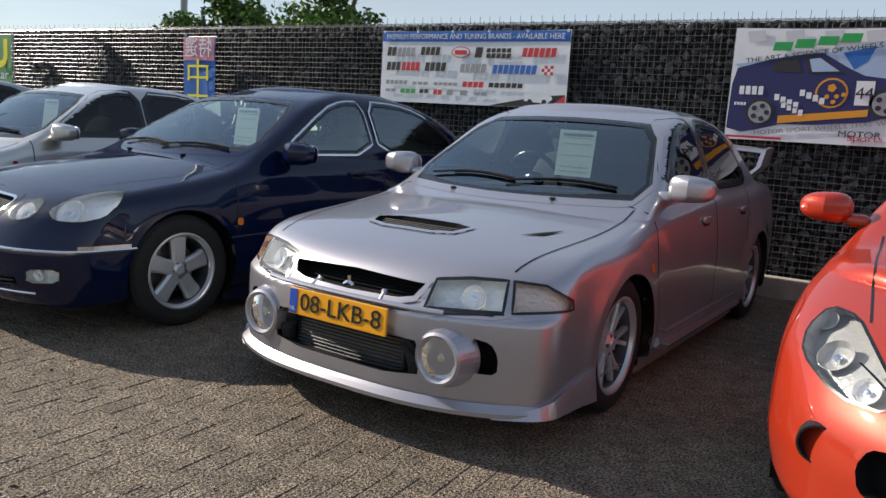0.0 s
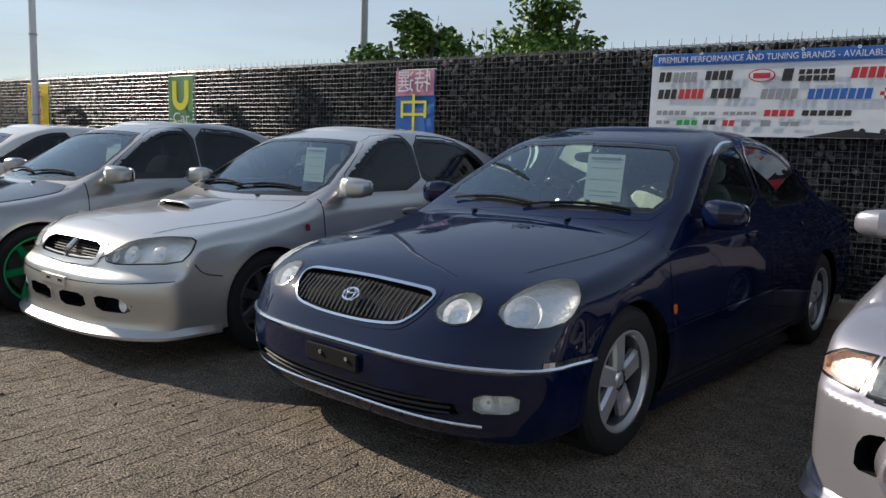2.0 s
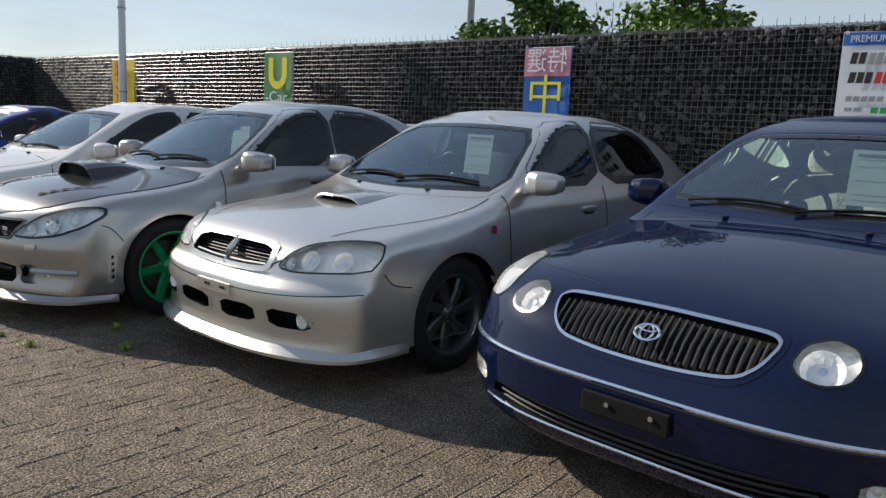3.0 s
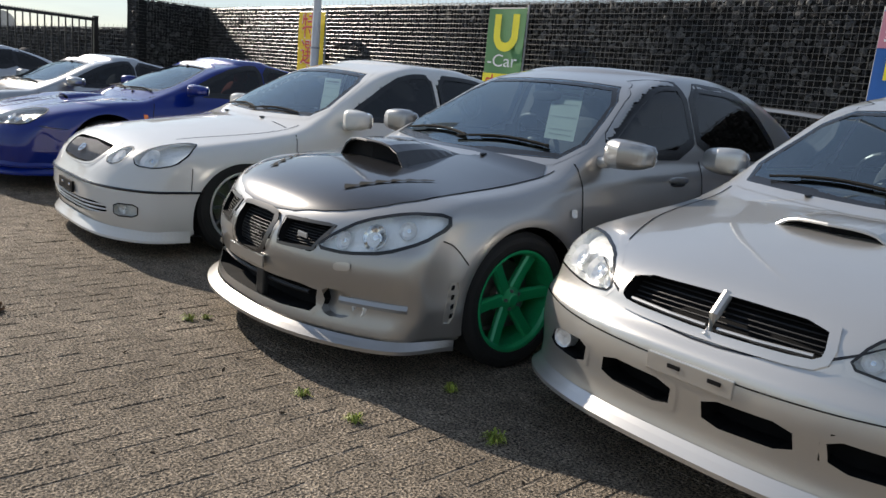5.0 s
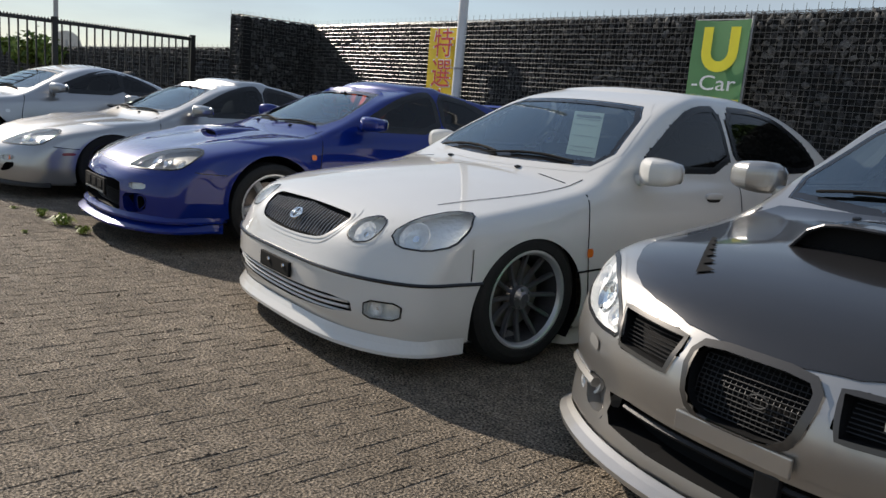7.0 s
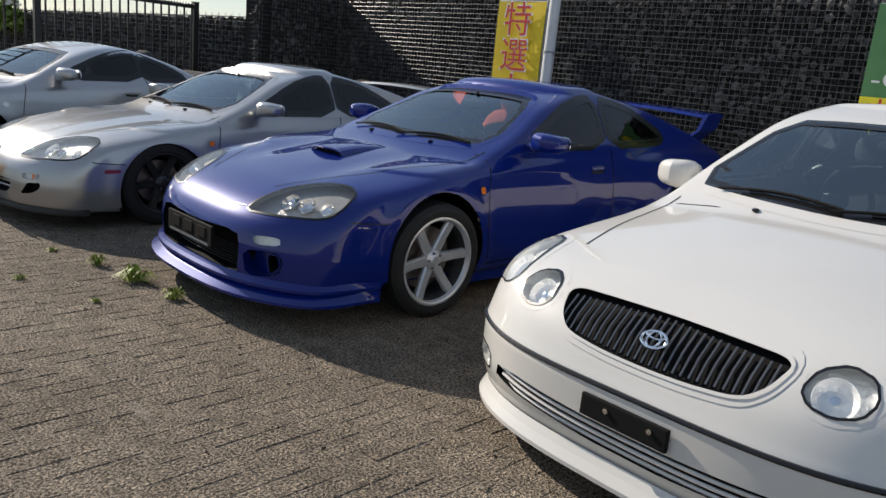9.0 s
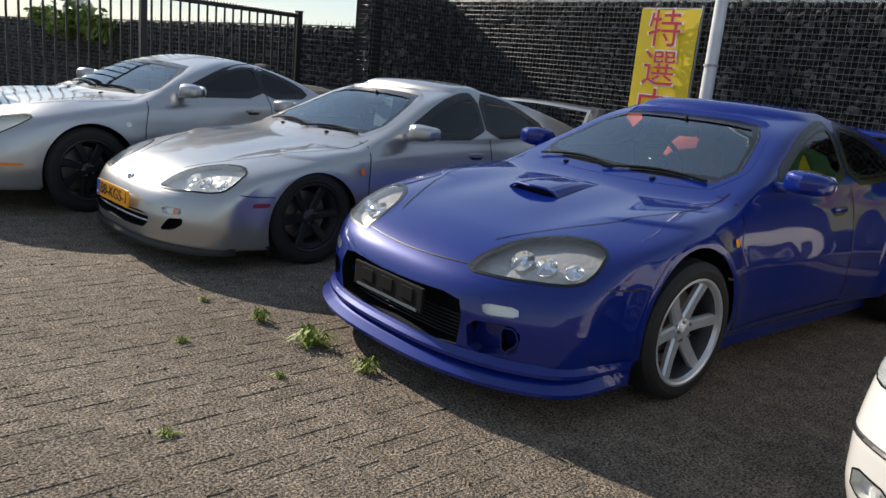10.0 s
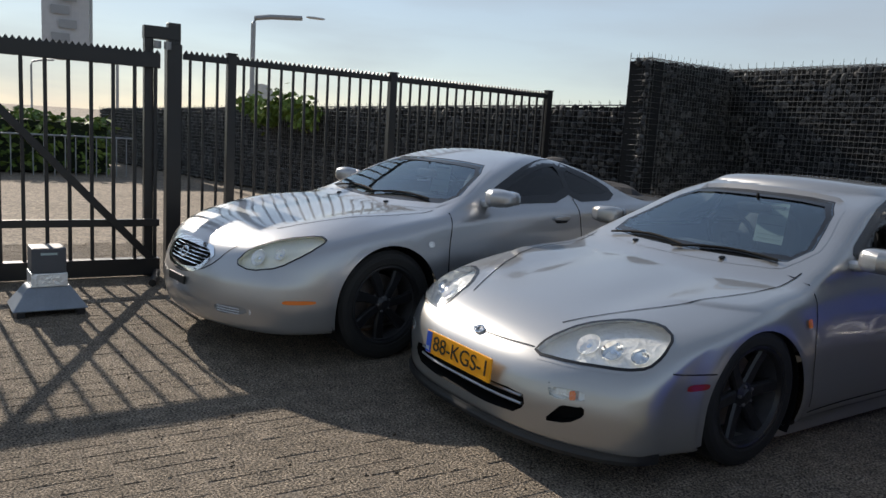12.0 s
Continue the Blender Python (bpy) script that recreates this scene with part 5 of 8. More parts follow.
# ---- gabion wall ----
STONE = island_mat("basalt_stone", [(0.009, 0.009, 0.0095), (0.034, 0.034, 0.035), (0.10, 0.10, 0.098)], 0.75, 0.4, 60.0, 1.0)
STONE_OBJ = island_mat("basalt_stone_single", [(0.009, 0.009, 0.0095), (0.034, 0.034, 0.035), (0.10, 0.10, 0.098)], 0.75, 0.4, 60.0, 1.0, "object")
# near-black backing that stands in for deep shade between the stones
CORE_SHADE = plain("gabion_gap_shade", (0.005, 0.005, 0.005), 0.95)
WIRE = plain("galvanised_wire", (0.115, 0.115, 0.112), 0.35, 0.6, var=0.2)
CONCRETE = plain("kerb_concrete", (0.36, 0.33, 0.28), 0.9, var=0.25, bump=0.4, bscale=70)


def ico():
    bm = bmesh.new()
    bmesh.ops.create_icosphere(bm, subdivisions=1, radius=1.0)
    v = np.array([tuple(p.co) for p in bm.verts])
    f = np.array([[p.index for p in q.verts] for q in bm.faces])
    bm.free()
    return v, f


def gabion(name, p0, p1, thick, h0, h1, label, stones=True, step=0.072, singles=None, grid=0.056, inward=1.0, cap=True, radius=0.0023):
    """A wire basket wall from p0 to p1; its seen face lies on the line, the bulk to its left times inward."""
    a, b = Vector((*p0, 0)), Vector((*p1, 0))
    L = (b - a).length
    t = (b - a).normalized()
    n = Vector((t.y, -t.x, 0)) * inward
    back = -n
    # box set in behind the stones, its dark colour painting shade into the gaps
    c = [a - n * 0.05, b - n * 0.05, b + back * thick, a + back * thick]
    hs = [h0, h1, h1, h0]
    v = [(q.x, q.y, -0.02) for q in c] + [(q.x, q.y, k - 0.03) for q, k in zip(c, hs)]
    wall = part(name, v, [(0, 1, 5, 4), (1, 2, 6, 5), (2, 3, 7, 6), (3, 0, 4, 7), (4, 5, 6, 7)], CORE_SHADE)
    tagged(wall, label, "wall", kind="structure")
    rng = np.random.default_rng(int(L * 100))
    iv, ifc = ico()

    def heap(cs):
        m = len(cs)
        size = rng.uniform(0.55, 1.15, (m, 1, 3)) * step * 0.62
        jit = 1 + rng.normal(0, 0.16, (m, len(iv), 1))
        ang = rng.uniform(0, 6.28, (m, 2))
        vv = iv[None] * jit * size
        ca, sa = np.cos(ang[:, :1]), np.sin(ang[:, :1])
        x, y, z = vv[:, :, 0], vv[:, :, 1], vv[:, :, 2]
        x, z = ca * x - sa * z, sa * x + ca * z
        vv = np.stack([x, y * 0.75, z], 2)
        w = np.array(t)[None, None] * vv[:, :, :1] + np.array(n)[None, None] * vv[:, :, 1:2] + np.array([0, 0, 1.0]) * vv[:, :, 2:]
        w = w + np.array(cs)[:, None]
        return w.reshape(-1, 3), (ifc[None] + (np.arange(m) * len(iv))[:, None, None]).reshape(-1, 3)

    if stones:
        cs, one = [], []
        for i in range(int(L / step) + 1):
            for j in range(int(max(h0, h1) / step) + 1):
                u = i * step + rng.uniform(-0.02, 0.02)
                zz = (j + 0.5 * (i % 2)) * step + rng.uniform(-0.02, 0.02)
                hh = h0 + (h1 - h0) * u / L
                if zz > hh - 0.045:
                    continue
                q = a + t * u - n * (0.048 + rng.uniform(-0.012, 0.02))
                row = (q.x, q.y, zz)
                (one if singles and singles[0] < u < singles[1] and 0.75 < zz < 1.9 and len(one) < 300 else cs).append(row)
        if cap:
            for i in range(int(L / step) + 1):
                for k in range(1, int(thick / step)):
                    q = a + t * (i * step + rng.uniform(-0.02, 0.02)) + back * (k * step)
                    cs.append((q.x, q.y, h0 + (h1 - h0) * i * step / L - 0.05 + rng.uniform(-0.015, 0.012)))
        o = part("stones", *heap(cs), STONE, wall, flat=True)
        o["kind"] = "stuff"
        if one:
            meshes = []
            for k in range(6):
                sv, sf = heap([(0, 0, 0)])
                meshes.append(part("stone", sv, sf, STONE_OBJ, wall, flat=True))
            for k, r in enumerate(one):
                if k < 6:
                    o = meshes[k]
                else:
                    o = new("stone", meshes[k % 6].data)
                    o.parent = wall
                o.matrix_basis = Matrix.Translation(r)
    # basket wires
    segs = []
    for i in range(int(L / grid) + 1):
        u = i * grid
        hh = h0 + (h1 - h0) * u / L
        q = a + t * u + n * 0.004
        lean = rng.normal(0, 0.006)
        segs.append((q, Vector((q.x, q.y, 0)) + Vector((0, 0, hh)) + t * lean * 0.2, hh + (0.055 if i % 2 == 0 else 0.0)))
    rows = int(max(h0, h1) / grid) + 1
    vs, fs = [], []

    def bar(p, q, r):
        d = (q - p).normalized()
        s1 = d.cross(Vector((0.3, 0.5, 0.8))).normalized() * r
        s2 = d.cross(s1).normalized() * r
        o = len(vs)
        for e in (p, q):
            for s in (s1 + s2, s1 - s2, -s1 - s2, -s1 + s2):
                vs.append(tuple(e + s * 0.75))
        fs.extend([(o + k, o + (k + 1) % 4, o + 4 + (k + 1) % 4, o + 4 + k) for k in range(4)])

    for q, top, hh in segs:
        bar(Vector((q.x, q.y, 0)), Vector((q.x, q.y, hh)) + t * rng.normal(0, 0.003), radius)
    for j in range(rows):
        zz = 0.02 + j * grid
        f = lambda z, k: min(z, k)
        if zz < max(h0, h1) + 0.02:
            m = 16
            for k in range(m):
                p = a + t * (L * k / m) + n * (0.008 + rng.normal(0, 0.003))
                q = a + t * (L * (k + 1) / m) + n * (0.008 + rng.normal(0, 0.003))
                za, zb = f(zz, h0 + (h1 - h0) * k / m), f(zz, h0 + (h1 - h0) * (k + 1) / m)
                bar(Vector((p.x, p.y, za)), Vector((q.x, q.y, zb)), radius * 1.1)
    if cap:
        for i in range(0, int(L / (grid * 2)) + 1):
            u = i * grid * 2
            hh = h0 + (h1 - h0) * u / L
            p = a + t * u
            bar(Vector((p.x, p.y, hh)), Vector((p.x, p.y, hh)) + back * thick, radius)
            q = p + back * thick
            bar(Vector((q.x, q.y, hh - 0.1)), Vector((q.x, q.y, hh + 0.055)), radius)
        for k in range(1, int(thick / grid) + 1):
            p, q = a + back * (k * grid), b + back * (k * grid)
            bar(Vector((p.x, p.y, h0)), Vector((q.x, q.y, h1)), radius)
    o = part("wire_mesh", vs, fs, WIRE, wall)
    o["kind"] = "stuff"
    return wall


gabion("wall_north", (-19.95, 7.1), (2.6, 7.1), 0.30, 2.29, 2.29, "gabion wall of dark basalt in galvanised wire mesh", singles=(14.2, 16.7))
gabion("wall_return", (-19.42, 5.62), (-19.62, 7.16), 0.27, 2.26, 2.29, "gabion wall return of dark basalt in wire mesh")
gabion("wall_return_end", (-19.69, 5.60), (-19.42, 5.62), 0.2, 2.26, 2.26, "end face of the gabion wall")
gabion("wall_far", (-37.0, 2.6), (-19.8, 6.6), 0.25, 1.38, 1.86, "lower gabion wall running on behind the fence", step=0.10, grid=0.075, radius=0.003)
bm = box_bm((22.4, 0.14, 0.19), (-8.5, 6.98, 0.065), 0.012)
tagged(bm_part("kerb", bm, CONCRETE), "pale concrete kerb along the wall foot", "kerb", kind="structure")
pave()


def screen_of(s, zb=0.03, zt=0.115, wb=0.73, wt=0.54):
    b, h = s["belt"] + zb, s["H"] - zt
    return [(-wb, 0, b), (-wb * 0.5, 0, b - 0.012), (0, 0, b - 0.018), (wb * 0.5, 0, b - 0.012), (wb, 0, b), (wt, 0, h), (wt * 0.5, 0, h + 0.017), (0, 0, h + 0.022), (-wt * 0.5, 0, h + 0.017), (-wt, 0, h)]


def bonnet_gap(c, w, y0, y1, yc, z=None):
    """The gap round the bonnet, and washer jets on it."""
    top = (0, 0, 1)
    for sg in (1, -1):
        c.skin.seam("bonnet_gap", [(sg * w[0], y0, 0), (sg * w[1], (y0 + y1) / 2, 0), (sg * w[2], y1, 0)], top, TRIM, c.root, 0.007)
    for sg in (1, -1):
        p = c.skin.drop(np.array([[0.30 * sg, y1 - 0.08, 0.0]]), np.array([0, 0, 1.0]), 1.5, 0.2)[0]
        part("washer_jet", *moved(superblob((0.014, 0.02, 0.008), 3, 6), Matrix.Translation((p[0], p[1], p[2] + 0.006))), TRIM, c.root)


GRILLE = [(-0.405, 0.715), (-0.2, 0.722), (0, 0.725), (0.2, 0.722), (0.405, 0.715), (0.37, 0.64), (0.31, 0.595), (0.15, 0.58), (0, 0.577), (-0.15, 0.58), (-0.31, 0.595), (-0.37, 0.64)]


def aristo(name, label, m, mat, white=False):
    s = dict(ARISTO, drop=0.055 if white else 0.0)
    c = Car(name, label, s, m, mat)
    c.arches()
    sides = [[(1.60, 0.995), (2.56, 1.0), (2.56, 1.365), (2.3, 1.36), (2.1, 1.31)], [(2.64, 1.0), (3.50, 1.01), (3.66, 1.05), (3.52, 1.19), (3.25, 1.32), (3.0, 1.365), (2.64, 1.37)]]
    c.windows(screen_of(s), sides, [(-0.6, 0, 1.04), (0.6, 0, 1.04), (0.5, 0, 1.33), (-0.5, 0, 1.33)], PANE_DARK if white else PANE, rim_mat=None if white else CHROME, rim=0.014)
    c.inside(CLOTH if white else CLOTH_CREAM)
    c.mirror((0.935, 1.66, 1.0), (0.105, 0.085, 0.072))
    c.wipers(1.0, None)
    c.price_sheet(0.12 if not white else 0.16, 1.01, 0.24, 0.27)
    # radiator grille with upright bars
    g = c.front("grille", GRILLE, 0.03, DARK, rim=0.024, rim_mat=mat, off=0.004, round_=3)
    q, n, u, v = c.skin.outline([(x, 0, z) for x, z in GRILLE], (0, -1, 0), 3)
    c.skin.strip("grille_surround", q, n, u, v, -0.003, 0.006, 0.008, 0.007, mat if white else CHROME, g)
    c.slats(g, -0.375, 0.375, 0.588, 0.715, 28, ALLOY_GREY if white else DARK_GREY, True, 0.0042, 0.006, 0.30)
    c.rings("badge", 0.0, 0.653, 0.043, CHROME, 0.010, 0.016, squash=0.7)
    c.rings("badge", 0.0, 0.653, 0.022, CHROME, 0.008, 0.017, squash=1.3)
    c.rings("badge", 0.0, 0.664, 0.032, CHROME, 0.008, 0.017, squash=0.4)
    # inner and outer lamps
    lens = LENS
    hous = LAMPGREY
    c.lamp([(0.43, 0.16, 0.655), (0.455, 0.2, 0.71), (0.52, 0.24, 0.735), (0.585, 0.25, 0.715), (0.605, 0.23, 0.665), (0.58, 0.2, 0.62), (0.52, 0.17, 0.605), (0.46, 0.15, 0.62)], (0.3, -1, 0.25), 0.05, hous, lens, [(0.52, 0.668, 0.062, REFLECT)], 0.024, 1, name="inner_headlamp")
    c.lamp([(0.64, 0.25, 0.665), (0.66, 0.36, 0.735), (0.72, 0.5, 0.785), (0.80, 0.56, 0.785), (0.86, 0.5, 0.72), (0.86, 0.42, 0.645), (0.80, 0.34, 0.61), (0.70, 0.25, 0.615)], (0.6, -1, 0.35), 0.06, hous, lens, [(0.745, 0.69, 0.075, REFLECT), (0.675, 0.645, 0.035, AMBER if not white else REFLECT)], 0.024, 1, name="outer_headlamp")
    # bumper: crease strip, plate holder, lower mouth, fog lamps
    strip = c.around(0.487, -78, 78, 60)
    part("bumper_strip", *tube(strip + np.array([0, -0.003, 0]), 0.009, 6), TRIM if white else CHROME, c.root)
    low = c.front("lower_grille", [(-0.60, 0.36), (0, 0.335), (0.60, 0.36), (0.62, 0.29), (0, 0.245), (-0.62, 0.29)] if not white else [(-0.60, 0.385), (0, 0.362), (0.60, 0.385), (0.615, 0.315), (0, 0.27), (-0.615, 0.315)], 0.05, DARK, rim=0.024, rim_mat=mat, round_=1)
    for z in ((0.275, 0.30, 0.325) if not white else (0.292, 0.318, 0.344)):
        p = c.around(z, -40, 40, 24) + np.array([0, 0.012, 0])
        p[:, 2] += 0.022 * (p[:, 0] / 0.6) ** 2
        part("grille_slat", *tube(p, 0.007, 6), BLACK if not white else P_WHITE, low)
    if not white:
        for sg in (1, -1):
            corner = c.around(0.505, 60 * sg, 76 * sg, 12)
            band = [tuple(p + np.array([0, -0.002, dz])) for dz in (-0.010, 0.010) for p in corner]
            fs = [(k, k + 1, k + 13, k + 12) for k in range(11)]
            part("corner_trim", [(p[0] * 1.006, p[1], p[2]) for p in band], fs if sg > 0 else [q[::-1] for q in fs], CHROME, c.root)
        part("lower_strip", *tube(c.around(0.262, -48, 48, 30) + np.array([0, -0.002, 0]), 0.006, 6), CHROME, c.root)
    c.lamp([(0.64, 0.15, 0.395), (0.79, 0.24, 0.40), (0.785, 0.24, 0.325), (0.64, 0.15, 0.315)], (0.45, -1, 0), 0.035, LAMPGREY, LENS, [(0.715, 0.358, 0.032, REFLECT)], 0.024, 1, name="fog_lamp")
    bm = box_bm((0.32, 0.016, 0.075), (0, -0.012, 0.415), 0.006, 2)
    pb = bm_part("plate_bracket", bm, MATT, c.root, "black empty plate bracket")
    for x in (-0.06, 0.10):
        part("bracket_screw", *lathe([(-0.026, 0.001), (-0.026, 0.009), (-0.018, 0.011)], 10, "y", (x, 0, 0.425)), CHROME, pb)
    c.finish()
    if white:
        c.lip(0.155, 0.235, 0.04, a=74, label="white front lip spoiler")
        c.wheels("many", ALLOY_GREY, R=0.325, rim=0.235, lip=ALLOY, inset=0.005)
    else:
        c.wheels("five", ALLOY, rim=0.215)
    bonnet_gap(c, (0.60, 0.70, 0.71), 0.50, 1.34, 0.2)
    for sg in (1, -1):
        c.skin.seam("bumper_gap", [(0, 0.49, 0.5), (0, 0.50, 0.64)], (sg, 0, 0), TRIM, c.root, 0.006)
    c.sides([[(1.27, 0.30), (1.22, 0.6), (1.26, 0.93)], [(2.60, 0.30), (2.61, 0.97)], [(3.55, 0.97), (3.42, 0.62)], [(1.27, 0.24), (3.2, 0.24)]], [(2.32, 0.86), (3.30, 0.88)], rep=(1.24, 0.59, 0.024, 0.022), mould=[(1.15, 0.50), (3.1, 0.53)], mould_mat=CHROME if not white else TRIM)
    return c


def evo(m):
    s = EVO
    c = Car("sedan_car", "lilac silver sports sedan with rally fog lamps and yellow plate", s, m, P_LILAC)
    c.arches()
    sides = [[(1.50, 0.975), (2.33, 0.985), (2.33, 1.335), (2.08, 1.335), (1.88, 1.28)], [(2.4, 0.985), (3.15, 0.99), (3.28, 1.03), (3.1, 1.22), (2.85, 1.33), (2.4, 1.34)]]
    c.windows(screen_of(s, -0.02), sides, [(-0.58, 0, 1.03), (0.58, 0, 1.03), (0.48, 0, 1.3), (-0.48, 0, 1.3)], PANE_DARK)
    c.inside()
    c.mirror((0.90, 1.52, 1.0), (0.11, 0.08, 0.066))
    c.wipers(0.97, None)
    c.price_sheet(0.10, 0.99, 0.23, 0.27)
    # lamps with amber corners
    c.lamp([(0.375, 0.13, 0.645), (0.50, 0.18, 0.662), (0.625, 0.25, 0.664), (0.64, 0.2, 0.552), (0.36, 0.09, 0.54)], (0.4, -1, 0.1), 0.06, LAMPGREY, LENS, [(0.53, 0.603, 0.05, REFLECT)], 0.024, 0, edge=0.006)
    c.lamp([(0.637, 0.26, 0.664), (0.735, 0.33, 0.655), (0.80, 0.42, 0.60), (0.805, 0.42, 0.565), (0.652, 0.22, 0.552)], (0.9, -1, 0.1), 0.03, plain("pale_amber_housing", (0.82, 0.66, 0.58), 0.25, 0.3, bump=1.0, bscale=70), LENS, [], 0.024, 0, name="corner_lamp", edge=0.005)
    # upper grille with slanted ribs, bumper mouth, intercooler, side ducts
    g = c.front("grille", [(-0.345, 0.622), (0, 0.634), (0.345, 0.622), (0.315, 0.572), (0.25, 0.556), (0, 0.55), (-0.25, 0.556), (-0.315, 0.572)], 0.07, DARK, rim=0.02, off=0.01, round_=0)
    c.slats(g, -0.31, 0.31, 0.565, 0.615, 4, MATT, False, 0.002, 0.045)
    for x in (-0.17, 0.17):
        p = c.skin.drop(np.array([(x, 0, 0.575), (x * 1.04, 0, 0.56), (x * 1.08, 0, 0.535)]), np.array([0, -1.0, 0]), 0.5, 1.0) + np.array([0, 0.004, 0])
        part("grille_rib", *tube(p, 0.014, 8), P_LILAC, g)
    for a in (90, 210, 330):
        d = radians(a)
        part("badge", *tube([(0, 0.045, 0.585), (0.028 * math.cos(d), 0.045, 0.585 + 0.026 * math.sin(d))], 0.009, 4), CHROME, g)
    k = c.front("bumper_mouth", [(-0.36, 0.435), (0.36, 0.435), (0.39, 0.36), (0.38, 0.27), (-0.38, 0.27), (-0.39, 0.36)], 0.09, DARK, rim=0.024, round_=1)
    bm = box_bm((0.56, 0.04, 0.17), (0, 0.085, 0.345), 0.01)
    ic = bm_part("intercooler", bm, ALLOY_GREY, k)
    c.slats(k, -0.28, 0.28, 0.265, 0.425, 11, BLACK, False, 0.004, 0.045)
    for sg in (1, -1):
        part("intercooler_hose", *tube([(sg * 0.30, 0.06, 0.40), (sg * 0.345, 0.06, 0.33), (sg * 0.35, 0.07, 0.27)], 0.035, 8), RUBBER, k)
        c.hole("brake_duct", [(sg * x, 0, z) for x, z in ((0.61, 0.465), (0.70, 0.45), (0.735, 0.40), (0.735, 0.325), (0.62, 0.325))], (sg * 0.5, -1, 0), 0.08, DARK, None, 0.02, round_=1)
    upper = c.around(0.538, -34, 34, 30)
    part("bumper_bar", *tube(upper + np.array([0, -0.006, 0]), 0.012, 8), P_LILAC, c.root)
    c.round_lamp(0.475, 0.372, 0.08, P_LILAC, 0.035)
    # bonnet outlet with mesh, and the small side scoop
    v = c.hole("bonnet_vent", [(-0.22, 0.44, 0), (-0.29, 0.60, 0), (0.25, 0.60, 0), (0.20, 0.44, 0)], (0, 0, 1), 0.03, DARK, None, 0.02, off=0.008, round_=1)
    for i in range(7):
        y = 0.42 + 0.025 * i
        z = float(c.skin.drop(np.array([[0, y, 0.0]]), np.array([0, 0, 1.0]), 1.5, 0.2)[0, 2]) - 0.008
        part("vent_mesh", *tube([(-0.27, y, z - 0.008), (0.23, y, z - 0.008)], 0.003, 4), BLACK, v)
    c.skin.patch("bonnet_duct", [(0.46, 0.62, 0), (0.54, 0.69, 0), (0.57, 0.82, 0)], (0, 0, 1), DARK, c.root, 0.004, 0)
    c.skin.seam("bumper_gap", [(-0.66, 0, 0.55), (-0.4, 0, 0.53), (0, 0, 0.525), (0.4, 0, 0.53), (0.66, 0, 0.55)], (0, -1, 0), TRIM, c.root, 0.004)
    c.finish()
    c.lip(0.165, 0.215, 0.035, a=79, label="lilac silver front splitter")
    for sg in (1, -1):
        n = 16
        base = c.around(0.26, 46 * sg, 79 * sg, n)
        lo, hi = [], []
        for k in range(n):
            f = k / (n - 1)
            d = Vector((base[k, 0], base[k, 1] - 0.75, 0)).normalized()
            lo.append((base[k, 0] + d.x * 0.035, base[k, 1] + d.y * 0.035, 0.166))
            hi.append((base[k, 0] + d.x * 0.014, base[k, 1] + d.y * 0.014, 0.185 + 0.115 * f**1.3))
        inn = [(p[0] * 0.985, p[1] + 0.012, p[2] - 0.004) for p in hi]
        fs = [(r * n + k, r * n + k + 1, (r + 1) * n + k + 1, (r + 1) * n + k) for r in range(2) for k in range(n - 1)]
        part("splitter_end", lo + hi + inn, fs if sg > 0 else [q[::-1] for q in fs], P_LILAC, c.root)
    c.wheels("twin", ALLOY, R=0.31, rim=0.218)
    bonnet_gap(c, (0.63, 0.70, 0.70), 0.28, 1.30, 0.2)
    c.skin.seam("bonnet_gap", [(-0.63, 0.25, 0), (-0.36, 0.125, 0), (0, 0.10, 0), (0.36, 0.125, 0), (0.63, 0.25, 0)], (0, -0.2, 1), TRIM, c.root, 0.006)
    c.sides([[(1.33, 0.25), (1.30, 0.55), (1.32, 0.9)], [(2.37, 0.25), (2.38, 0.95)], [(3.2, 0.95), (3.08, 0.6)], [(1.33, 0.22), (2.95, 0.22)]], [(2.16, 0.80), (3.0, 0.82)], rep=(1.19, 0.64, 0.026, 0.022), mould=[(1.32, 0.45), (3.0, 0.48)], mould_mat=P_LILAC)
    for sg in (1, -1):
        for z in (0.20, 0.27):
            p = [(sg * 0.84, y, z + (0.04 if y < 1.42 else 0)) for y in np.linspace(1.38, 2.98, 12)]
            part("side_skirt", *tube(p, 0.03 if z < 0.25 else 0.012, 6), P_LILAC, c.root)
    c.plate("08-LKB-8", -0.0, 0.475, y=-0.005)
    c.wing(3.98, 1.0, 0.18, 0.70)
    return c


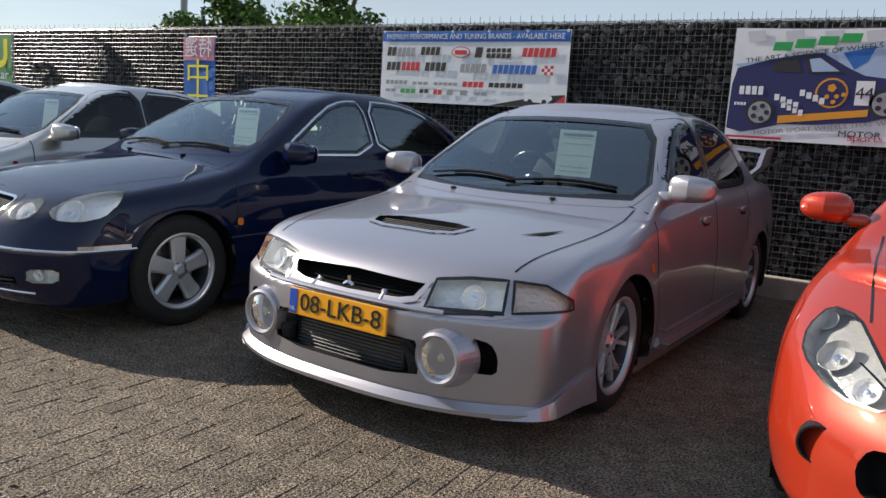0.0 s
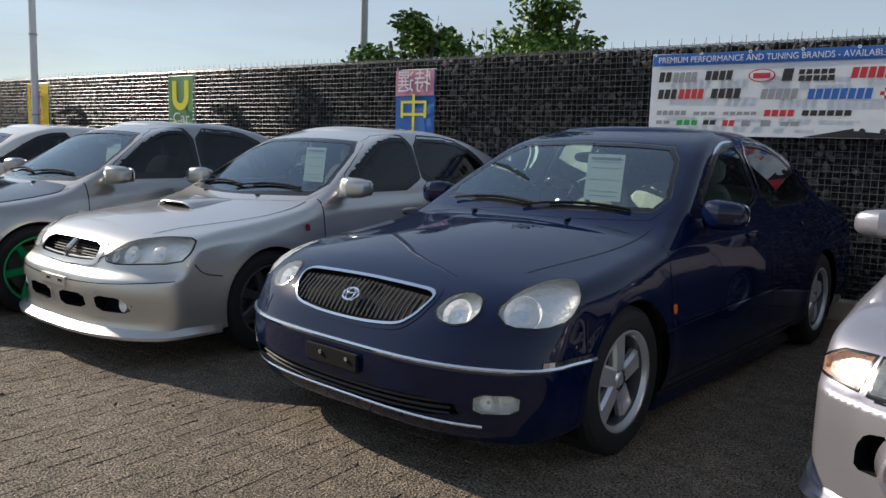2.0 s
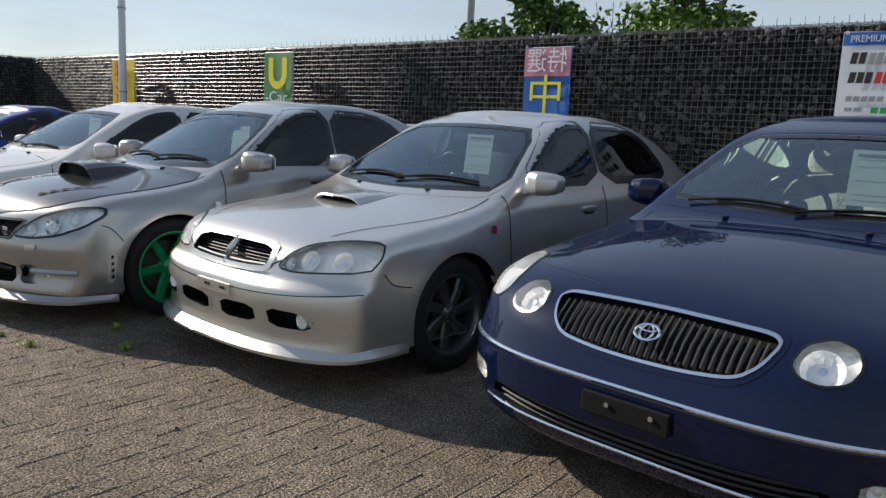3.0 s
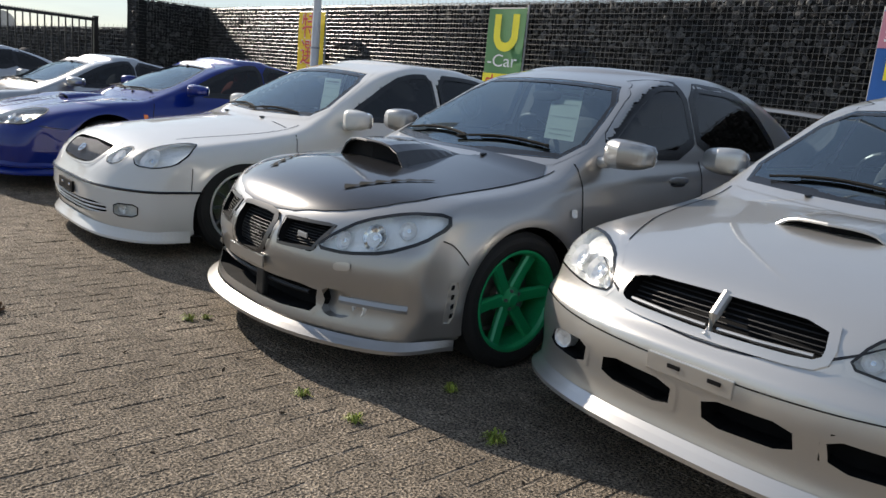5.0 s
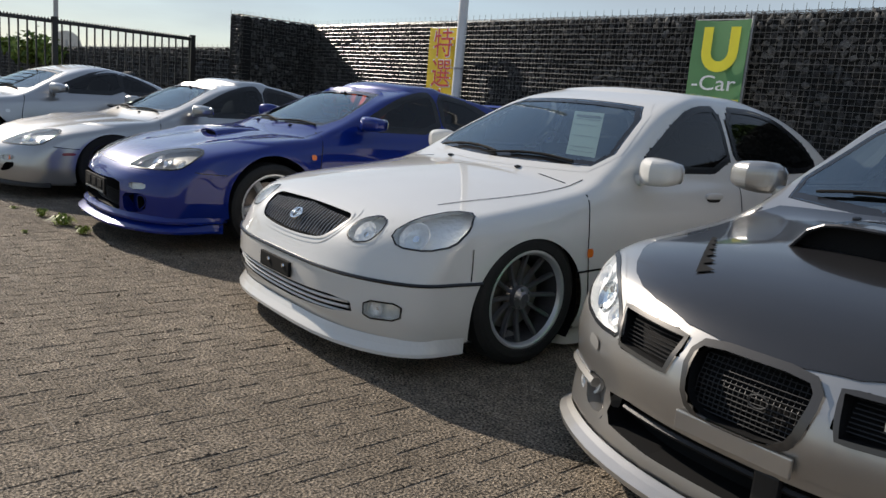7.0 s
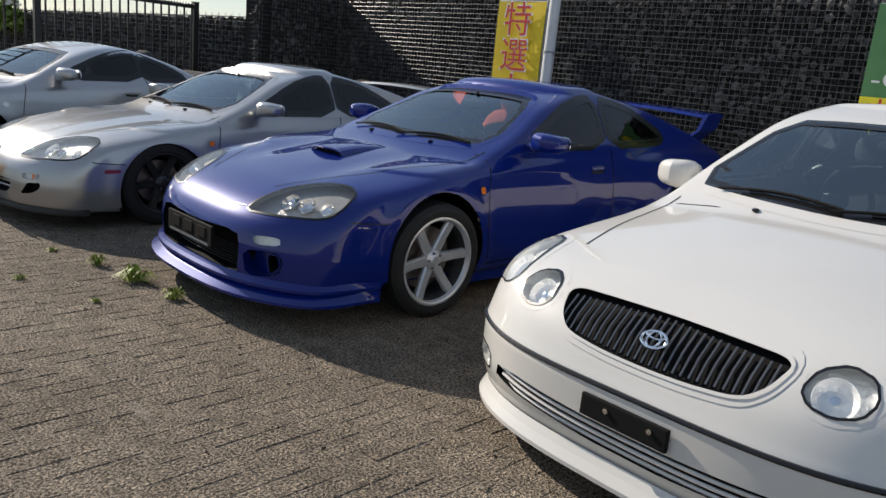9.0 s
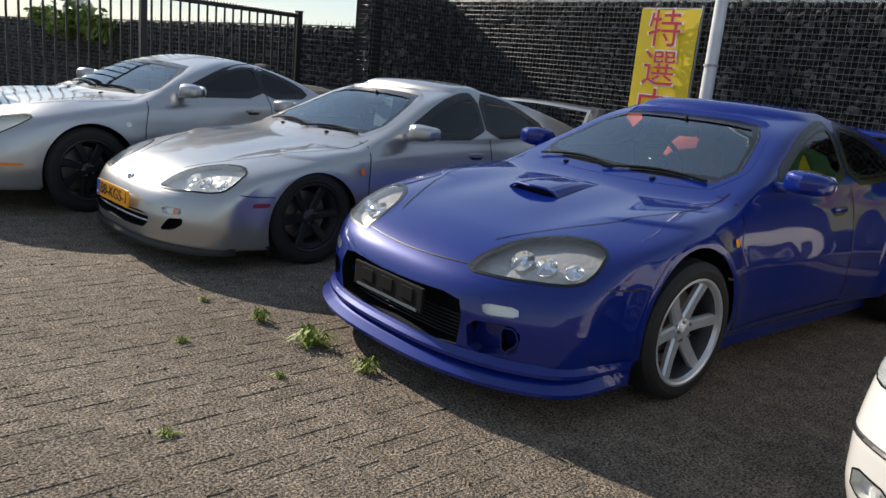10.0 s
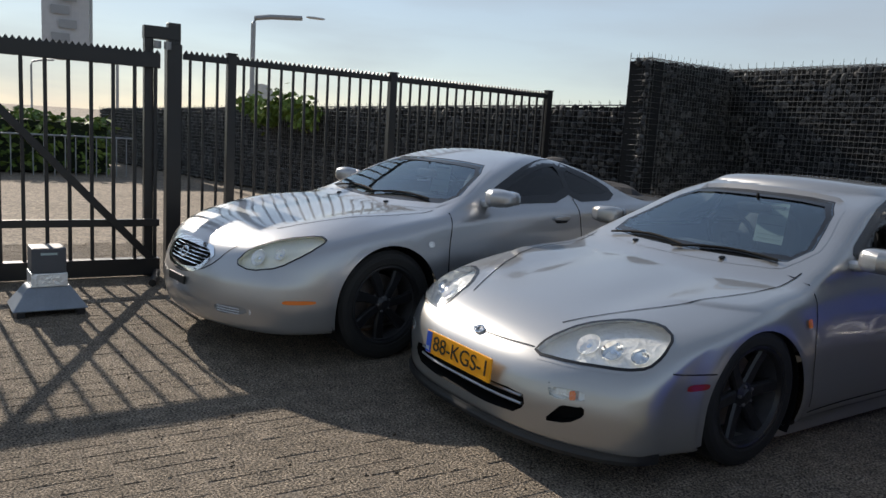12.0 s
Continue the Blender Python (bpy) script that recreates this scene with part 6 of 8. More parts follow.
def legacy(m):
    s = LEGACY
    c = Car("sedan_car", "warm silver sedan with bonnet scoop and deep front bumper", s, m, P_SILVER)
    c.arches()
    sides = [[(1.52, 0.985), (2.40, 0.995), (2.40, 1.345), (2.12, 1.345), (1.93, 1.29)], [(2.47, 0.995), (3.25, 1.0), (3.42, 1.04), (3.2, 1.24), (2.95, 1.34), (2.47, 1.35)]]
    c.windows(screen_of(s, -0.018), sides, [(-0.58, 0, 1.04), (0.58, 0, 1.04), (0.48, 0, 1.31), (-0.48, 0, 1.31)], PANE_DARK)
    c.inside()
    c.mirror((0.90, 1.56, 1.0), (0.11, 0.08, 0.068))
    c.wipers(0.975, None)
    c.price_sheet(0.14, 1.0, 0.22, 0.26)
    c.lamp([(0.385, 0.13, 0.585), (0.42, 0.18, 0.65), (0.49, 0.25, 0.70), (0.64, 0.36, 0.73), (0.785, 0.45, 0.728), (0.81, 0.42, 0.66), (0.79, 0.36, 0.59), (0.5, 0.15, 0.572)], (0.5, -1, 0.2), 0.06, LAMPGREY, LENS, [(0.545, 0.645, 0.052, REFLECT), (0.70, 0.655, 0.05, REFLECT), (0.45, 0.62, 0.03, REFLECT)], 0.024, 1)
    g = c.front("grille", [(-0.325, 0.672), (0, 0.678), (0.325, 0.672), (0.345, 0.60), (0.31, 0.578), (0, 0.568), (-0.31, 0.578), (-0.345, 0.60)], 0.07, DARK, rim=0.026, off=0.012, round_=1)
    c.slats(g, -0.32, 0.32, 0.59, 0.665, 5, BLACK, False, 0.003, 0.04)
    p = c.skin.drop(np.array([(0, 0, 0.685), (0, 0, 0.62), (0, 0, 0.56)]), np.array([0, -1.0, 0]), 0.5, 1.0)
    part("grille_post", *tube(p, 0.018, 8), P_SILVER, g)
    part("grille_surround", *tube(c.skin.drop(np.array([(-0.31, 0, 0.592), (-0.15, 0, 0.585), (-0.02, 0, 0.583)]), np.array([0, -1.0, 0]), 0.5, 1.0) + np.array([0, 0.01, 0]), 0.007, 6), P_SILVER, g)
    part("grille_surround", *tube(c.skin.drop(np.array([(0.31, 0, 0.592), (0.15, 0, 0.585), (0.02, 0, 0.583)]), np.array([0, -1.0, 0]), 0.5, 1.0) + np.array([0, 0.01, 0]), 0.007, 6), P_SILVER, g)
    for sg in (1, -1):
        c.front("bumper_mouth", [(sg * 0.05, 0.395), (sg * 0.33, 0.405), (sg * 0.34, 0.32), (sg * 0.06, 0.305)], 0.10, DARK, rim=0.024, round_=1)
        h = c.hole("fog_recess", [(sg * 0.42, 0, 0.41), (sg * 0.64, 0, 0.405), (sg * 0.70, 0, 0.32), (sg * 0.44, 0, 0.318)], (sg * 0.3, -1, 0), 0.07, DARK, None, 0.02, round_=1)
        q = c.skin.drop(np.array([[sg * 0.59, 0, 0.362]]), np.array([0, -1.0, 0]), 0.5, 1.0)[0]
        part("fog_lamp", *lathe([(0.03, 0.001), (0.028, 0.034), (0.02, 0.04), (0.06, 0.042)], 24, "y", tuple(q)), REFLECT, h)
    bm = box_bm((0.30, 0.012, 0.06), (0.0, 0.0, 0.445), 0.004, 2)
    pb = bm_part("plate_bracket", bm, P_SILVER, c.root, "silver empty plate bracket")
    for x in (-0.05, 0.09):
        bm = box_bm((0.045, 0.004, 0.014), (x, -0.008, 0.45), 0.002)
        bm_part("bracket_slot", bm, DARK, pb)
    # thin black ribbon drawn as the shade along the bumper's crease
    c.skin.seam("bumper_crease", [(-0.82, 0, 0.505), (-0.5, 0, 0.475), (0, 0, 0.46), (0.5, 0, 0.475), (0.82, 0, 0.505)], (0, -1, 0), TRIM, c.root, 0.005)
    c.finish()
    c.lip(0.175, 0.235, 0.045, a=78, label="silver front lip spoiler")
    c.wheels("broad", ALLOY_DARK_SHADED, R=0.315, rim=0.218)
    c.bonnet_scoop(-0.20, 0.20, 0.80, 1.12, 0.035, P_SILVER, 0.9)
    bonnet_gap(c, (0.52, 0.70, 0.70), 0.33, 1.32, 0.2)
    c.skin.seam("bonnet_gap", [(-0.52, 0.33, 0), (-0.36, 0.2, 0), (0, 0.15, 0), (0.36, 0.2, 0), (0.52, 0.33, 0)], (0, -0.2, 1), TRIM, c.root, 0.005)
    for sg in (1, -1):
        c.skin.seam("bumper_gap", [(0, 0.57, 0.51), (0, 0.45, 0.53), (0, 0.40, 0.59)], (sg, 0, 0), TRIM, c.root, 0.006)
    c.sides([[(1.40, 0.25), (1.36, 0.6), (1.38, 0.92)], [(2.43, 0.25), (2.44, 0.96)], [(3.3, 0.96), (3.18, 0.6)], [(1.4, 0.22), (3.0, 0.22)]], [(2.22, 0.82), (3.1, 0.84)], rep=(1.22, 0.75, 0.02, 0.022), rep_mat=REDLENS)
    return c


def impreza(m):
    s = IMPREZA
    c = Car("sedan_car", "grey sports sedan with dark carbon bonnet and green wheels", s, m, P_GREY)
    c.arches()
    sides = [[(1.42, 0.985), (2.28, 0.995), (2.28, 1.355), (2.0, 1.355), (1.82, 1.29)], [(2.35, 0.995), (3.08, 1.0), (3.22, 1.04), (3.02, 1.25), (2.8, 1.35), (2.35, 1.36)]]
    c.windows(screen_of(s, -0.018), sides, [(-0.58, 0, 1.04), (0.58, 0, 1.04), (0.48, 0, 1.32), (-0.48, 0, 1.32)], PANE_DARK)
    c.inside()
    c.mirror((0.93, 1.46, 1.0), (0.12, 0.085, 0.07))
    c.wipers(0.985, None)
    c.price_sheet(0.16, 1.0, 0.23, 0.29)
    c.lamp([(0.455, 0.1, 0.53), (0.50, 0.16, 0.59), (0.59, 0.24, 0.66), (0.72, 0.36, 0.71), (0.85, 0.46, 0.725), (0.865, 0.45, 0.68), (0.83, 0.36, 0.61), (0.74, 0.24, 0.555), (0.60, 0.15, 0.53)], (0.6, -1, 0.25), 0.03, LAMPBRIGHT, LENS, [(0.67, 0.612, 0.055, CHROME), (0.77, 0.655, 0.04, REFLECT), (0.56, 0.582, 0.04, REFLECT)], 0.024, 1, edge=0.007)
    g = c.front("grille", [(-0.145, 0.615), (0.145, 0.615), (0.175, 0.58), (0.15, 0.47), (0.09, 0.435), (-0.09, 0.435), (-0.15, 0.47), (-0.175, 0.58)], 0.06, DARK, rim=0.020, rim_mat=GUNMETAL, off=0.016, round_=1)
    c.slats(g, -0.15, 0.15, 0.44, 0.612, 13, BLACK, False, 0.002, 0.03)
    c.slats(g, -0.16, 0.16, 0.44, 0.612, 20, BLACK, True, 0.002, 0.03, 0.3)
    c.rings("badge", 0.04, 0.53, 0.028, BLACK, 0.006, -0.012, squash=0.6)
    for sg in (1, -1):
        g = c.front("side_grille", [(sg * 0.225, 0.612), (sg * 0.50, 0.622), (sg * 0.45, 0.525), (sg * 0.25, 0.515)], 0.05, DARK, rim=0.012, rim_mat=GUNMETAL, off=0.008, round_=0)
        c.slats(g, sg * 0.25, sg * 0.46, 0.525, 0.61, 8, BLACK, False, 0.002, 0.025)
        if sg > 0:
            bm = box_bm((0.075, 0.006, 0.022), (0.36, 0.075, 0.565), 0.002)
            bm_part("grille_badge", bm, ALLOY, g)
        # fog recess, side fin and slotted vent
        h = c.hole("fog_recess", [(sg * x, 0, z) for x, z in ((0.545, 0.372), (0.68, 0.375), (0.735, 0.32), (0.69, 0.258), (0.575, 0.25), (0.53, 0.30))], (sg * 0.4, -1, 0), 0.05, P_GREY, None, 0.02, round_=1)
        q = c.skin.drop(np.array([[sg * 0.65, 0, 0.31]]), np.array([0, -1.0, 0]), 0.5, 1.0)[0]
        part("fog_lamp", *lathe([(0.03, 0.001), (0.026, 0.028), (0.012, 0.036), (0.012, 0.044), (0.06, 0.046)], 20, "y", tuple(q)), REFLECT, h)
        pts = c.around(0.335, 44 * sg, 62 * sg, 10) if sg > 0 else c.around(0.335, -44, -62, 10)
        part("bumper_fin", *tube(pts, 0.018, 6), P_GREY, c.root)
        v = c.hole("bumper_vent", [(0, 0.475, 0.45), (0, 0.53, 0.45), (0, 0.505, 0.27), (0, 0.455, 0.27)], (sg, 0, 0), 0.012, P_SILVER, None, 0.02, round_=1)
        for i in range(4):
            z = 0.295 + 0.04 * i
            c.skin.patch("vent_slot", [(0, 0.484, z), (0, 0.498, z + 0.003), (0, 0.502, z + 0.025), (0, 0.488, z + 0.022)], (sg, 0, 0), DARK, v, 0.004)
        c.skin.patch("washer_cover", [(sg * 0.60, 0, 0.49), (sg * 0.68, 0, 0.50), (sg * 0.68, 0, 0.465), (sg * 0.60, 0, 0.455)], (sg * 0.3, -1, 0), P_SILVER, c.root, 0.006)
    k = c.front("bumper_mouth", [(-0.48, 0.365), (0, 0.355), (0.48, 0.365), (0.50, 0.30), (0.45, 0.24), (-0.45, 0.24), (-0.50, 0.30)], 0.12, DARK, rim=0.024, round_=1)
    c.slats(k, -0.42, 0.42, 0.31, 0.34, 1, BLACK, False, 0.010, 0.02)
    bm = box_bm((0.07, 0.03, 0.12), (0.1, 0.03, 0.30), 0.008)
    bm_part("mouth_post", bm, BLACK, k)
    bm = box_bm((0.34, 0.012, 0.055), (0.0, -0.006, 0.405), 0.004, 2)
    pb = bm_part("plate_bracket", bm, P_GREY, c.root, "grey empty plate bracket")
    # carbon bonnet skin
    hood = [(-0.19, 0.075, 0), (0.19, 0.075, 0), (0.46, 0.165, 0), (0.60, 0.275, 0), (0.71, 0.46, 0), (0.715, 0.8, 0), (0.715, 1.22, 0), (0.4, 1.17, 0), (0, 1.15, 0), (-0.4, 1.17, 0), (-0.715, 1.22, 0), (-0.715, 0.8, 0), (-0.71, 0.46, 0), (-0.60, 0.275, 0), (-0.46, 0.165, 0)]
    b = c.skin.patch("bonnet", hood, (0, 0, 1), CARBON, c.root, 0.004, 1, 0.04, "dark bare carbon bonnet")
    for sg in (1, -1):
        vent = [(sg * 0.36, 0.27, 0), (sg * 0.55, 0.62, 0)]
        for i in range(6, -1, -1):
            x, y = 0.36 + 0.19 * i / 6, 0.27 + 0.35 * i / 6
            vent += [(sg * (x - 0.012), y, 0), (sg * (x - 0.085 * (1 - 0.5 * i / 6)), y - 0.03, 0)] if i else []
        c.skin.patch("bonnet_vent", vent, (0, 0, 1), MATT, b, 0.009, 0, 0.03)
    c.finish()
    c.lip(0.145, 0.195, 0.055, a=76, label="grey front splitter")
    c.wheels("six", ALLOY_GREEN, R=0.32, rim=0.232, label="bright green alloy wheel", inset=0.0)
    c.bonnet_scoop(-0.28, 0.28, 0.64, 1.06, 0.095, CARBON, 0.72)
    bonnet_gap(c, (0.70, 0.72, 0.72), 0.45, 1.2, 0.2)
    for sg in (1, -1):
        c.skin.seam("bumper_gap", [(0, 0.56, 0.52), (0, 0.50, 0.60), (0, 0.44, 0.62)], (sg, 0, 0), TRIM, c.root, 0.006)
        p = [(sg * 0.85, y, 0.20) for y in np.linspace(1.30, 2.98, 10)]
        part("side_skirt", *tube(p, 0.035, 8), P_SILVER, c.root)
    c.sides([[(1.32, 0.28), (1.28, 0.6), (1.30, 0.93)], [(2.31, 0.28), (2.32, 0.96)], [(3.1, 0.96), (3.0, 0.6)]], [(2.09, 0.86), (2.92, 0.88)], rep=(1.22, 0.71, 0.022, 0.02), rep_mat=LAMPGREY, mould=[(1.35, 0.55), (2.9, 0.57)], mould_mat=P_GREY)
    c.wing(3.98, 1.02, 0.24, 0.70, 0.2)
    return c


def supra(name, label, m, mat, kit):
    s = dict(SUPRA, axle=1.0 if kit else 0.95, drop=-0.04 if kit else 0.045)
    c = Car(name, label, s, m, mat)
    c.arches()
    sides = [[(1.74, 0.90), (2.62, 0.905), (2.62, 1.205), (2.42, 1.20), (2.16, 1.135)], [(2.69, 0.91), (3.30, 0.93), (3.42, 0.965), (3.15, 1.10), (2.95, 1.17), (2.69, 1.205)]]
    c.windows([(-0.66, 0, 0.895), (-0.3, 0, 0.883), (0.3, 0, 0.883), (0.66, 0, 0.895), (0.48, 0, 1.165), (0.24, 0, 1.185), (-0.24, 0, 1.185), (-0.48, 0, 1.165)], sides, None, PANE_DARK)
    c.inside(CLOTH_RED if kit else CLOTH, CLOTH)
    c.mirror((0.93, 1.80, 0.94), (0.115, 0.085, 0.058))
    c.wipers(0.885, None)
    lamp = [(0.37, 0.12, 0.515), (0.37, 0.2, 0.57), (0.43, 0.34, 0.64), (0.56, 0.46, 0.685), (0.70, 0.52, 0.69), (0.79, 0.5, 0.655), (0.815, 0.42, 0.59), (0.80, 0.36, 0.54), (0.74, 0.3, 0.522), (0.55, 0.2, 0.508)]
    c.lamp(lamp, (0.55, -1, 0.45), 0.06, LAMPDARK if kit else LAMPGREY, LENS, [(0.53, 0.60, 0.055, CHROME), (0.64, 0.598, 0.048, CHROME), (0.745, 0.595, 0.038, CHROME)] if kit else [(0.53, 0.60, 0.055, REFLECT), (0.64, 0.598, 0.048, CHROME), (0.745, 0.595, 0.038, CHROME)], 0.024, 1, edge=0.006)
    if not kit:
        c.rings("badge", 0.0, 0.525, 0.030, CHROME, 0.009, 0.006, squash=0.7)
        c.rings("badge", 0.0, 0.525, 0.015, CHROME, 0.006, 0.007, squash=1.3)
    for sg in (1, -1):
        h = c.hole("indicator", [(sg * x, 0, z) for x, z in ((0.56, 0.425), (0.74, 0.435), (0.75, 0.39), (0.58, 0.378))], (sg * 0.5, -1, 0), 0.02, LAMPGREY, None, 0.02, round_=1)
        c.skin.patch("indicator_lens", [(sg * x, 0, z) for x, z in ((0.56, 0.425), (0.74, 0.435), (0.75, 0.39), (0.58, 0.378))], (sg * 0.5, -1, 0), LENS, h, 0.003, 1)
        if not kit:
            c.skin.patch("indicator_amber", [(sg * x, 0, z) for x, z in ((0.67, 0.425), (0.70, 0.428), (0.705, 0.392), (0.675, 0.388))], (sg * 0.5, -1, 0), AMBER, h, 0.002, 1)
    if kit:
        k = c.front("bumper_mouth", [(-0.42, 0.43), (0, 0.415), (0.42, 0.43), (0.46, 0.34), (0.43, 0.19), (-0.43, 0.19), (-0.46, 0.34)], 0.14, DARK, rim=0.025, round_=1)
        c.slats(k, -0.40, 0.40, 0.21, 0.33, 7, BLACK, False, 0.003, 0.08)
        bm = box_bm((0.52, 0.016, 0.115), (0, -0.005, 0.355), 0.006, 2)
        pb = bm_part("plate_holder", bm, MATT, c.root, "black empty plate holder with white lettering strip")
        bm = box_bm((0.46, 0.003, 0.012), (0, -0.015, 0.308), 0)
        bm_part("holder_print", bm, INK, pb)
        for x in (-0.15, 0.0, 0.15):
            bm = box_bm((0.09, 0.006, 0.06), (x, -0.014, 0.365), 0.003)
            bm_part("holder_clip", bm, MATT, pb)
        for sg in (1, -1):
            c.hole("bumper_duct", [(sg * x, 0, z) for x, z in ((0.50, 0.345), (0.72, 0.365), (0.775, 0.325), (0.75, 0.235), (0.52, 0.205))], (sg * 0.5, -1, 0), 0.09, P_BLUE, None, 0.02, round_=1)
            c.hole("duct_mesh", [(sg * x, 0, z) for x, z in ((0.685, 0.345), (0.755, 0.345), (0.775, 0.29), (0.70, 0.235))], (sg * 0.6, -1, 0), 0.11, DARK, None, 0.004, round_=1)
    else:
        k = c.front("bumper_mouth", [(-0.42, 0.37), (0, 0.36), (0.42, 0.37), (0.44, 0.31), (0.36, 0.255), (-0.36, 0.255), (-0.44, 0.31)], 0.09, DARK, rim=0.024, round_=1)
        c.slats(k, -0.40, 0.40, 0.29, 0.36, 2, P_SILVER2, False, 0.007, 0.02)
        for sg in (1, -1):
            c.hole("bumper_duct", [(sg * x, 0, z) for x, z in ((0.65, 0.375), (0.75, 0.375), (0.755, 0.335), (0.68, 0.29), (0.55, 0.275))], (sg * 0.5, -1, 0), 0.06, DARK, None, 0.02, round_=1)
        c.plate("88-KGS-1", 0.0, 0.415, y=0.0)
    c.finish()
    if kit:
        c.lip(0.10, 0.165, 0.075, a=82, label="royal blue front splitter")
        c.lip(0.165, 0.215, 0.03, a=82, name="bumper_lip")
        c.wheels("six", ALLOY, R=0.325, rim=0.245, inset=-0.015)
        c.bonnet_scoop(-0.17, 0.17, 0.86, 1.22, 0.035, P_BLUE, 0.7)
        c.wing(4.05, 0.95, 0.17, 0.72, 0.22)
    else:
        c.lip(0.15, 0.20, 0.012, BLACK, a=68)
        c.wheels("six", ALLOY_BLACK, R=0.32, rim=0.228)
        c.price_sheet(0.12, 0.90, 0.19, 0.24)
        c.wing(4.10, 0.93, 0.20, 0.70, 0.2)
        for sg in (1, -1):
            c.skin.patch("side_marker", [(0, 0.49, 0.455), (0, 0.60, 0.46), (0, 0.61, 0.485), (0, 0.50, 0.485)], (sg, 0, 0), REDLENS, c.root, 0.004)
    bonnet_gap(c, (0.34, 0.70, 0.70), 0.30, 1.50, 0.3)
    c.skin.seam("bonnet_gap", [(-0.36, 0.24, 0), (-0.2, 0.215, 0), (0, 0.205, 0), (0.2, 0.215, 0), (0.36, 0.24, 0)], (0, -0.2, 1), TRIM, c.root, 0.006)
    for sg in (1, -1):
        c.skin.seam("bumper_gap", [(0, 0.64, 0.52), (0, 0.50, 0.525), (0, 0.42, 0.535)], (sg, 0, 0), TRIM, c.root, 0.006)
    c.sides([[(1.42, 0.25), (1.38, 0.5), (1.45, 0.84)], [(2.66, 0.25), (2.68, 0.88)], [(1.42, 0.22), (2.66, 0.22)]], [(2.5, 0.76)], rep=(1.34, 0.66, 0.022, 0.02))
    return c


def sc_coupe(m):
    s = SC
    c = Car("coupe_car", "pale silver coupe with a folding hard top", s, m, P_SILVER3)
    c.arches()
    sides = [[(1.72, 0.945), (2.6, 0.955), (2.6, 1.195), (2.4, 1.195), (2.15, 1.145)], [(2.615, 0.955), (3.15, 0.965), (2.95, 1.075), (2.615, 1.19)]]
    c.windows(screen_of(s, -0.005, 0.10, 0.74, 0.54), sides, None, PANE_DARK)
    c.inside()
    c.mirror((0.94, 1.74, 0.975), (0.115, 0.085, 0.06), power=2.6)
    c.wipers(0.925, None)
    c.price_sheet(0.1, 0.935, 0.2, 0.2)
    g = c.front("grille", [(-0.31, 0.605), (0, 0.62), (0.31, 0.605), (0.22, 0.50), (0, 0.48), (-0.22, 0.50)], 0.04, DARK, rim=0.024, rim_mat=CHROME, off=0.006, round_=1)
    c.slats(g, -0.25, 0.25, 0.505, 0.605, 5, CHROME, False, 0.006, 0.008)
    c.rings("badge", 0.0, 0.56, 0.045, CHROME, 0.009, 0.012, squash=0.7)
    c.lamp([(0.46, 0.2, 0.545), (0.49, 0.28, 0.625), (0.60, 0.42, 0.70), (0.74, 0.56, 0.74), (0.81, 0.56, 0.72), (0.80, 0.45, 0.645), (0.72, 0.33, 0.555), (0.58, 0.22, 0.525)], (0.6, -1, 0.45), 0.028, plain("warm_lamp_housing", (0.85, 0.83, 0.72), 0.3, 0.2), LENS, [(0.60, 0.62, 0.05, REFLECT), (0.70, 0.65, 0.035, REFLECT)], 0.024, 1)
    for sg in (1, -1):
        h = c.hole("lower_grille", [(sg * x, 0, z) for x, z in ((0.42, 0.33), (0.68, 0.345), (0.70, 0.30), (0.45, 0.275))], (sg * 0.4, -1, 0), 0.03, LAMPDARK, None, 0.02, round_=1)
        c.slats(h, sg * 0.43, sg * 0.58, 0.285, 0.33, 3, ALLOY, False, 0.003, 0.0)
        q = c.skin.drop(np.array([[sg * 0.63, 0, 0.315]]), np.array([0, -1.0, 0]), 0.5, 1.0)[0]
        part("fog_lamp", *lathe([(0.005, 0.001), (0.008, 0.022), (0.03, 0.026)], 16, "y", tuple(q)), REFLECT, h)
        c.skin.patch("side_marker", [(sg * 0.78, 0.30, 0.38), (sg * 0.87, 0.46, 0.385), (sg * 0.87, 0.46, 0.405), (sg * 0.78, 0.30, 0.405)], (sg, -0.8, 0), AMBER, c.root, 0.005)
    bm = box_bm((0.24, 0.014, 0.05), (0, -0.006, 0.41), 0.004)
    bm_part("plate_bracket", bm, BLACK, c.root)
    c.finish()
    c.wheels("broad", ALLOY_BLACK, R=0.335, rim=0.235)
    bonnet_gap(c, (0.45, 0.68, 0.71), 0.42, 1.38, 0.3)
    c.skin.seam("bonnet_gap", [(-0.45, 0.42, 0), (-0.33, 0.2, 0), (0, 0.13, 0), (0.33, 0.2, 0), (0.45, 0.42, 0)], (0, -0.3, 1), TRIM, c.root, 0.005)
    c.sides([[(1.40, 0.28), (1.36, 0.6), (1.45, 0.93)], [(2.63, 0.28), (2.64, 0.96)]], [(2.44, 0.82)], rep=(1.23, 0.69, 0.025, 0.018), rep_mat=LAMPGREY)
    return c


